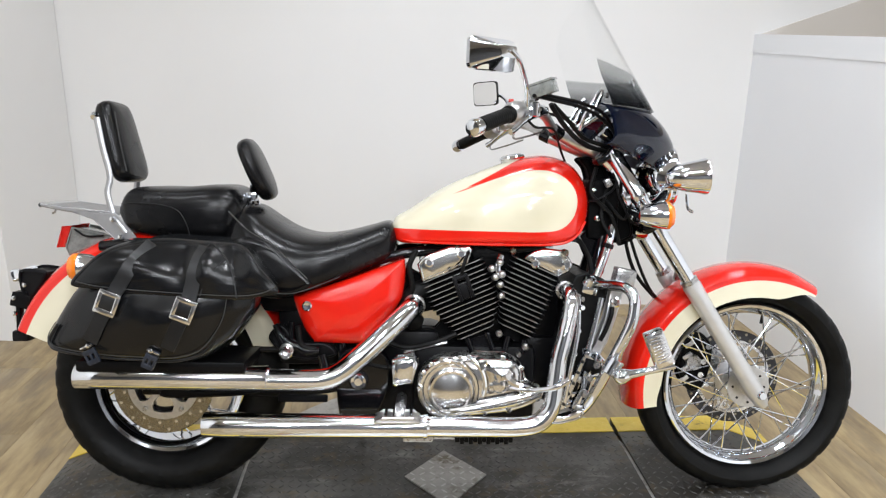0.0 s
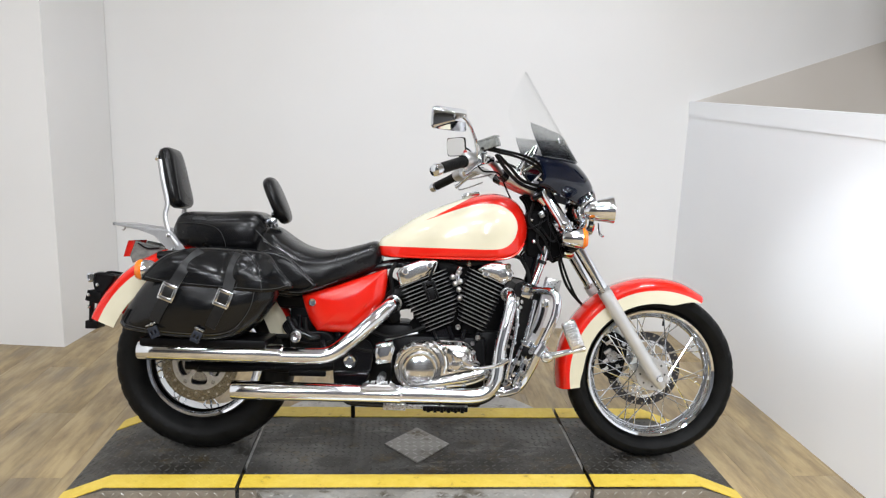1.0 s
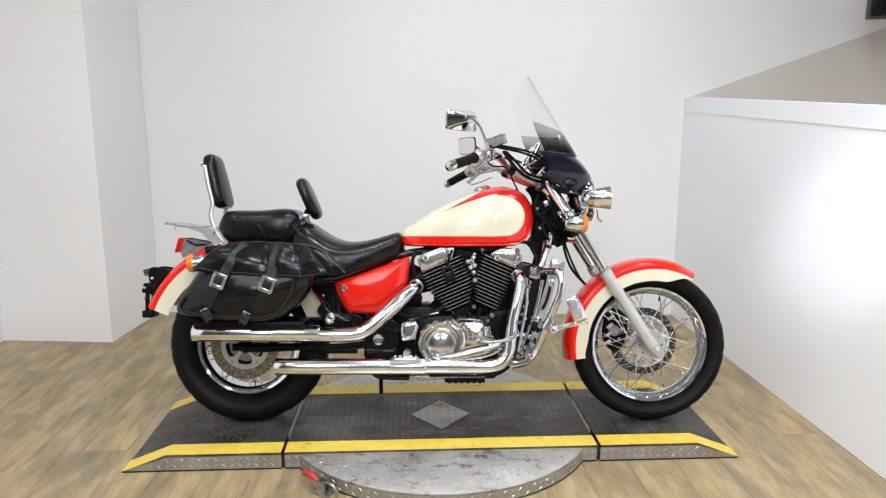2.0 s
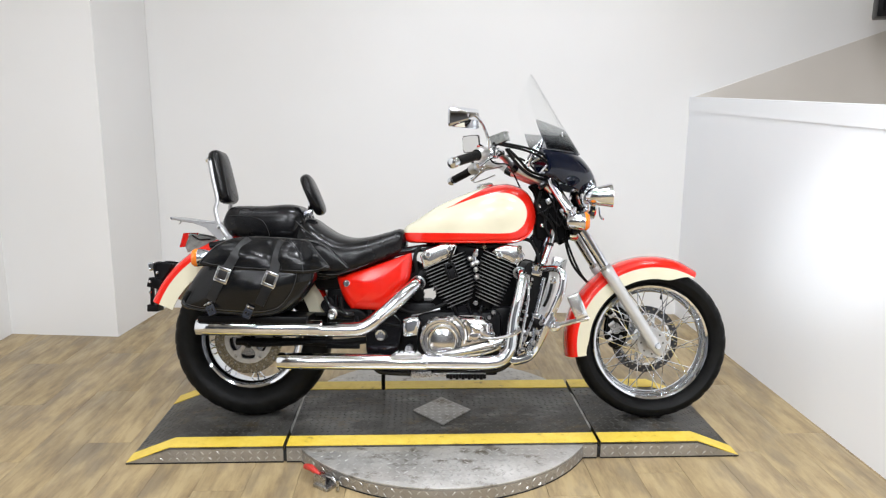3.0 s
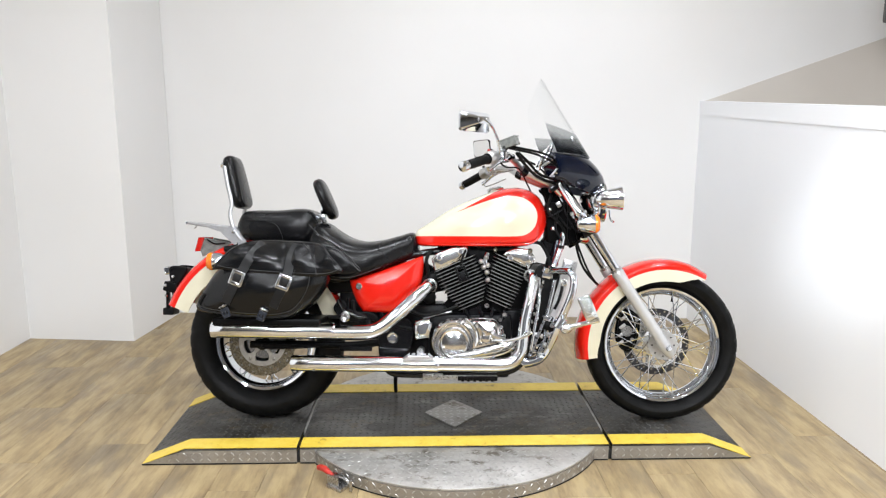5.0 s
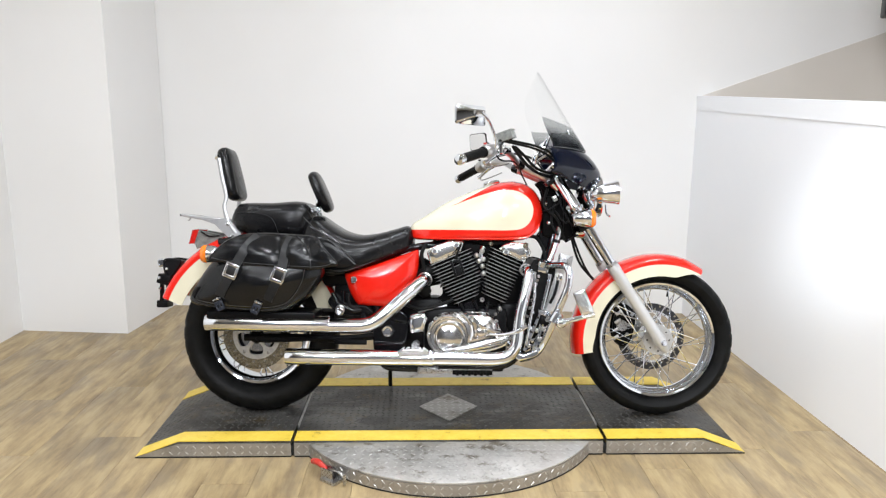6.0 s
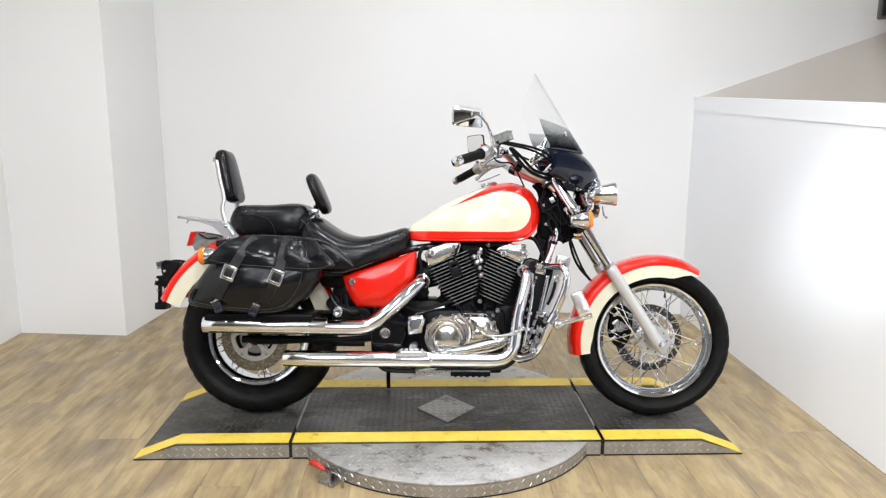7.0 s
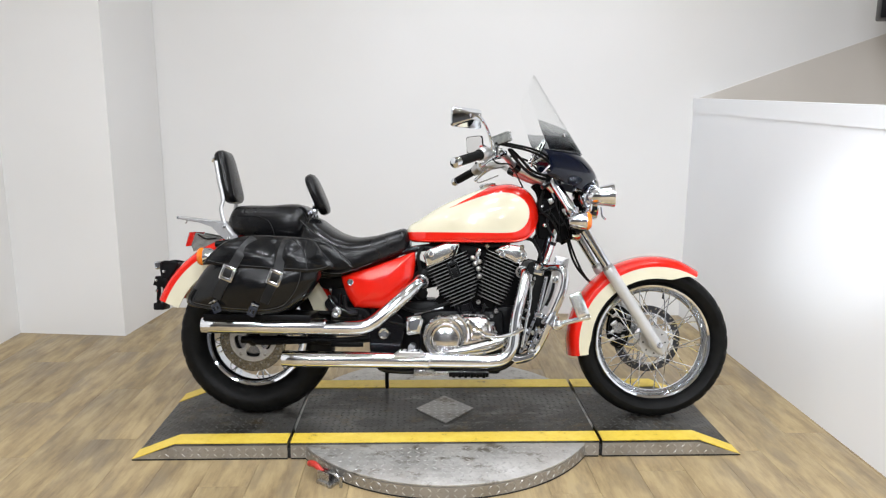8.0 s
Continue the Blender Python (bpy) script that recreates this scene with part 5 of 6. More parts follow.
def sag(x, y, z):
    """Soft leather: it bellies out in the middle and sinks at the rim."""
    k = math.exp(-((x + 0.76) / 0.17) ** 2 - ((z - 0.555) / 0.075) ** 2)
    ripple = 0.012 * math.sin(34 * x + 16 * z + 2.2 * math.sin(11 * x)) * math.exp(-((z - 0.695) / 0.045) ** 2) + 0.006 * noise.noise(Vector((x * 13, y * 7, z * 15)))
    if y > -0.25:
        x, z = -0.76 + (x + 0.76) * 0.88, z + (0.012 if z < 0.55 else 0.0)
    return (x, y - (0.024 * k + ripple if y < -0.25 else 0.0), z + (0.3 * ripple if z > 0.66 else 0))


BAG_LINE = [(-0.930, 0.630), (-0.978, 0.560), (-1.013, 0.502), (-1.017, 0.480), (-0.990, 0.462), (-0.886, 0.447), (-0.736, 0.437), (-0.660, 0.443), (-0.612, 0.460), (-0.566, 0.496), (-0.530, 0.545), (-0.507, 0.592), (-0.53, 0.66), (-0.70, 0.69), (-0.86, 0.68)]
bag = part("saddlebag", cushion(BAG_LINE, -0.366, -0.140, 0.090, 3.0, 6, warp=sag), BAG_LEATHER, bike, "black leather saddlebag with two buckled straps", 60)
piping = dense([(-0.972, 0.535, 0), (-0.992, 0.503, 0), (-0.990, 0.486, 0), (-0.970, 0.474, 0), (-0.886, 0.461, 0), (-0.736, 0.451, 0), (-0.668, 0.457, 0), (-0.630, 0.473, 0), (-0.598, 0.510, 0), (-0.575, 0.555, 0), (-0.566, 0.605, 0)], 6)
part("bag_piping", tube([Vector(sag(p.x, -0.340, p.y)) for p in piping], 0.0042, 1, 8), STRAP_LEATHER, bag)
part("bag_stitching", tube([Vector(sag(p.x * 0.985 - 0.011, -0.353, p.y + 0.010)) for p in piping], 0.0012, 1, 5), STITCH, bag)
flap_line = [(-0.928, 0.634), (-0.900, 0.676), (-0.841, 0.721), (-0.743, 0.740), (-0.627, 0.733), (-0.542, 0.724), (-0.49, 0.674), (-0.447, 0.624), (-0.49, 0.611), (-0.536, 0.603), (-0.63, 0.607), (-0.71, 0.612), (-0.804, 0.617), (-0.87, 0.625)]


def drape(x, y, z):
    """The flap rounds over the top of the bag."""
    lift = max(0.0, (z - 0.655) / 0.09)
    x2, y2, z2 = sag(x, y, z)
    return (x2, y2 + 0.085 * lift ** 1.7 if y < -0.2 else y2, z2)


flap = part("bag_flap", slab(flap_line, -0.366, -0.150, 0.008, 0.006, 8, warp=drape, arc=5), BAG_LEATHER, bag, "black leather flap with wrinkles")
edge_line = dense([(-0.912, 0.641, 0), (-0.87, 0.632, 0), (-0.796, 0.625, 0), (-0.71, 0.619, 0), (-0.623, 0.614, 0), (-0.535, 0.611, 0), (-0.485, 0.618, 0), (-0.455, 0.632, 0)], 6)
part("flap_stitching", tube([Vector(drape(p.x, -0.3685, p.y)) + Vector((0, -0.001, 0.003)) for p in edge_line], 0.0012, 1, 5), STITCH, flap)
for pts in ([(-0.610, 0.728), (-0.575, 0.696), (-0.553, 0.660), (-0.543, 0.608)], [(-0.62, 0.728), (-0.635, 0.68), (-0.648, 0.612)], [(-0.575, 0.700), (-0.61, 0.655), (-0.628, 0.612)]):
    part("flap_seam", tube([Vector(drape(x, -0.368, z)) for x, z in [(p.x, p.y) for p in dense([(a, b, 0) for a, b in pts], 8)]], 0.002, 1, 6), STRAP_LEATHER, flap)


def ribbon(path, wide, thick, y, lift=0.006):
    """A flat strap that lies on the bag along (x, z) points."""
    pts = dense([(x, z, 0) for x, z in path], 6)
    rings = []
    for i, p in enumerate(pts):
        q0, q1 = pts[max(0, i - 1)], pts[min(len(pts) - 1, i + 1)]
        d = (q1 - q0).normalized()
        n = Vector((-d.y, d.x, 0)) * wide / 2
        ring = []
        for sgn, dy in ((-1, 0), (1, 0), (1, thick), (-1, thick)):
            e = p + n * sgn
            base = Vector(drape(p.x, y, p.y)) if p.y > 0.618 else Vector(sag(p.x, y + 0.002, p.y))
            ring.append(Vector((e.x, base.y - lift + dy, e.y)))
        rings.append(ring)
    return skin(rings)


for top_x, top_z, bx, bz, ex, ez, cx, cz in ((-0.755, 0.728, -0.831, 0.598, -0.880, 0.503, -0.885, 0.480), (-0.625, 0.724, -0.658, 0.583, -0.702, 0.488, -0.741, 0.469)):
    strap = part("strap", ribbon([(top_x, top_z), (top_x * 0.62 + bx * 0.38, top_z * 0.6 + bz * 0.4 + 0.006), (bx, bz), (ex, ez)], 0.034, 0.004, -0.367), STRAP_LEATHER, bag, "black leather strap")
    tilt = math.atan2(0.098, 0.042) - math.pi / 2
    m = Matrix.Translation((bx, sag(bx, -0.367, bz)[1] - 0.012, bz)) @ Matrix.Rotation(-tilt * 0.9, 4, "Y")
    bm = bmesh.new()
    for px, pz, sx, sz in ((0, 0.0220, 0.051, 0.012), (0, -0.0220, 0.051, 0.014), (-0.0200, 0, 0.012, 0.046), (0.0200, 0, 0.012, 0.046)):
        box(bm, m @ Vector((px, 0, pz)), (sx, 0.009, sz), 0.0036, Matrix.Rotation(-tilt * 0.9, 4, "Y"))
    part("buckle", bm, ALUMINIUM, strap, "square silver buckle")
    part("strap_keeper", box(bmesh.new(), m @ Vector((0, -0.001, 0.0)), (0.033, 0.008, 0.034), 0.004, Matrix.Rotation(-tilt * 0.9, 4, "Y")), STRAP_LEATHER, strap)
    bm = bmesh.new()
    base_y = sag(cx, -0.360, cz)[1] - 0.008
    turn_c = Matrix.Rotation(radians(-24 if cx < -0.8 else 24), 4, "Y")
    at = Vector((cx, base_y, cz))
    for px, pz, sx, sz in ((0, 0.012, 0.030, 0.007), (0, -0.002, 0.026, 0.012), (0, -0.026, 0.028, 0.012), (-0.012, -0.012, 0.006, 0.034), (0.012, -0.012, 0.006, 0.034), (0, -0.014, 0.006, 0.020)):
        box(bm, at + turn_c @ Vector((px, 0, pz)), (sx, 0.009, sz), 0.002, turn_c)
    clip = part("release_clip", bm, BLUE_PLASTIC, strap, "grey-blue plastic clip")
    part("clip_edge", box(bmesh.new(), at + turn_c @ Vector((0, -0.005, 0.0125)), (0.030, 0.003, 0.0035), 0.001, turn_c), ALUMINIUM, clip)
    part("clip_rivet", lathe((cx, base_y - 0.005, cz + 0.014), (0, -1, 0), [(0, 0.006), (0.003, 0.005), (0.004, 0.001)], 12), ALUMINIUM, clip)
tray = part("bag_support", box(bmesh.new(), (-0.750, -0.215, 0.424), (0.41, 0.17, 0.026), 0.005), BLACK_METAL, bike, "black tray under the bag")
part("bag_stay", tube([(-0.96, -0.135, 0.64), (-0.97, -0.145, 0.50), (-0.90, -0.15, 0.45), (-0.66, -0.15, 0.44), (-0.62, -0.14, 0.50)], 0.007, 6, 8), BLACK_METAL, tray)

# ---- side cover ----
cover = part("side_cover", cushion([(-0.457, 0.570), (-0.445, 0.582), (-0.38, 0.602), (-0.311, 0.624), (-0.22, 0.657), (-0.168, 0.676), (-0.160, 0.668), (-0.158, 0.640), (-0.163, 0.590), (-0.172, 0.562), (-0.216, 0.500), (-0.255, 0.458), (-0.275, 0.448), (-0.39, 0.450), (-0.405, 0.456), (-0.432, 0.497)], -0.176, -0.060, 0.054, 2.7, 3), RED_PAINT, bike, "glossy red side cover", 60)
part("cover_lock", lathe((-0.414, -0.166, 0.556), (0, -1, 0), [(0, 0.013), (0.008, 0.013), (0.010, 0.010), (0.009, 0.002)], 20), CHROME, cover, "round lock")

# ---- engine ----


def fin_stack(name, origin, lean, v0, v1, count, left, right, half_y, label, skip=None):
    """Cooling fins of one cylinder, square to its axis."""
    m = Matrix.Translation(origin) @ Matrix.Rotation(radians(lean), 4, "Y")
    levels = [v0 - 0.03 + (v1 - v0 + 0.05) * k / 8 for k in range(9)]
    round_line = [(math.copysign(abs(math.cos(a)) ** 0.5, math.cos(a)), math.copysign(abs(math.sin(a)) ** 0.5, math.sin(a))) for a in (2 * math.pi * k / 32 for k in range(32))]
    core = part(name, skin([[m @ Vector((c * (0.5 * (right(v) - left(v)) - 0.014) + 0.5 * (left(v) + right(v)), q * (half_y - 0.022), v)) for c, q in round_line] for v in levels]), BLACK_DULL, bike, label)
    for i in range(count):
        v = v0 + (v1 - v0) * i / (count - 1)
        a, b = left(v), right(v)
        line = [(a + 0.010, -half_y), (b - 0.010, -half_y), (b, -half_y + 0.012), (b, half_y - 0.012), (b - 0.010, half_y), (a + 0.010, half_y), (a, half_y - 0.012), (a, -half_y + 0.012)]
        bm = bmesh.new()
        rings = [[m @ Vector((x, y, v + h)) for x, y in line] for h in (-0.0012, 0.0012)]
        skin(rings, bm)
        bm.faces.ensure_lookup_table()
        for f in bm.faces:
            f.material_index = 1 if len(f.verts) == 4 else 0
        part("cooling_fin", bm, [BLACK_DULL, FIN_EDGE], core, "", 20)
    return core


fin_stack("rear_cylinder", Vector((0.030, 0, 0.400)), -23.5, 0.072, 0.252, 14, lambda v: -0.020 - 0.032 * smooth01((v - 0.07) / 0.12), lambda v: 0.085 + 0.045 * smooth01((v - 0.06) / 0.08), 0.128, "black rear cylinder with bright-edged cooling fins")
fin_stack("front_cylinder", Vector((0.060, 0, 0.400)), 23.5, 0.112, 0.292, 14, lambda v: -0.010 - 0.040 * smooth01((v - 0.11) / 0.10), lambda v: 0.096 - 0.010 * smooth01((v - 0.2) / 0.1), 0.126, "black front cylinder with bright-edged cooling fins")
for name, line, s in (("rear_head_cover", [(-0.128, 0.664), (-0.112, 0.684), (-0.042, 0.714), (0.012, 0.716), (0.020, 0.706), (0.008, 0.668), (-0.05, 0.640), (-0.113, 0.616)], -0.135),
                      ("front_head_cover", [(0.158, 0.682), (0.182, 0.704), (0.214, 0.712), (0.267, 0.706), (0.290, 0.672), (0.282, 0.648), (0.252, 0.634), (0.222, 0.650)], -0.128)):
    hc = part(name, slab(line, s, 0.10, 0.008, 0.003, 3, smooth=False, arc=4), ALUMINIUM, bike, "polished cylinder head cover")
    cx, cz = sum(p[0] for p in line) / len(line), sum(p[1] for p in line) / len(line)
    for dx, dz in ((-0.045, -0.006), (0.040, 0.018 if "rear" in name else -0.008)):
        part("cover_bolt", lathe((cx + dx, s - 0.002, cz + dz), (0, -1, 0), [(-0.002, 0.012), (0.006, 0.012), (0.008, 0.008), (0.006, 0.007), (0.006, 0.001)], 18), CHROME, hc, "chrome bolt")
bm = bmesh.new()
for px, pz, sx, sz in ((-0.016, 0.0, 0.010, 0.070), (0.016, 0.0, 0.010, 0.062), (0.0, 0.024, 0.040, 0.012), (0.0, -0.012, 0.030, 0.040)):
    box(bm, (-0.004 + px + 0.35 * pz * -1, -0.142 - (0.010 if sx < 0.02 else 0.0), 0.607 + pz + 0.3 * px), (sx, 0.024, sz), 0.003, Matrix.Rotation(radians(-19), 4, "Y"))
coil = part("plug_cover", bm, PLASTIC, bike, "black plug cover on the rear cylinder")
part("plug_lead", tube([(-0.010, -0.150, 0.640), (-0.004, -0.152, 0.668), (0.010, -0.13, 0.70), (0.03, -0.08, 0.72)], 0.005, 6, 8), RUBBER, coil)
for name, at, size, soft in (("crankcase", (0.03, 0, 0.335), (0.34, 0.25, 0.22), 0.03), ("gearbox_case", (-0.16, 0, 0.36), (0.20, 0.20, 0.24), 0.03), ("cylinder_foot", (0.07, 0, 0.57), (0.10, 0.14, 0.28), 0.03),
                             ("backbone_cover", (0.06, 0, 0.68), (0.34, 0.16, 0.08), 0.02), ("front_cover", (0.205, 0.02, 0.51), (0.13, 0.16, 0.26), 0.02), ("alternator_case", (0.200, 0.02, 0.370), (0.13, 0.20, 0.18), 0.02)):
    part(name, box(bmesh.new(), at, size, soft), BLACK_METAL, bike, "black painted casting")
part("carburettor_body", slab([(-0.165, 0.655), (-0.110, 0.625), (-0.085, 0.570), (-0.073, 0.536), (-0.113, 0.527), (-0.116, 0.505), (-0.112, 0.482), (-0.078, 0.480), (-0.063, 0.497), (-0.066, 0.531), (-0.040, 0.525), (0.0, 0.46), (0.0, 0.42), (-0.18, 0.42), (-0.19, 0.52)], -0.090, -0.040, 0.004, 0.0, 1, smooth=False), BLACK_DULL, bike, "black castings behind the rear cylinder")
part("clutch_rod", tube([(-0.160, -0.130, 0.425), (-0.100, -0.140, 0.444), (-0.045, -0.140, 0.455)], 0.004, 5, 8), STEEL, bike)
for name, at, size in (("airbox", (-0.30, 0.01, 0.52), (0.30, 0.17, 0.26)), ("battery_case", (-0.46, 0.0, 0.60), (0.20, 0.18, 0.16)), ("inner_fender", (-0.425, 0.0, 0.455), (0.17, 0.16, 0.17))):
    part(name, box(bmesh.new(), at, size, 0.025), PLASTIC, bike, "black plastic box behind the side cover")
case = part("clutch_cover", slab([(-0.123, 0.338), (-0.116, 0.378), (-0.090, 0.409), (-0.058, 0.425), (-0.020, 0.427), (0.014, 0.431), (0.065, 0.429), (0.115, 0.427), (0.146, 0.408), (0.163, 0.385), (0.172, 0.354), (0.210, 0.336), (0.198, 0.306), (0.134, 0.278), (0.016, 0.263), (-0.057, 0.260), (-0.094, 0.276), (-0.116, 0.307)], -0.184, -0.110, 0.016, 0.006, 3, arc=5), CASE_CHROME, bike, "polished chrome clutch cover")
part("clutch_rim", lathe((-0.040, -0.184, 0.340), (0, -1, 0), [(-0.006, 0.083), (0.004, 0.082), (0.009, 0.077), (0.008, 0.070), (0.003, 0.066), (0.002, 0.058)], 56), CASE_CHROME, case, "chrome rim of the clutch plate")
part("clutch_dome", lathe((-0.034, -0.186, 0.335), (0, -1, 0), [(-0.004, 0.062), (0.010, 0.061), (0.014, 0.057), (0.013, 0.052), (0.009, 0.049), (0.0095, 0.046), (0.0135, 0.032), (0.0155, 0.016), (0.016, 0.002)], 56), CASE_CHROME, case, "chrome domed clutch plate")
part("oil_cap", lathe((0.090, -0.196, 0.358), (0, -1, 0), [(0, 0.024), (0.006, 0.024), (0.010, 0.018), (0.016, 0.016), (0.018, 0.009), (0.018, 0.001)], 28), CASE_CHROME, case, "chrome round cap")
for k in range(6):
    a = math.pi * k / 3
    part("cap_rib", box(bmesh.new(), (0.090 + 0.017 * math.cos(a), -0.209, 0.358 + 0.017 * math.sin(a)), (0.016, 0.007, 0.005), 0.002, Matrix.Rotation(-a, 4, "Y")), CHROME, case)
part("case_rib", tube([(0.010, -0.186, 0.430), (0.034, -0.196, 0.412), (0.050, -0.199, 0.385), (0.056, -0.199, 0.350), (0.052, -0.198, 0.326)], 0.006, 6, 8), CHROME, case, "chrome rib beside the dome")
part("cable_arm", tube([(0.118, -0.200, 0.372), (0.138, -0.214, 0.362), (0.165, -0.216, 0.358)], 0.009, 5, 8, [0.013, 0.010, 0.006]), CHROME, case)
part("case_strip", slab([(-0.037, 0.290), (0.096, 0.324), (0.200, 0.347), (0.208, 0.338), (0.205, 0.324), (0.130, 0.298), (0.056, 0.284), (0.013, 0.278), (-0.037, 0.276)], -0.204, -0.16, 0.004, 0.006, 1, smooth=False), CASE_CHROME, case, "chrome lower cover")
part("case_upper", slab([(0.030, 0.423), (0.070, 0.427), (0.121, 0.426), (0.146, 0.408), (0.156, 0.385), (0.153, 0.345), (0.100, 0.334), (0.060, 0.330), (0.052, 0.374)], -0.206, -0.15, 0.026, 0.010, 4, arc=7), CASE_CHROME, case, "chrome barrel-shaped upper cover")
data = mesh_of("case_bolt", lathe((0, 0, 0), (0, -1, 0), [(-0.004, 0.0075), (0.005, 0.0075), (0.007, 0.0055), (0.004, 0.004), (0.004, 0.0005)], 12), CHROME)
for bx, bz in ((-0.116, 0.345), (-0.108, 0.385), (-0.087, 0.408), (-0.059, 0.422), (-0.016, 0.412), (-0.012, 0.426), (0.012, 0.428), (0.038, 0.412), (0.101, 0.427), (0.150, 0.400), (0.162, 0.365), (0.195, 0.318), (0.12, 0.285), (0.055, 0.278), (0.01, 0.270), (-0.045, 0.266), (-0.088, 0.284)):
    shared("case_bolt", data, case, Matrix.Translation((bx, -0.188, bz)))
for pts in ([(0.010, -0.118, 0.462), (0.024, -0.122, 0.428)], [(0.062, -0.118, 0.480), (0.080, -0.122, 0.432)], [(0.122, -0.118, 0.470), (0.112, -0.122, 0.432)], [(0.168, -0.112, 0.458), (0.158, -0.118, 0.420)]):
    part("cylinder_stud", tube(pts, 0.009, 1, 10), BLACK_GLOSS, bike)
part("base_block", slab([(0.022, 0.462), (0.060, 0.476), (0.076, 0.436), (0.028, 0.428)], -0.122, -0.09, 0.004, 0.0, 1, smooth=False), BLACK_GLOSS, bike, "black base of the rear cylinder")
for bx, bz, r in ((0.096, 0.478, 0.009), (0.168, 0.442, 0.009), (0.150, 0.422, 0.007)):
    part("engine_boss", lathe((bx, -0.118, bz), (0, -1, 0), [(0, r), (0.018, r), (0.022, r * 0.6), (0.022, 0.001)], 16), STEEL, bike, "steel boss")
part("valley_pipe", tube([(0.098, -0.120, 0.690), (0.088, -0.128, 0.660), (0.094, -0.128, 0.630)], 0.010, 5, 10), CHROME, bike)
for bx, bz in ((0.070, 0.655), (0.092, 0.672), (0.098, 0.640), (0.080, 0.632), (0.094, 0.612), (0.097, 0.582)):
    part("valley_fitting", lathe((bx, -0.134, bz), (0.2, -1, 0.3), [(-0.008, 0.008), (0.006, 0.0105), (0.012, 0.008), (0.015, 0.004), (0.0155, 0.001)], 12), SATIN_SILVER, bike, "chrome fitting between the cylinders")

# ---- exhaust ----
up = part("exhaust_pipe", tube([(-0.130, -0.150, 0.560), (-0.150, -0.185, 0.545), (-0.200, -0.225, 0.502), (-0.262, -0.255, 0.447), (-0.315, -0.268, 0.404), (-0.360, -0.270, 0.388), (-0.440, -0.270, 0.386), (-0.510, -0.270, 0.386)], 0.027, 8, 22), PIPE_CHROME, bike, "chrome upper exhaust pipe")
muf = part("muffler", lathe((0, -0.270, 0.388), (-1, 0, 0.004), [(0.490, 0.026), (0.496, 0.0295), (0.500, 0.0305), (0.90, 0.0315), (0.964, 0.0315), (0.966, 0.030), (0.964, 0.0285), (0.86, 0.027), (0.859, 0.001)], 36), PIPE_CHROME, bike, "long chrome upper muffler")
part("muffler_clamp", lathe((0, -0.270, 0.388), (-1, 0, 0.004), [(0.494, 0.0302), (0.495, 0.0318), (0.503, 0.0318), (0.504, 0.0302)], 32), CHROME, muf)
low = part("exhaust_pipe", tube([(0.262, -0.120, 0.602), (0.271, -0.175, 0.600), (0.272, -0.210, 0.574), (0.257, -0.230, 0.510), (0.240, -0.236, 0.440), (0.232, -0.240, 0.370), (0.222, -0.244, 0.312), (0.192, -0.248, 0.274), (0.140, -0.250, 0.262), (0.060, -0.250, 0.261), (-0.110, -0.250, 0.261)], 0.022, 8, 22, [0.021, 0.021, 0.021, 0.0215, 0.023, 0.025, 0.026, 0.026]), PIPE_CHROME, bike, "chrome lower exhaust pipe")
muf2 = part("muffler", lathe((0, -0.250, 0.261), (-1, 0, 0.002), [(0.090, 0.026), (0.096, 0.0285), (0.10, 0.0295), (0.60, 0.0315), (0.660, 0.0315), (0.662, 0.030), (0.660, 0.0285), (0.56, 0.027), (0.559, 0.001)], 36), PIPE_CHROME, bike, "long chrome lower muffler")
part("muffler_clamp", lathe((0, -0.250, 0.261), (-1, 0, 0.002), [(0.096, 0.0292), (0.097, 0.0308), (0.105, 0.0308), (0.106, 0.0292)], 32), CHROME, muf2)
part("pipe_flange", lathe((0.266, -0.140, 0.602), (0.1, -0.9, -0.1), [(0, 0.0245), (0.010, 0.0255), (0.014, 0.022)], 24), STEEL, low)
part("pipe_flange", lathe((-0.132, -0.150, 0.560), (-0.2, -0.9, -0.2), [(0, 0.029), (0.008, 0.030), (0.012, 0.027)], 24), STEEL, up)
part("pipe_bracket", tube([(0.118, -0.204, 0.352), (0.136, -0.218, 0.351), (0.158, -0.230, 0.351), (0.180, -0.240, 0.355), (0.226, -0.268, 0.371), (0.262, -0.268, 0.392)], 0.006, 6, 10, [0.005, 0.006, 0.006, 0.006, 0.007, 0.008], flat=0.6), CHROME, low, "pale pedal arm across the pipe")
part("muffler_stay", box(bmesh.new(), (-0.425, -0.17, 0.308), (0.13, 0.012, 0.020), 0.004), BLACK_METAL, bike)

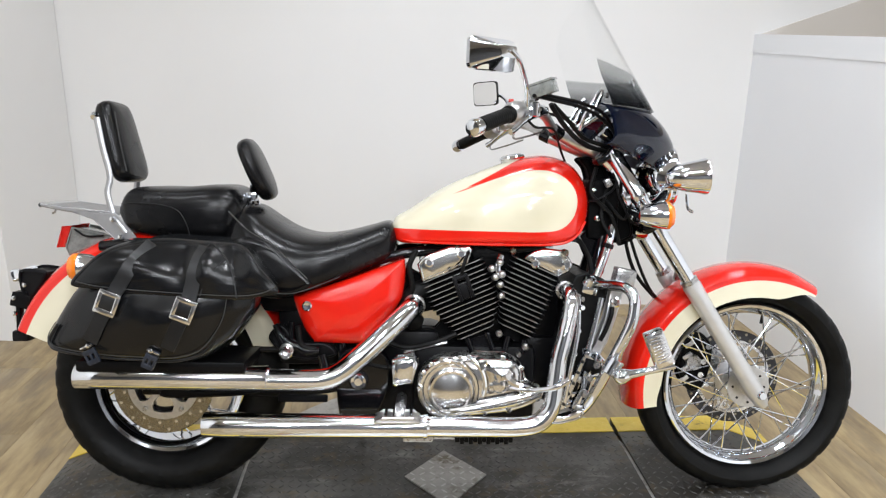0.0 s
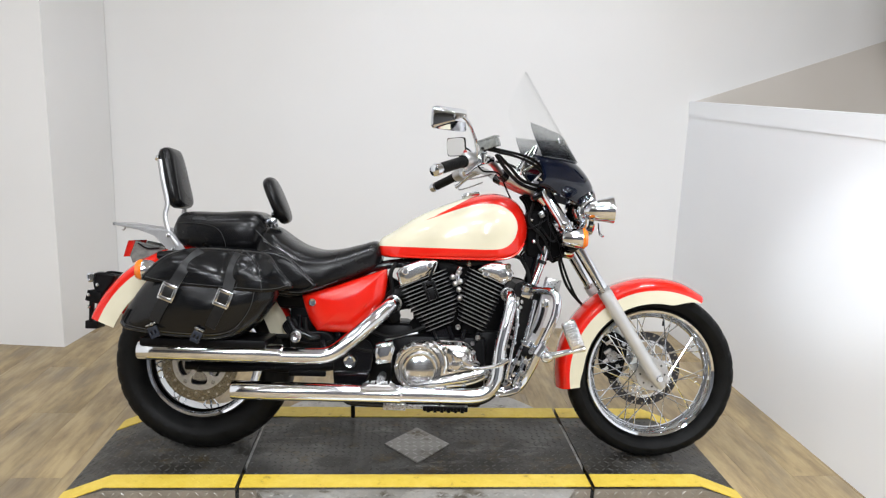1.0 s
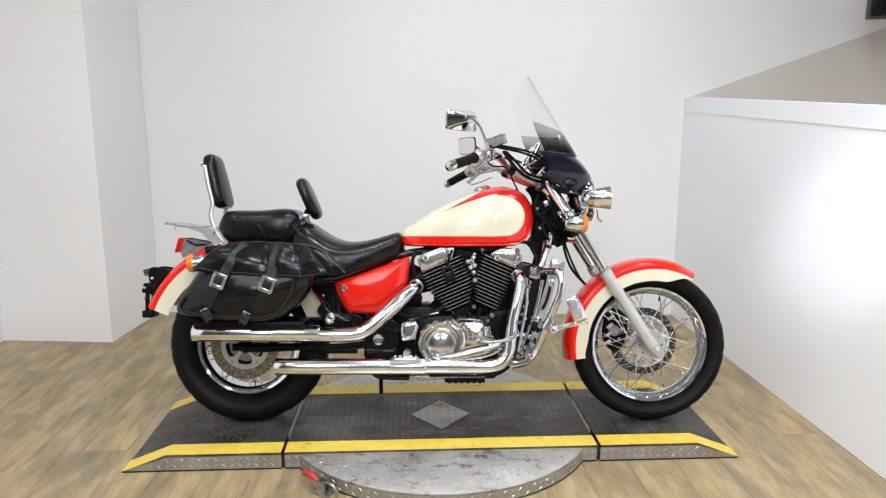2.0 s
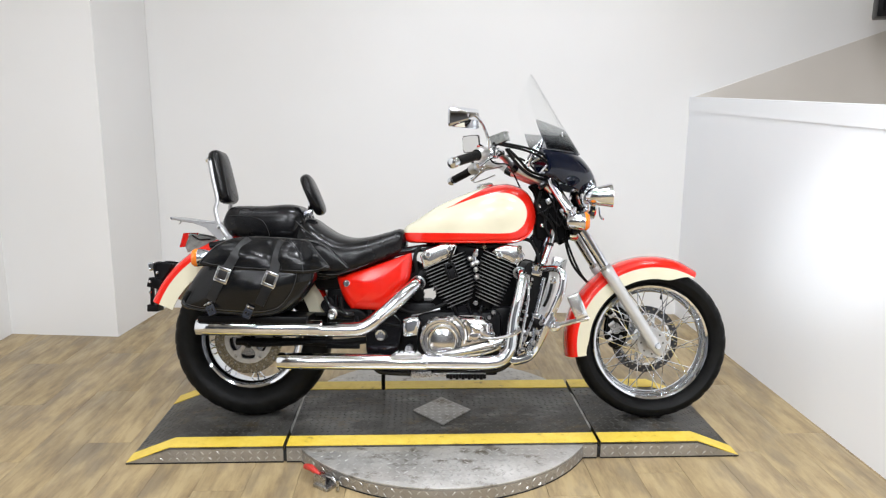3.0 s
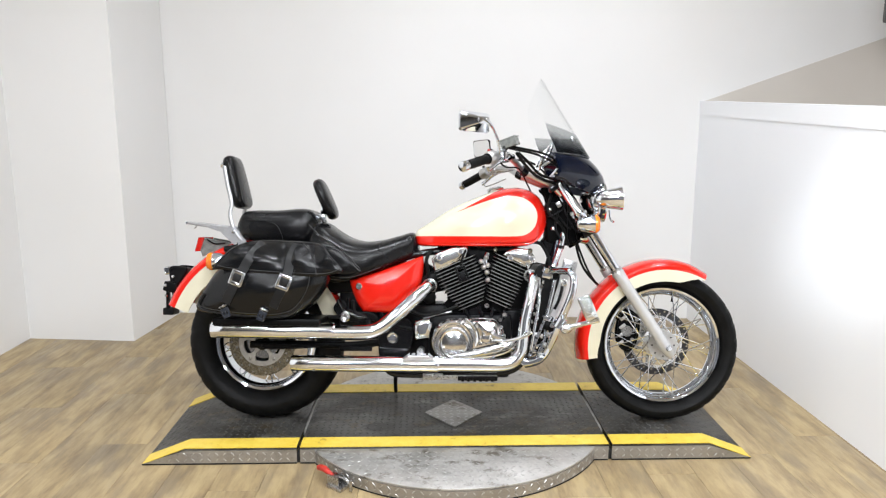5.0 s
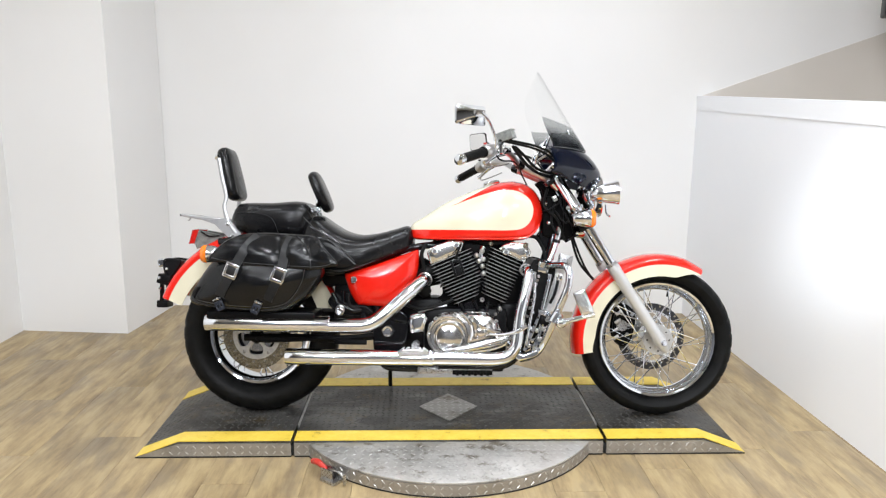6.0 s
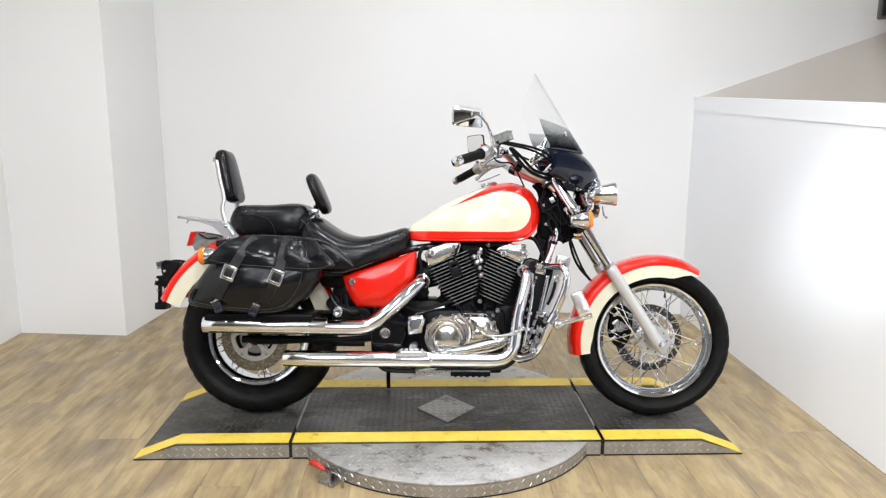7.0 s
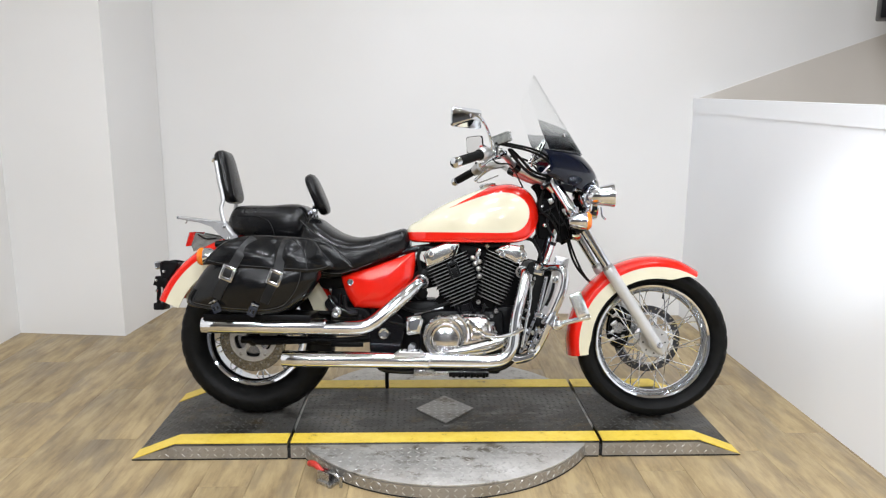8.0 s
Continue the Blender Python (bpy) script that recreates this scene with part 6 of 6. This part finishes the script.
# ---- frame, swing arm, controls ----
for s in (-1, 1):
    part("frame_tube", tube([(0.400, s * 0.035, 0.790), (0.365, s * 0.060, 0.640), (0.318, s * 0.080, 0.460), (0.276, s * 0.090, 0.310), (0.232, s * 0.095, 0.240), (0.165, s * 0.10, 0.207), (0.0, s * 0.11, 0.200), (-0.22, s * 0.115, 0.198), (-0.300, s * 0.115, 0.215), (-0.320, s * 0.115, 0.300), (-0.335, s * 0.11, 0.46), (-0.39, s * 0.11, 0.60)], 0.0155, 7, 14), BLACK_GLOSS, bike, "black frame tube")
    part("seat_rail", tube([(0.30, s * 0.02, 0.80), (0.05, s * 0.05, 0.715), (-0.20, s * 0.09, 0.680), (-0.45, s * 0.115, 0.585), (-0.60, s * 0.118, 0.60), (-0.86, s * 0.118, 0.70), (-0.97, s * 0.11, 0.70)], 0.014, 7, 12), BLACK_GLOSS, bike, "black seat rail")
    part("swing_arm", tube([(-0.27, s * 0.115, 0.335), (-0.45, s * 0.125, 0.315), (-0.62, s * 0.128, 0.318), (-0.86, s * 0.125, 0.315)], 0.015, 6, 14, flat=0.8), BLACK_METAL, bike, "black swing arm")
    shock = part("shock_absorber", tube([(-0.71, s * 0.122, 0.620), (-0.78, s * 0.128, 0.36)], 0.018, 1, 14), BLACK_METAL, bike, "black shock absorber")
    part("shock_bolt", lathe((-0.469, s * 0.158, 0.437), (0, s, 0), [(-0.02, 0.013), (0, 0.018), (0.012, 0.018), (0.015, 0.014), (0.013, 0.007), (0.004, 0.006), (0.004, 0.001)], 20), SATIN_SILVER, shock)
part("pivot_cap", lathe((-0.281, -0.150, 0.350), (0, -1, 0), [(-0.02, 0.026), (0.0, 0.026), (0.008, 0.020), (0.006, 0.012), (0.012, 0.010), (0.012, 0.001)], 24), CHROME, bike, "chrome swing arm pivot cap")
part("pivot_plate", slab([(-0.33, 0.42), (-0.25, 0.44), (-0.20, 0.40), (-0.21, 0.30), (-0.26, 0.22), (-0.32, 0.22), (-0.34, 0.32)], -0.148, -0.11, 0.006), BLACK_GLOSS, bike, "black pivot plate")
part("caliper_rear", slab([(-0.80, 0.322), (-0.70, 0.318), (-0.56, 0.324), (-0.56, 0.310), (-0.70, 0.300), (-0.80, 0.300)], -0.150, -0.125, 0.004), BLACK_METAL, bike, "black torque arm")
part("bracket_mess", slab([(-0.52, 0.47), (-0.485, 0.50), (-0.44, 0.455), (-0.37, 0.452), (-0.34, 0.42), (-0.40, 0.405), (-0.46, 0.41), (-0.50, 0.435)], -0.150, -0.115, 0.006), BLACK_METAL, bike, "black muffler bracket")
for pts in ([(-0.50, -0.15, 0.49), (-0.478, -0.155, 0.45), (-0.455, -0.15, 0.425)], [(-0.44, -0.16, 0.50), (-0.43, -0.16, 0.45), (-0.39, -0.155, 0.435)], [(-0.68, -0.13, 0.435), (-0.55, -0.13, 0.43), (-0.42, -0.13, 0.428)], [(-0.12, -0.14, 0.40), (-0.20, -0.14, 0.385), (-0.28, -0.135, 0.40)], [(-0.02, -0.135, 0.478), (-0.08, -0.14, 0.455), (-0.16, -0.135, 0.44), (-0.24, -0.13, 0.47)], [(-0.13, -0.12, 0.70), (-0.148, -0.13, 0.66), (-0.14, -0.13, 0.60), (-0.16, -0.12, 0.55)], [(0.06, -0.10, 0.715), (0.15, -0.12, 0.705), (0.29, -0.09, 0.735), (0.335, -0.08, 0.700), (0.352, -0.08, 0.640), (0.345, -0.08, 0.56)]):
    part("hose", tube(pts, 0.0075, 6, 8), RUBBER, bike, "black hose")
bolt_arm = part("footrest_bracket", tube([(-0.502, -0.150, 0.502), (-0.482, -0.152, 0.465), (-0.462, -0.154, 0.448), (-0.437, -0.156, 0.441), (-0.417, -0.156, 0.431), (-0.384, -0.155, 0.434)], 0.010, 6, 12, [0.008, 0.009, 0.012, 0.011, 0.012, 0.009]), BLACK_GLOSS, bike, "black passenger footrest bracket")
part("bracket_boss", lathe((-0.470, -0.168, 0.430), (0, -1, 0), [(-0.010, 0.016), (0.004, 0.018), (0.007, 0.015), (0.006, 0.007), (0.001, 0.006), (0.001, 0.001)], 20), ALUMINIUM, bolt_arm, "bright round boss")
part("bracket_stub", tube([(-0.460, -0.142, 0.508), (-0.460, -0.144, 0.462)], 0.008, 1, 10), BLACK_GLOSS, bolt_arm)
part("folding_peg", tube([(-0.378, -0.160, 0.424), (-0.366, -0.163, 0.383)], 0.012, 2, 12), BLACK_GLOSS, bolt_arm, "black folded footrest")
part("intake_elbow", tube([(-0.10, -0.09, 0.60), (-0.14, -0.11, 0.575), (-0.15, -0.12, 0.53), (-0.13, -0.10, 0.50)], 0.026, 6, 14), RUBBER, bike)
ctrl = part("brake_pump", slab([(-0.186, 0.348), (-0.192, 0.404), (-0.180, 0.419), (-0.134, 0.428), (-0.121, 0.409), (-0.135, 0.356)], -0.192, -0.13, 0.006, 0.002, 1, smooth=False), CHROME, bike, "chrome brake pump cover")
part("pump_bolt", lathe((-0.178, -0.194, 0.360), (0, -1, 0), [(0, 0.009), (0.006, 0.009), (0.008, 0.006), (0.006, 0.001)], 14), CHROME, ctrl)
part("pump_rim", tube([(-0.186, -0.190, 0.416), (-0.160, -0.196, 0.424), (-0.132, -0.190, 0.426)], 0.004, 4, 8), CHROME, ctrl)
peg = part("footpeg", slab([(-0.230, 0.285), (-0.208, 0.302), (-0.130, 0.302), (-0.114, 0.285)], -0.300, -0.232, 0.004, 0.0, 1, smooth=False), SATIN_SILVER, bike, "bright footpeg plate")
data = mesh_of("peg_rib", box(bmesh.new(), (0, 0, 0), (0.008, 0.058, 0.003), 0.001), ALUMINIUM)
for k in range(4):
    shared("peg_rib", data, peg, Matrix.Translation((-0.200 + 0.021 * k, -0.266, 0.303)))
part("peg_mount", tube([(-0.165, -0.24, 0.308), (-0.165, -0.13, 0.300)], 0.014, 1, 12), STEEL, peg)
bm = bmesh.new()
box(bm, (-0.010, -0.115, 0.190), (0.30, 0.030, 0.016), 0.004)
box(bm, (-0.120, -0.135, 0.192), (0.08, 0.020, 0.026), 0.004)
part("skid_rail", bm, STEEL, bike, "scuffed steel rail under the engine")
bm = bmesh.new()
box(bm, (0.06, -0.130, 0.186), (0.16, 0.018, 0.018), 0.004)
for k in range(6):
    box(bm, (0.0 + k * 0.024, -0.140, 0.186), (0.012, 0.012, 0.022), 0.002)
part("rail_pad", bm, BLACK_METAL, bike)
part("sump", box(bmesh.new(), (-0.02, 0, 0.205), (0.42, 0.18, 0.05), 0.015), BLACK_METAL, bike, "black sump")
part("side_stand", tube([(-0.285, 0.105, 0.205), (-0.297, 0.17, 0.125), (-0.303, 0.248, 0.052)], 0.009, 4, 10), BLACK_METAL, bike, "black side stand")

# radiator with chrome side panel
rad_line = [(0.300, 0.640), (0.372, 0.632), (0.388, 0.600), (0.368, 0.520), (0.336, 0.410), (0.300, 0.290), (0.235, 0.285), (0.240, 0.400), (0.265, 0.530)]
rad = part("radiator", slab(rad_line, -0.130, 0.150, 0.006, 0, 3), RUBBER, bike, "black radiator with chrome side guards")
part("radiator_guard", slab([(0.388, 0.612), (0.420, 0.608), (0.419, 0.590), (0.404, 0.530), (0.383, 0.463), (0.364, 0.428), (0.332, 0.430), (0.352, 0.462), (0.374, 0.530)], -0.160, -0.120, 0.004, 0.0, 1, smooth=False), SATIN_SILVER, rad, "silver radiator side tank")
part("tank_hose", tube([(0.392, -0.162, 0.560), (0.388, -0.168, 0.540), (0.376, -0.166, 0.500), (0.362, -0.163, 0.470)], 0.006, 6, 10), RUBBER, rad, "black hose on the side tank")
part("tank_fitting", lathe((0.398, -0.160, 0.575), (0, -1, 0), [(0, 0.014), (0.014, 0.014), (0.018, 0.009), (0.018, 0.001)], 12), ALUMINIUM, rad)
stay = part("guard_stay", slab([(0.322, 0.445), (0.330, 0.436), (0.272, 0.286), (0.258, 0.280), (0.256, 0.290)], -0.178, -0.168, 0.002, 0.0, 1, smooth=False), CHROME, rad, "slotted chrome stay")
for k in range(5):
    part("stay_hole", lathe((0.314 - 0.0115 * k, -0.1785, 0.415 - 0.029 * k), (0, -1, 0), [(0, 0.0045), (0.001, 0.0045), (0.001, 0.0005)], 10), GAP, stay)
part("tank_trim", tube([(0.362, -0.160, 0.585), (0.348, -0.164, 0.520), (0.330, -0.166, 0.446)], 0.008, 5, 10), CHROME, rad, "chrome trim along the side tank")
part("horn_ring", lathe((0.352, -0.172, 0.392), (0.2, -1, 0.1), [(-0.01, 0.022), (0.004, 0.024), (0.008, 0.020), (0.002, 0.015), (0.004, 0.001)], 22), CHROME, rad, "small chrome horn")
for k, (bx, bz, turn_b) in enumerate(((0.316, 0.360, 20), (0.300, 0.322, -15), (0.332, 0.340, 45), (0.288, 0.300, 10))):
    part("chrome_tab", box(bmesh.new(), (bx, -0.160, bz), (0.022, 0.008, 0.016), 0.003, Matrix.Rotation(radians(turn_b), 4, "Y")), CHROME if k % 2 else STEEL, rad)
part("side_bar", tube([(0.300, -0.168, 0.585), (0.298, -0.182, 0.500), (0.282, -0.186, 0.400), (0.268, -0.182, 0.310)], 0.0065, 6, 10), CHROME, rad, "thin chrome bar beside the pipe")
for k in range(4):
    part("bar_bolt", lathe((0.306 - 0.008 * k, -0.172, 0.560 - 0.062 * k), (0.2, -1, 0.1), [(-0.006, 0.007), (0.010, 0.0085), (0.014, 0.006), (0.014, 0.001)], 10), CHROME, rad)
part("hose_clip", lathe((0.330, -0.150, 0.628), (0.3, -0.4, 0.8), [(-0.012, 0.012), (-0.010, 0.017), (0.010, 0.017), (0.012, 0.012)], 16), CHROME, rad)
part("horn_plate", slab([(0.318, 0.446), (0.352, 0.444), (0.372, 0.424), (0.366, 0.414), (0.334, 0.424), (0.316, 0.430)], -0.190, -0.150, 0.004, 0.0, 1, smooth=False), CHROME, rad, "chrome bracket")
part("pipe_shield", tube([(0.300, -0.150, 0.590), (0.292, -0.165, 0.560)], 0.011, 1, 12), CHROME, rad)
part("radiator_cap_box", box(bmesh.new(), (0.421, -0.155, 0.642), (0.052, 0.050, 0.042), 0.004, Matrix.Rotation(radians(12), 4, "Y")), STEEL, rad, "chrome box on the guard")
for k in range(9):
    part("radiator_slot", box(bmesh.new(), (0.320 - 0.0085 * k, -0.131, 0.575 - 0.032 * k), (0.008, 0.006, 0.012), 0.002), STEEL, rad)
part("radiator_foot", slab([(0.225, 0.278), (0.262, 0.272), (0.31, 0.290), (0.318, 0.278), (0.30, 0.262), (0.235, 0.250)], -0.20, -0.14, 0.005, 0, 3), CHROME, rad, "chrome lower mount")
low_plate = part("guard_plate", slab([(0.338, 0.428), (0.372, 0.424), (0.366, 0.396), (0.344, 0.352), (0.338, 0.318), (0.316, 0.276), (0.286, 0.268), (0.292, 0.300), (0.312, 0.340), (0.318, 0.384)], -0.176, -0.150, 0.005, 0.003, 1, smooth=False), CHROME, rad, "chrome bracket of the engine guard")
for bx, bz, br in ((0.350, 0.408, 0.009), (0.334, 0.372, 0.007), (0.322, 0.330, 0.009), (0.305, 0.290, 0.007)):
    part("plate_bolt", lathe((bx, -0.178, bz), (0, -1, 0), [(-0.004, br + 0.002), (0.004, br + 0.002), (0.006, br), (0.012, br * 0.9), (0.013, 0.001)], 12), STEEL, low_plate)
part("plate_slot", slab([(0.330, 0.362), (0.338, 0.358), (0.324, 0.312), (0.316, 0.314)], -0.1800, -0.1760, 0.001, 0.0, 1, smooth=False), BLACK_GLOSS, low_plate)
# added chrome tube in place of the bright highlights on the black frame tube
part("down_tube_cover", tube([(0.411, -0.066, 0.772), (0.400, -0.070, 0.730), (0.388, -0.074, 0.690), (0.364, -0.082, 0.628)], 0.0135, 6, 14), CHROME, bike, "chrome tube for the highlights on the front frame tube")
for z in (0.648, 0.716):
    part("tube_band", lathe((along([(0.628, 0.364), (0.69, 0.388), (0.73, 0.400), (0.772, 0.411)], z), -0.074, z), (0.3, 0, 1), [(-0.007, 0.013), (-0.006, 0.0165), (0.006, 0.0165), (0.007, 0.013)], 16), BLACK_GLOSS, bike)
part("head_plate", slab([(0.326, 0.738), (0.350, 0.770), (0.393, 0.800), (0.404, 0.703), (0.368, 0.650)], -0.046, 0.046, 0.005, 0.0, 1, smooth=False), BLACK_GLOSS, bike, "black head plate of the frame")
part("head_bracket", box(bmesh.new(), (0.387, -0.085, 0.888), (0.018, 0.018, 0.022), 0.003, Matrix.Rotation(radians(-30), 4, "Y")), STEEL, bike)
for pts in ([(0.340, -0.075, 0.838), (0.360, -0.085, 0.842), (0.398, -0.085, 0.866), (0.412, -0.080, 0.890)], [(0.400, -0.085, 0.915), (0.405, -0.100, 0.895), (0.408, -0.115, 0.860), (0.423, -0.120, 0.825), (0.448, -0.112, 0.786), (0.472, -0.100, 0.774)]):
    part("wire", tube(pts, 0.0028, 7, 8), PLASTIC, bike, "thin grey control wire")
for bx, bz in ((0.382, 0.819), (0.367, 0.790), (0.352, 0.868)):
    part("frame_bolt", lathe((bx, -0.064, bz), (0, -1, 0), [(-0.006, 0.010), (0.002, 0.010), (0.006, 0.007), (0.008, 0.001)], 10), CHROME, bike)
part("horn_cover", lathe((0.345, -0.165, 0.405), (0.3, -1, 0), [(-0.02, 0.02), (0, 0.030), (0.012, 0.026), (0.018, 0.012), (0.018, 0.001)], 22), BLACK_METAL, rad)

# engine guard with highway pegs
for s in (-1, 1):
    guard = part("engine_guard", tube([(0.328, s * 0.085, 0.610), (0.360, s * 0.145, 0.616), (0.392, s * 0.200, 0.622), (0.411, s * 0.236, 0.620), (0.421, s * 0.254, 0.602), (0.422, s * 0.260, 0.575), (0.416, s * 0.260, 0.540), (0.402, s * 0.255, 0.500), (0.382, s * 0.241, 0.448), (0.346, s * 0.205, 0.346), (0.318, s * 0.168, 0.282), (0.290, s * 0.125, 0.252), (0.255, s * 0.098, 0.238)], 0.0145, 6, 16), CHROME, bike, "chrome engine guard bar")
    part("guard_clamp", box(bmesh.new(), (0.338, s * 0.122, 0.607), (0.044, 0.034, 0.038), 0.008, Matrix.Rotation(radians(14), 4, "Y")), CHROME, guard)
    if s < 0:
        part("peg_arm", tube([(0.385, -0.292, 0.407), (0.410, -0.298, 0.416), (0.452, -0.312, 0.430), (0.508, -0.322, 0.446)], 0.010, 6, 12, [0.013, 0.011, 0.009, 0.010]), CHROME, guard, "chrome highway peg arm")
        part("peg_ball", lathe((0.385, -0.292, 0.407), (0.9, 0, 0.3), [(-0.018, 0.002), (-0.015, 0.011), (-0.006, 0.018), (0.006, 0.0185), (0.018, 0.015), (0.030, 0.010)], 22), CHROME, guard, "chrome ball joint")
        part("arm_clamp", lathe((0.372, -0.262, 0.425), (0.5, 0, 0.86), [(-0.022, 0.018), (-0.02, 0.021), (0.02, 0.021), (0.022, 0.018)], 20), CHROME, guard)
        pm = Matrix.Rotation(radians(-23), 4, "Y")
        hp = part("highway_peg", box(bmesh.new(), (0.462, -0.335, 0.492), (0.046, 0.034, 0.092), 0.007, pm), ALUMINIUM, guard, "chrome highway peg with a ribbed pad")
# the ribs of the peg lie on its outer face
data = mesh_of("pad_rib", box(bmesh.new(), (0, 0, 0), (0.034, 0.002, 0.004), 0.0008), ALUMINIUM)
for k in range(9):
    shared("pad_rib", data, hp, Matrix.Translation((0.462, -0.335, 0.492)) @ pm @ Matrix.Translation((0, -0.0175, -0.032 + 0.008 * k)))

# ---- floor planks ----


def lay_planks():
    """Planks run away from the camera, their ends staggered; those of the rest of the hall are one joined sheet."""
    wide, long, gap = 0.178, 1.22, 0.0009
    data = mesh_of("plank", box(bmesh.new(), (0, 0, -0.005), (wide - gap, long - gap, 0.010), 0.0008), WOOD)
    corners, faces = [], []
    for i in range(-12, 37):
        x = -2.50 + wide * (i + 0.5)
        shift = (i * 0.437) % 1.0 * long
        for j in range(9):
            y = 1.86 - shift + long * 0.5 - long * j
            # the last row is cut to length under the back wall
            low = y - long / 2
            size = min(long, 1.52 + (4.2 - x) * 0.0648 - low)
            if size < 0.05:
                continue
            mid = low + size / 2
            if i >= 0 and -3.4 < y < 2.4 and x < 1.70:
                shared("plank", data, floor, Matrix.Translation((x, mid, 0)) @ Matrix.Diagonal((1, size / long, 1, 1)))
            elif -7.5 < y < 2.0:
                k = len(corners)
                hx, hy = (wide - gap) / 2, (size - gap) / 2
                corners += [(x - hx, mid - hy, -0.001), (x + hx, mid - hy, -0.001), (x + hx, mid + hy, -0.001), (x - hx, mid + hy, -0.001)]
                faces.append((k, k + 1, k + 2, k + 3))
    rest = bpy.data.meshes.new("plank_field")
    rest.from_pydata(corners, [], faces)
    rest.materials.append(WOOD)
    tagged(shared("plank_field", rest, floor), kind="stuff")


lay_planks()
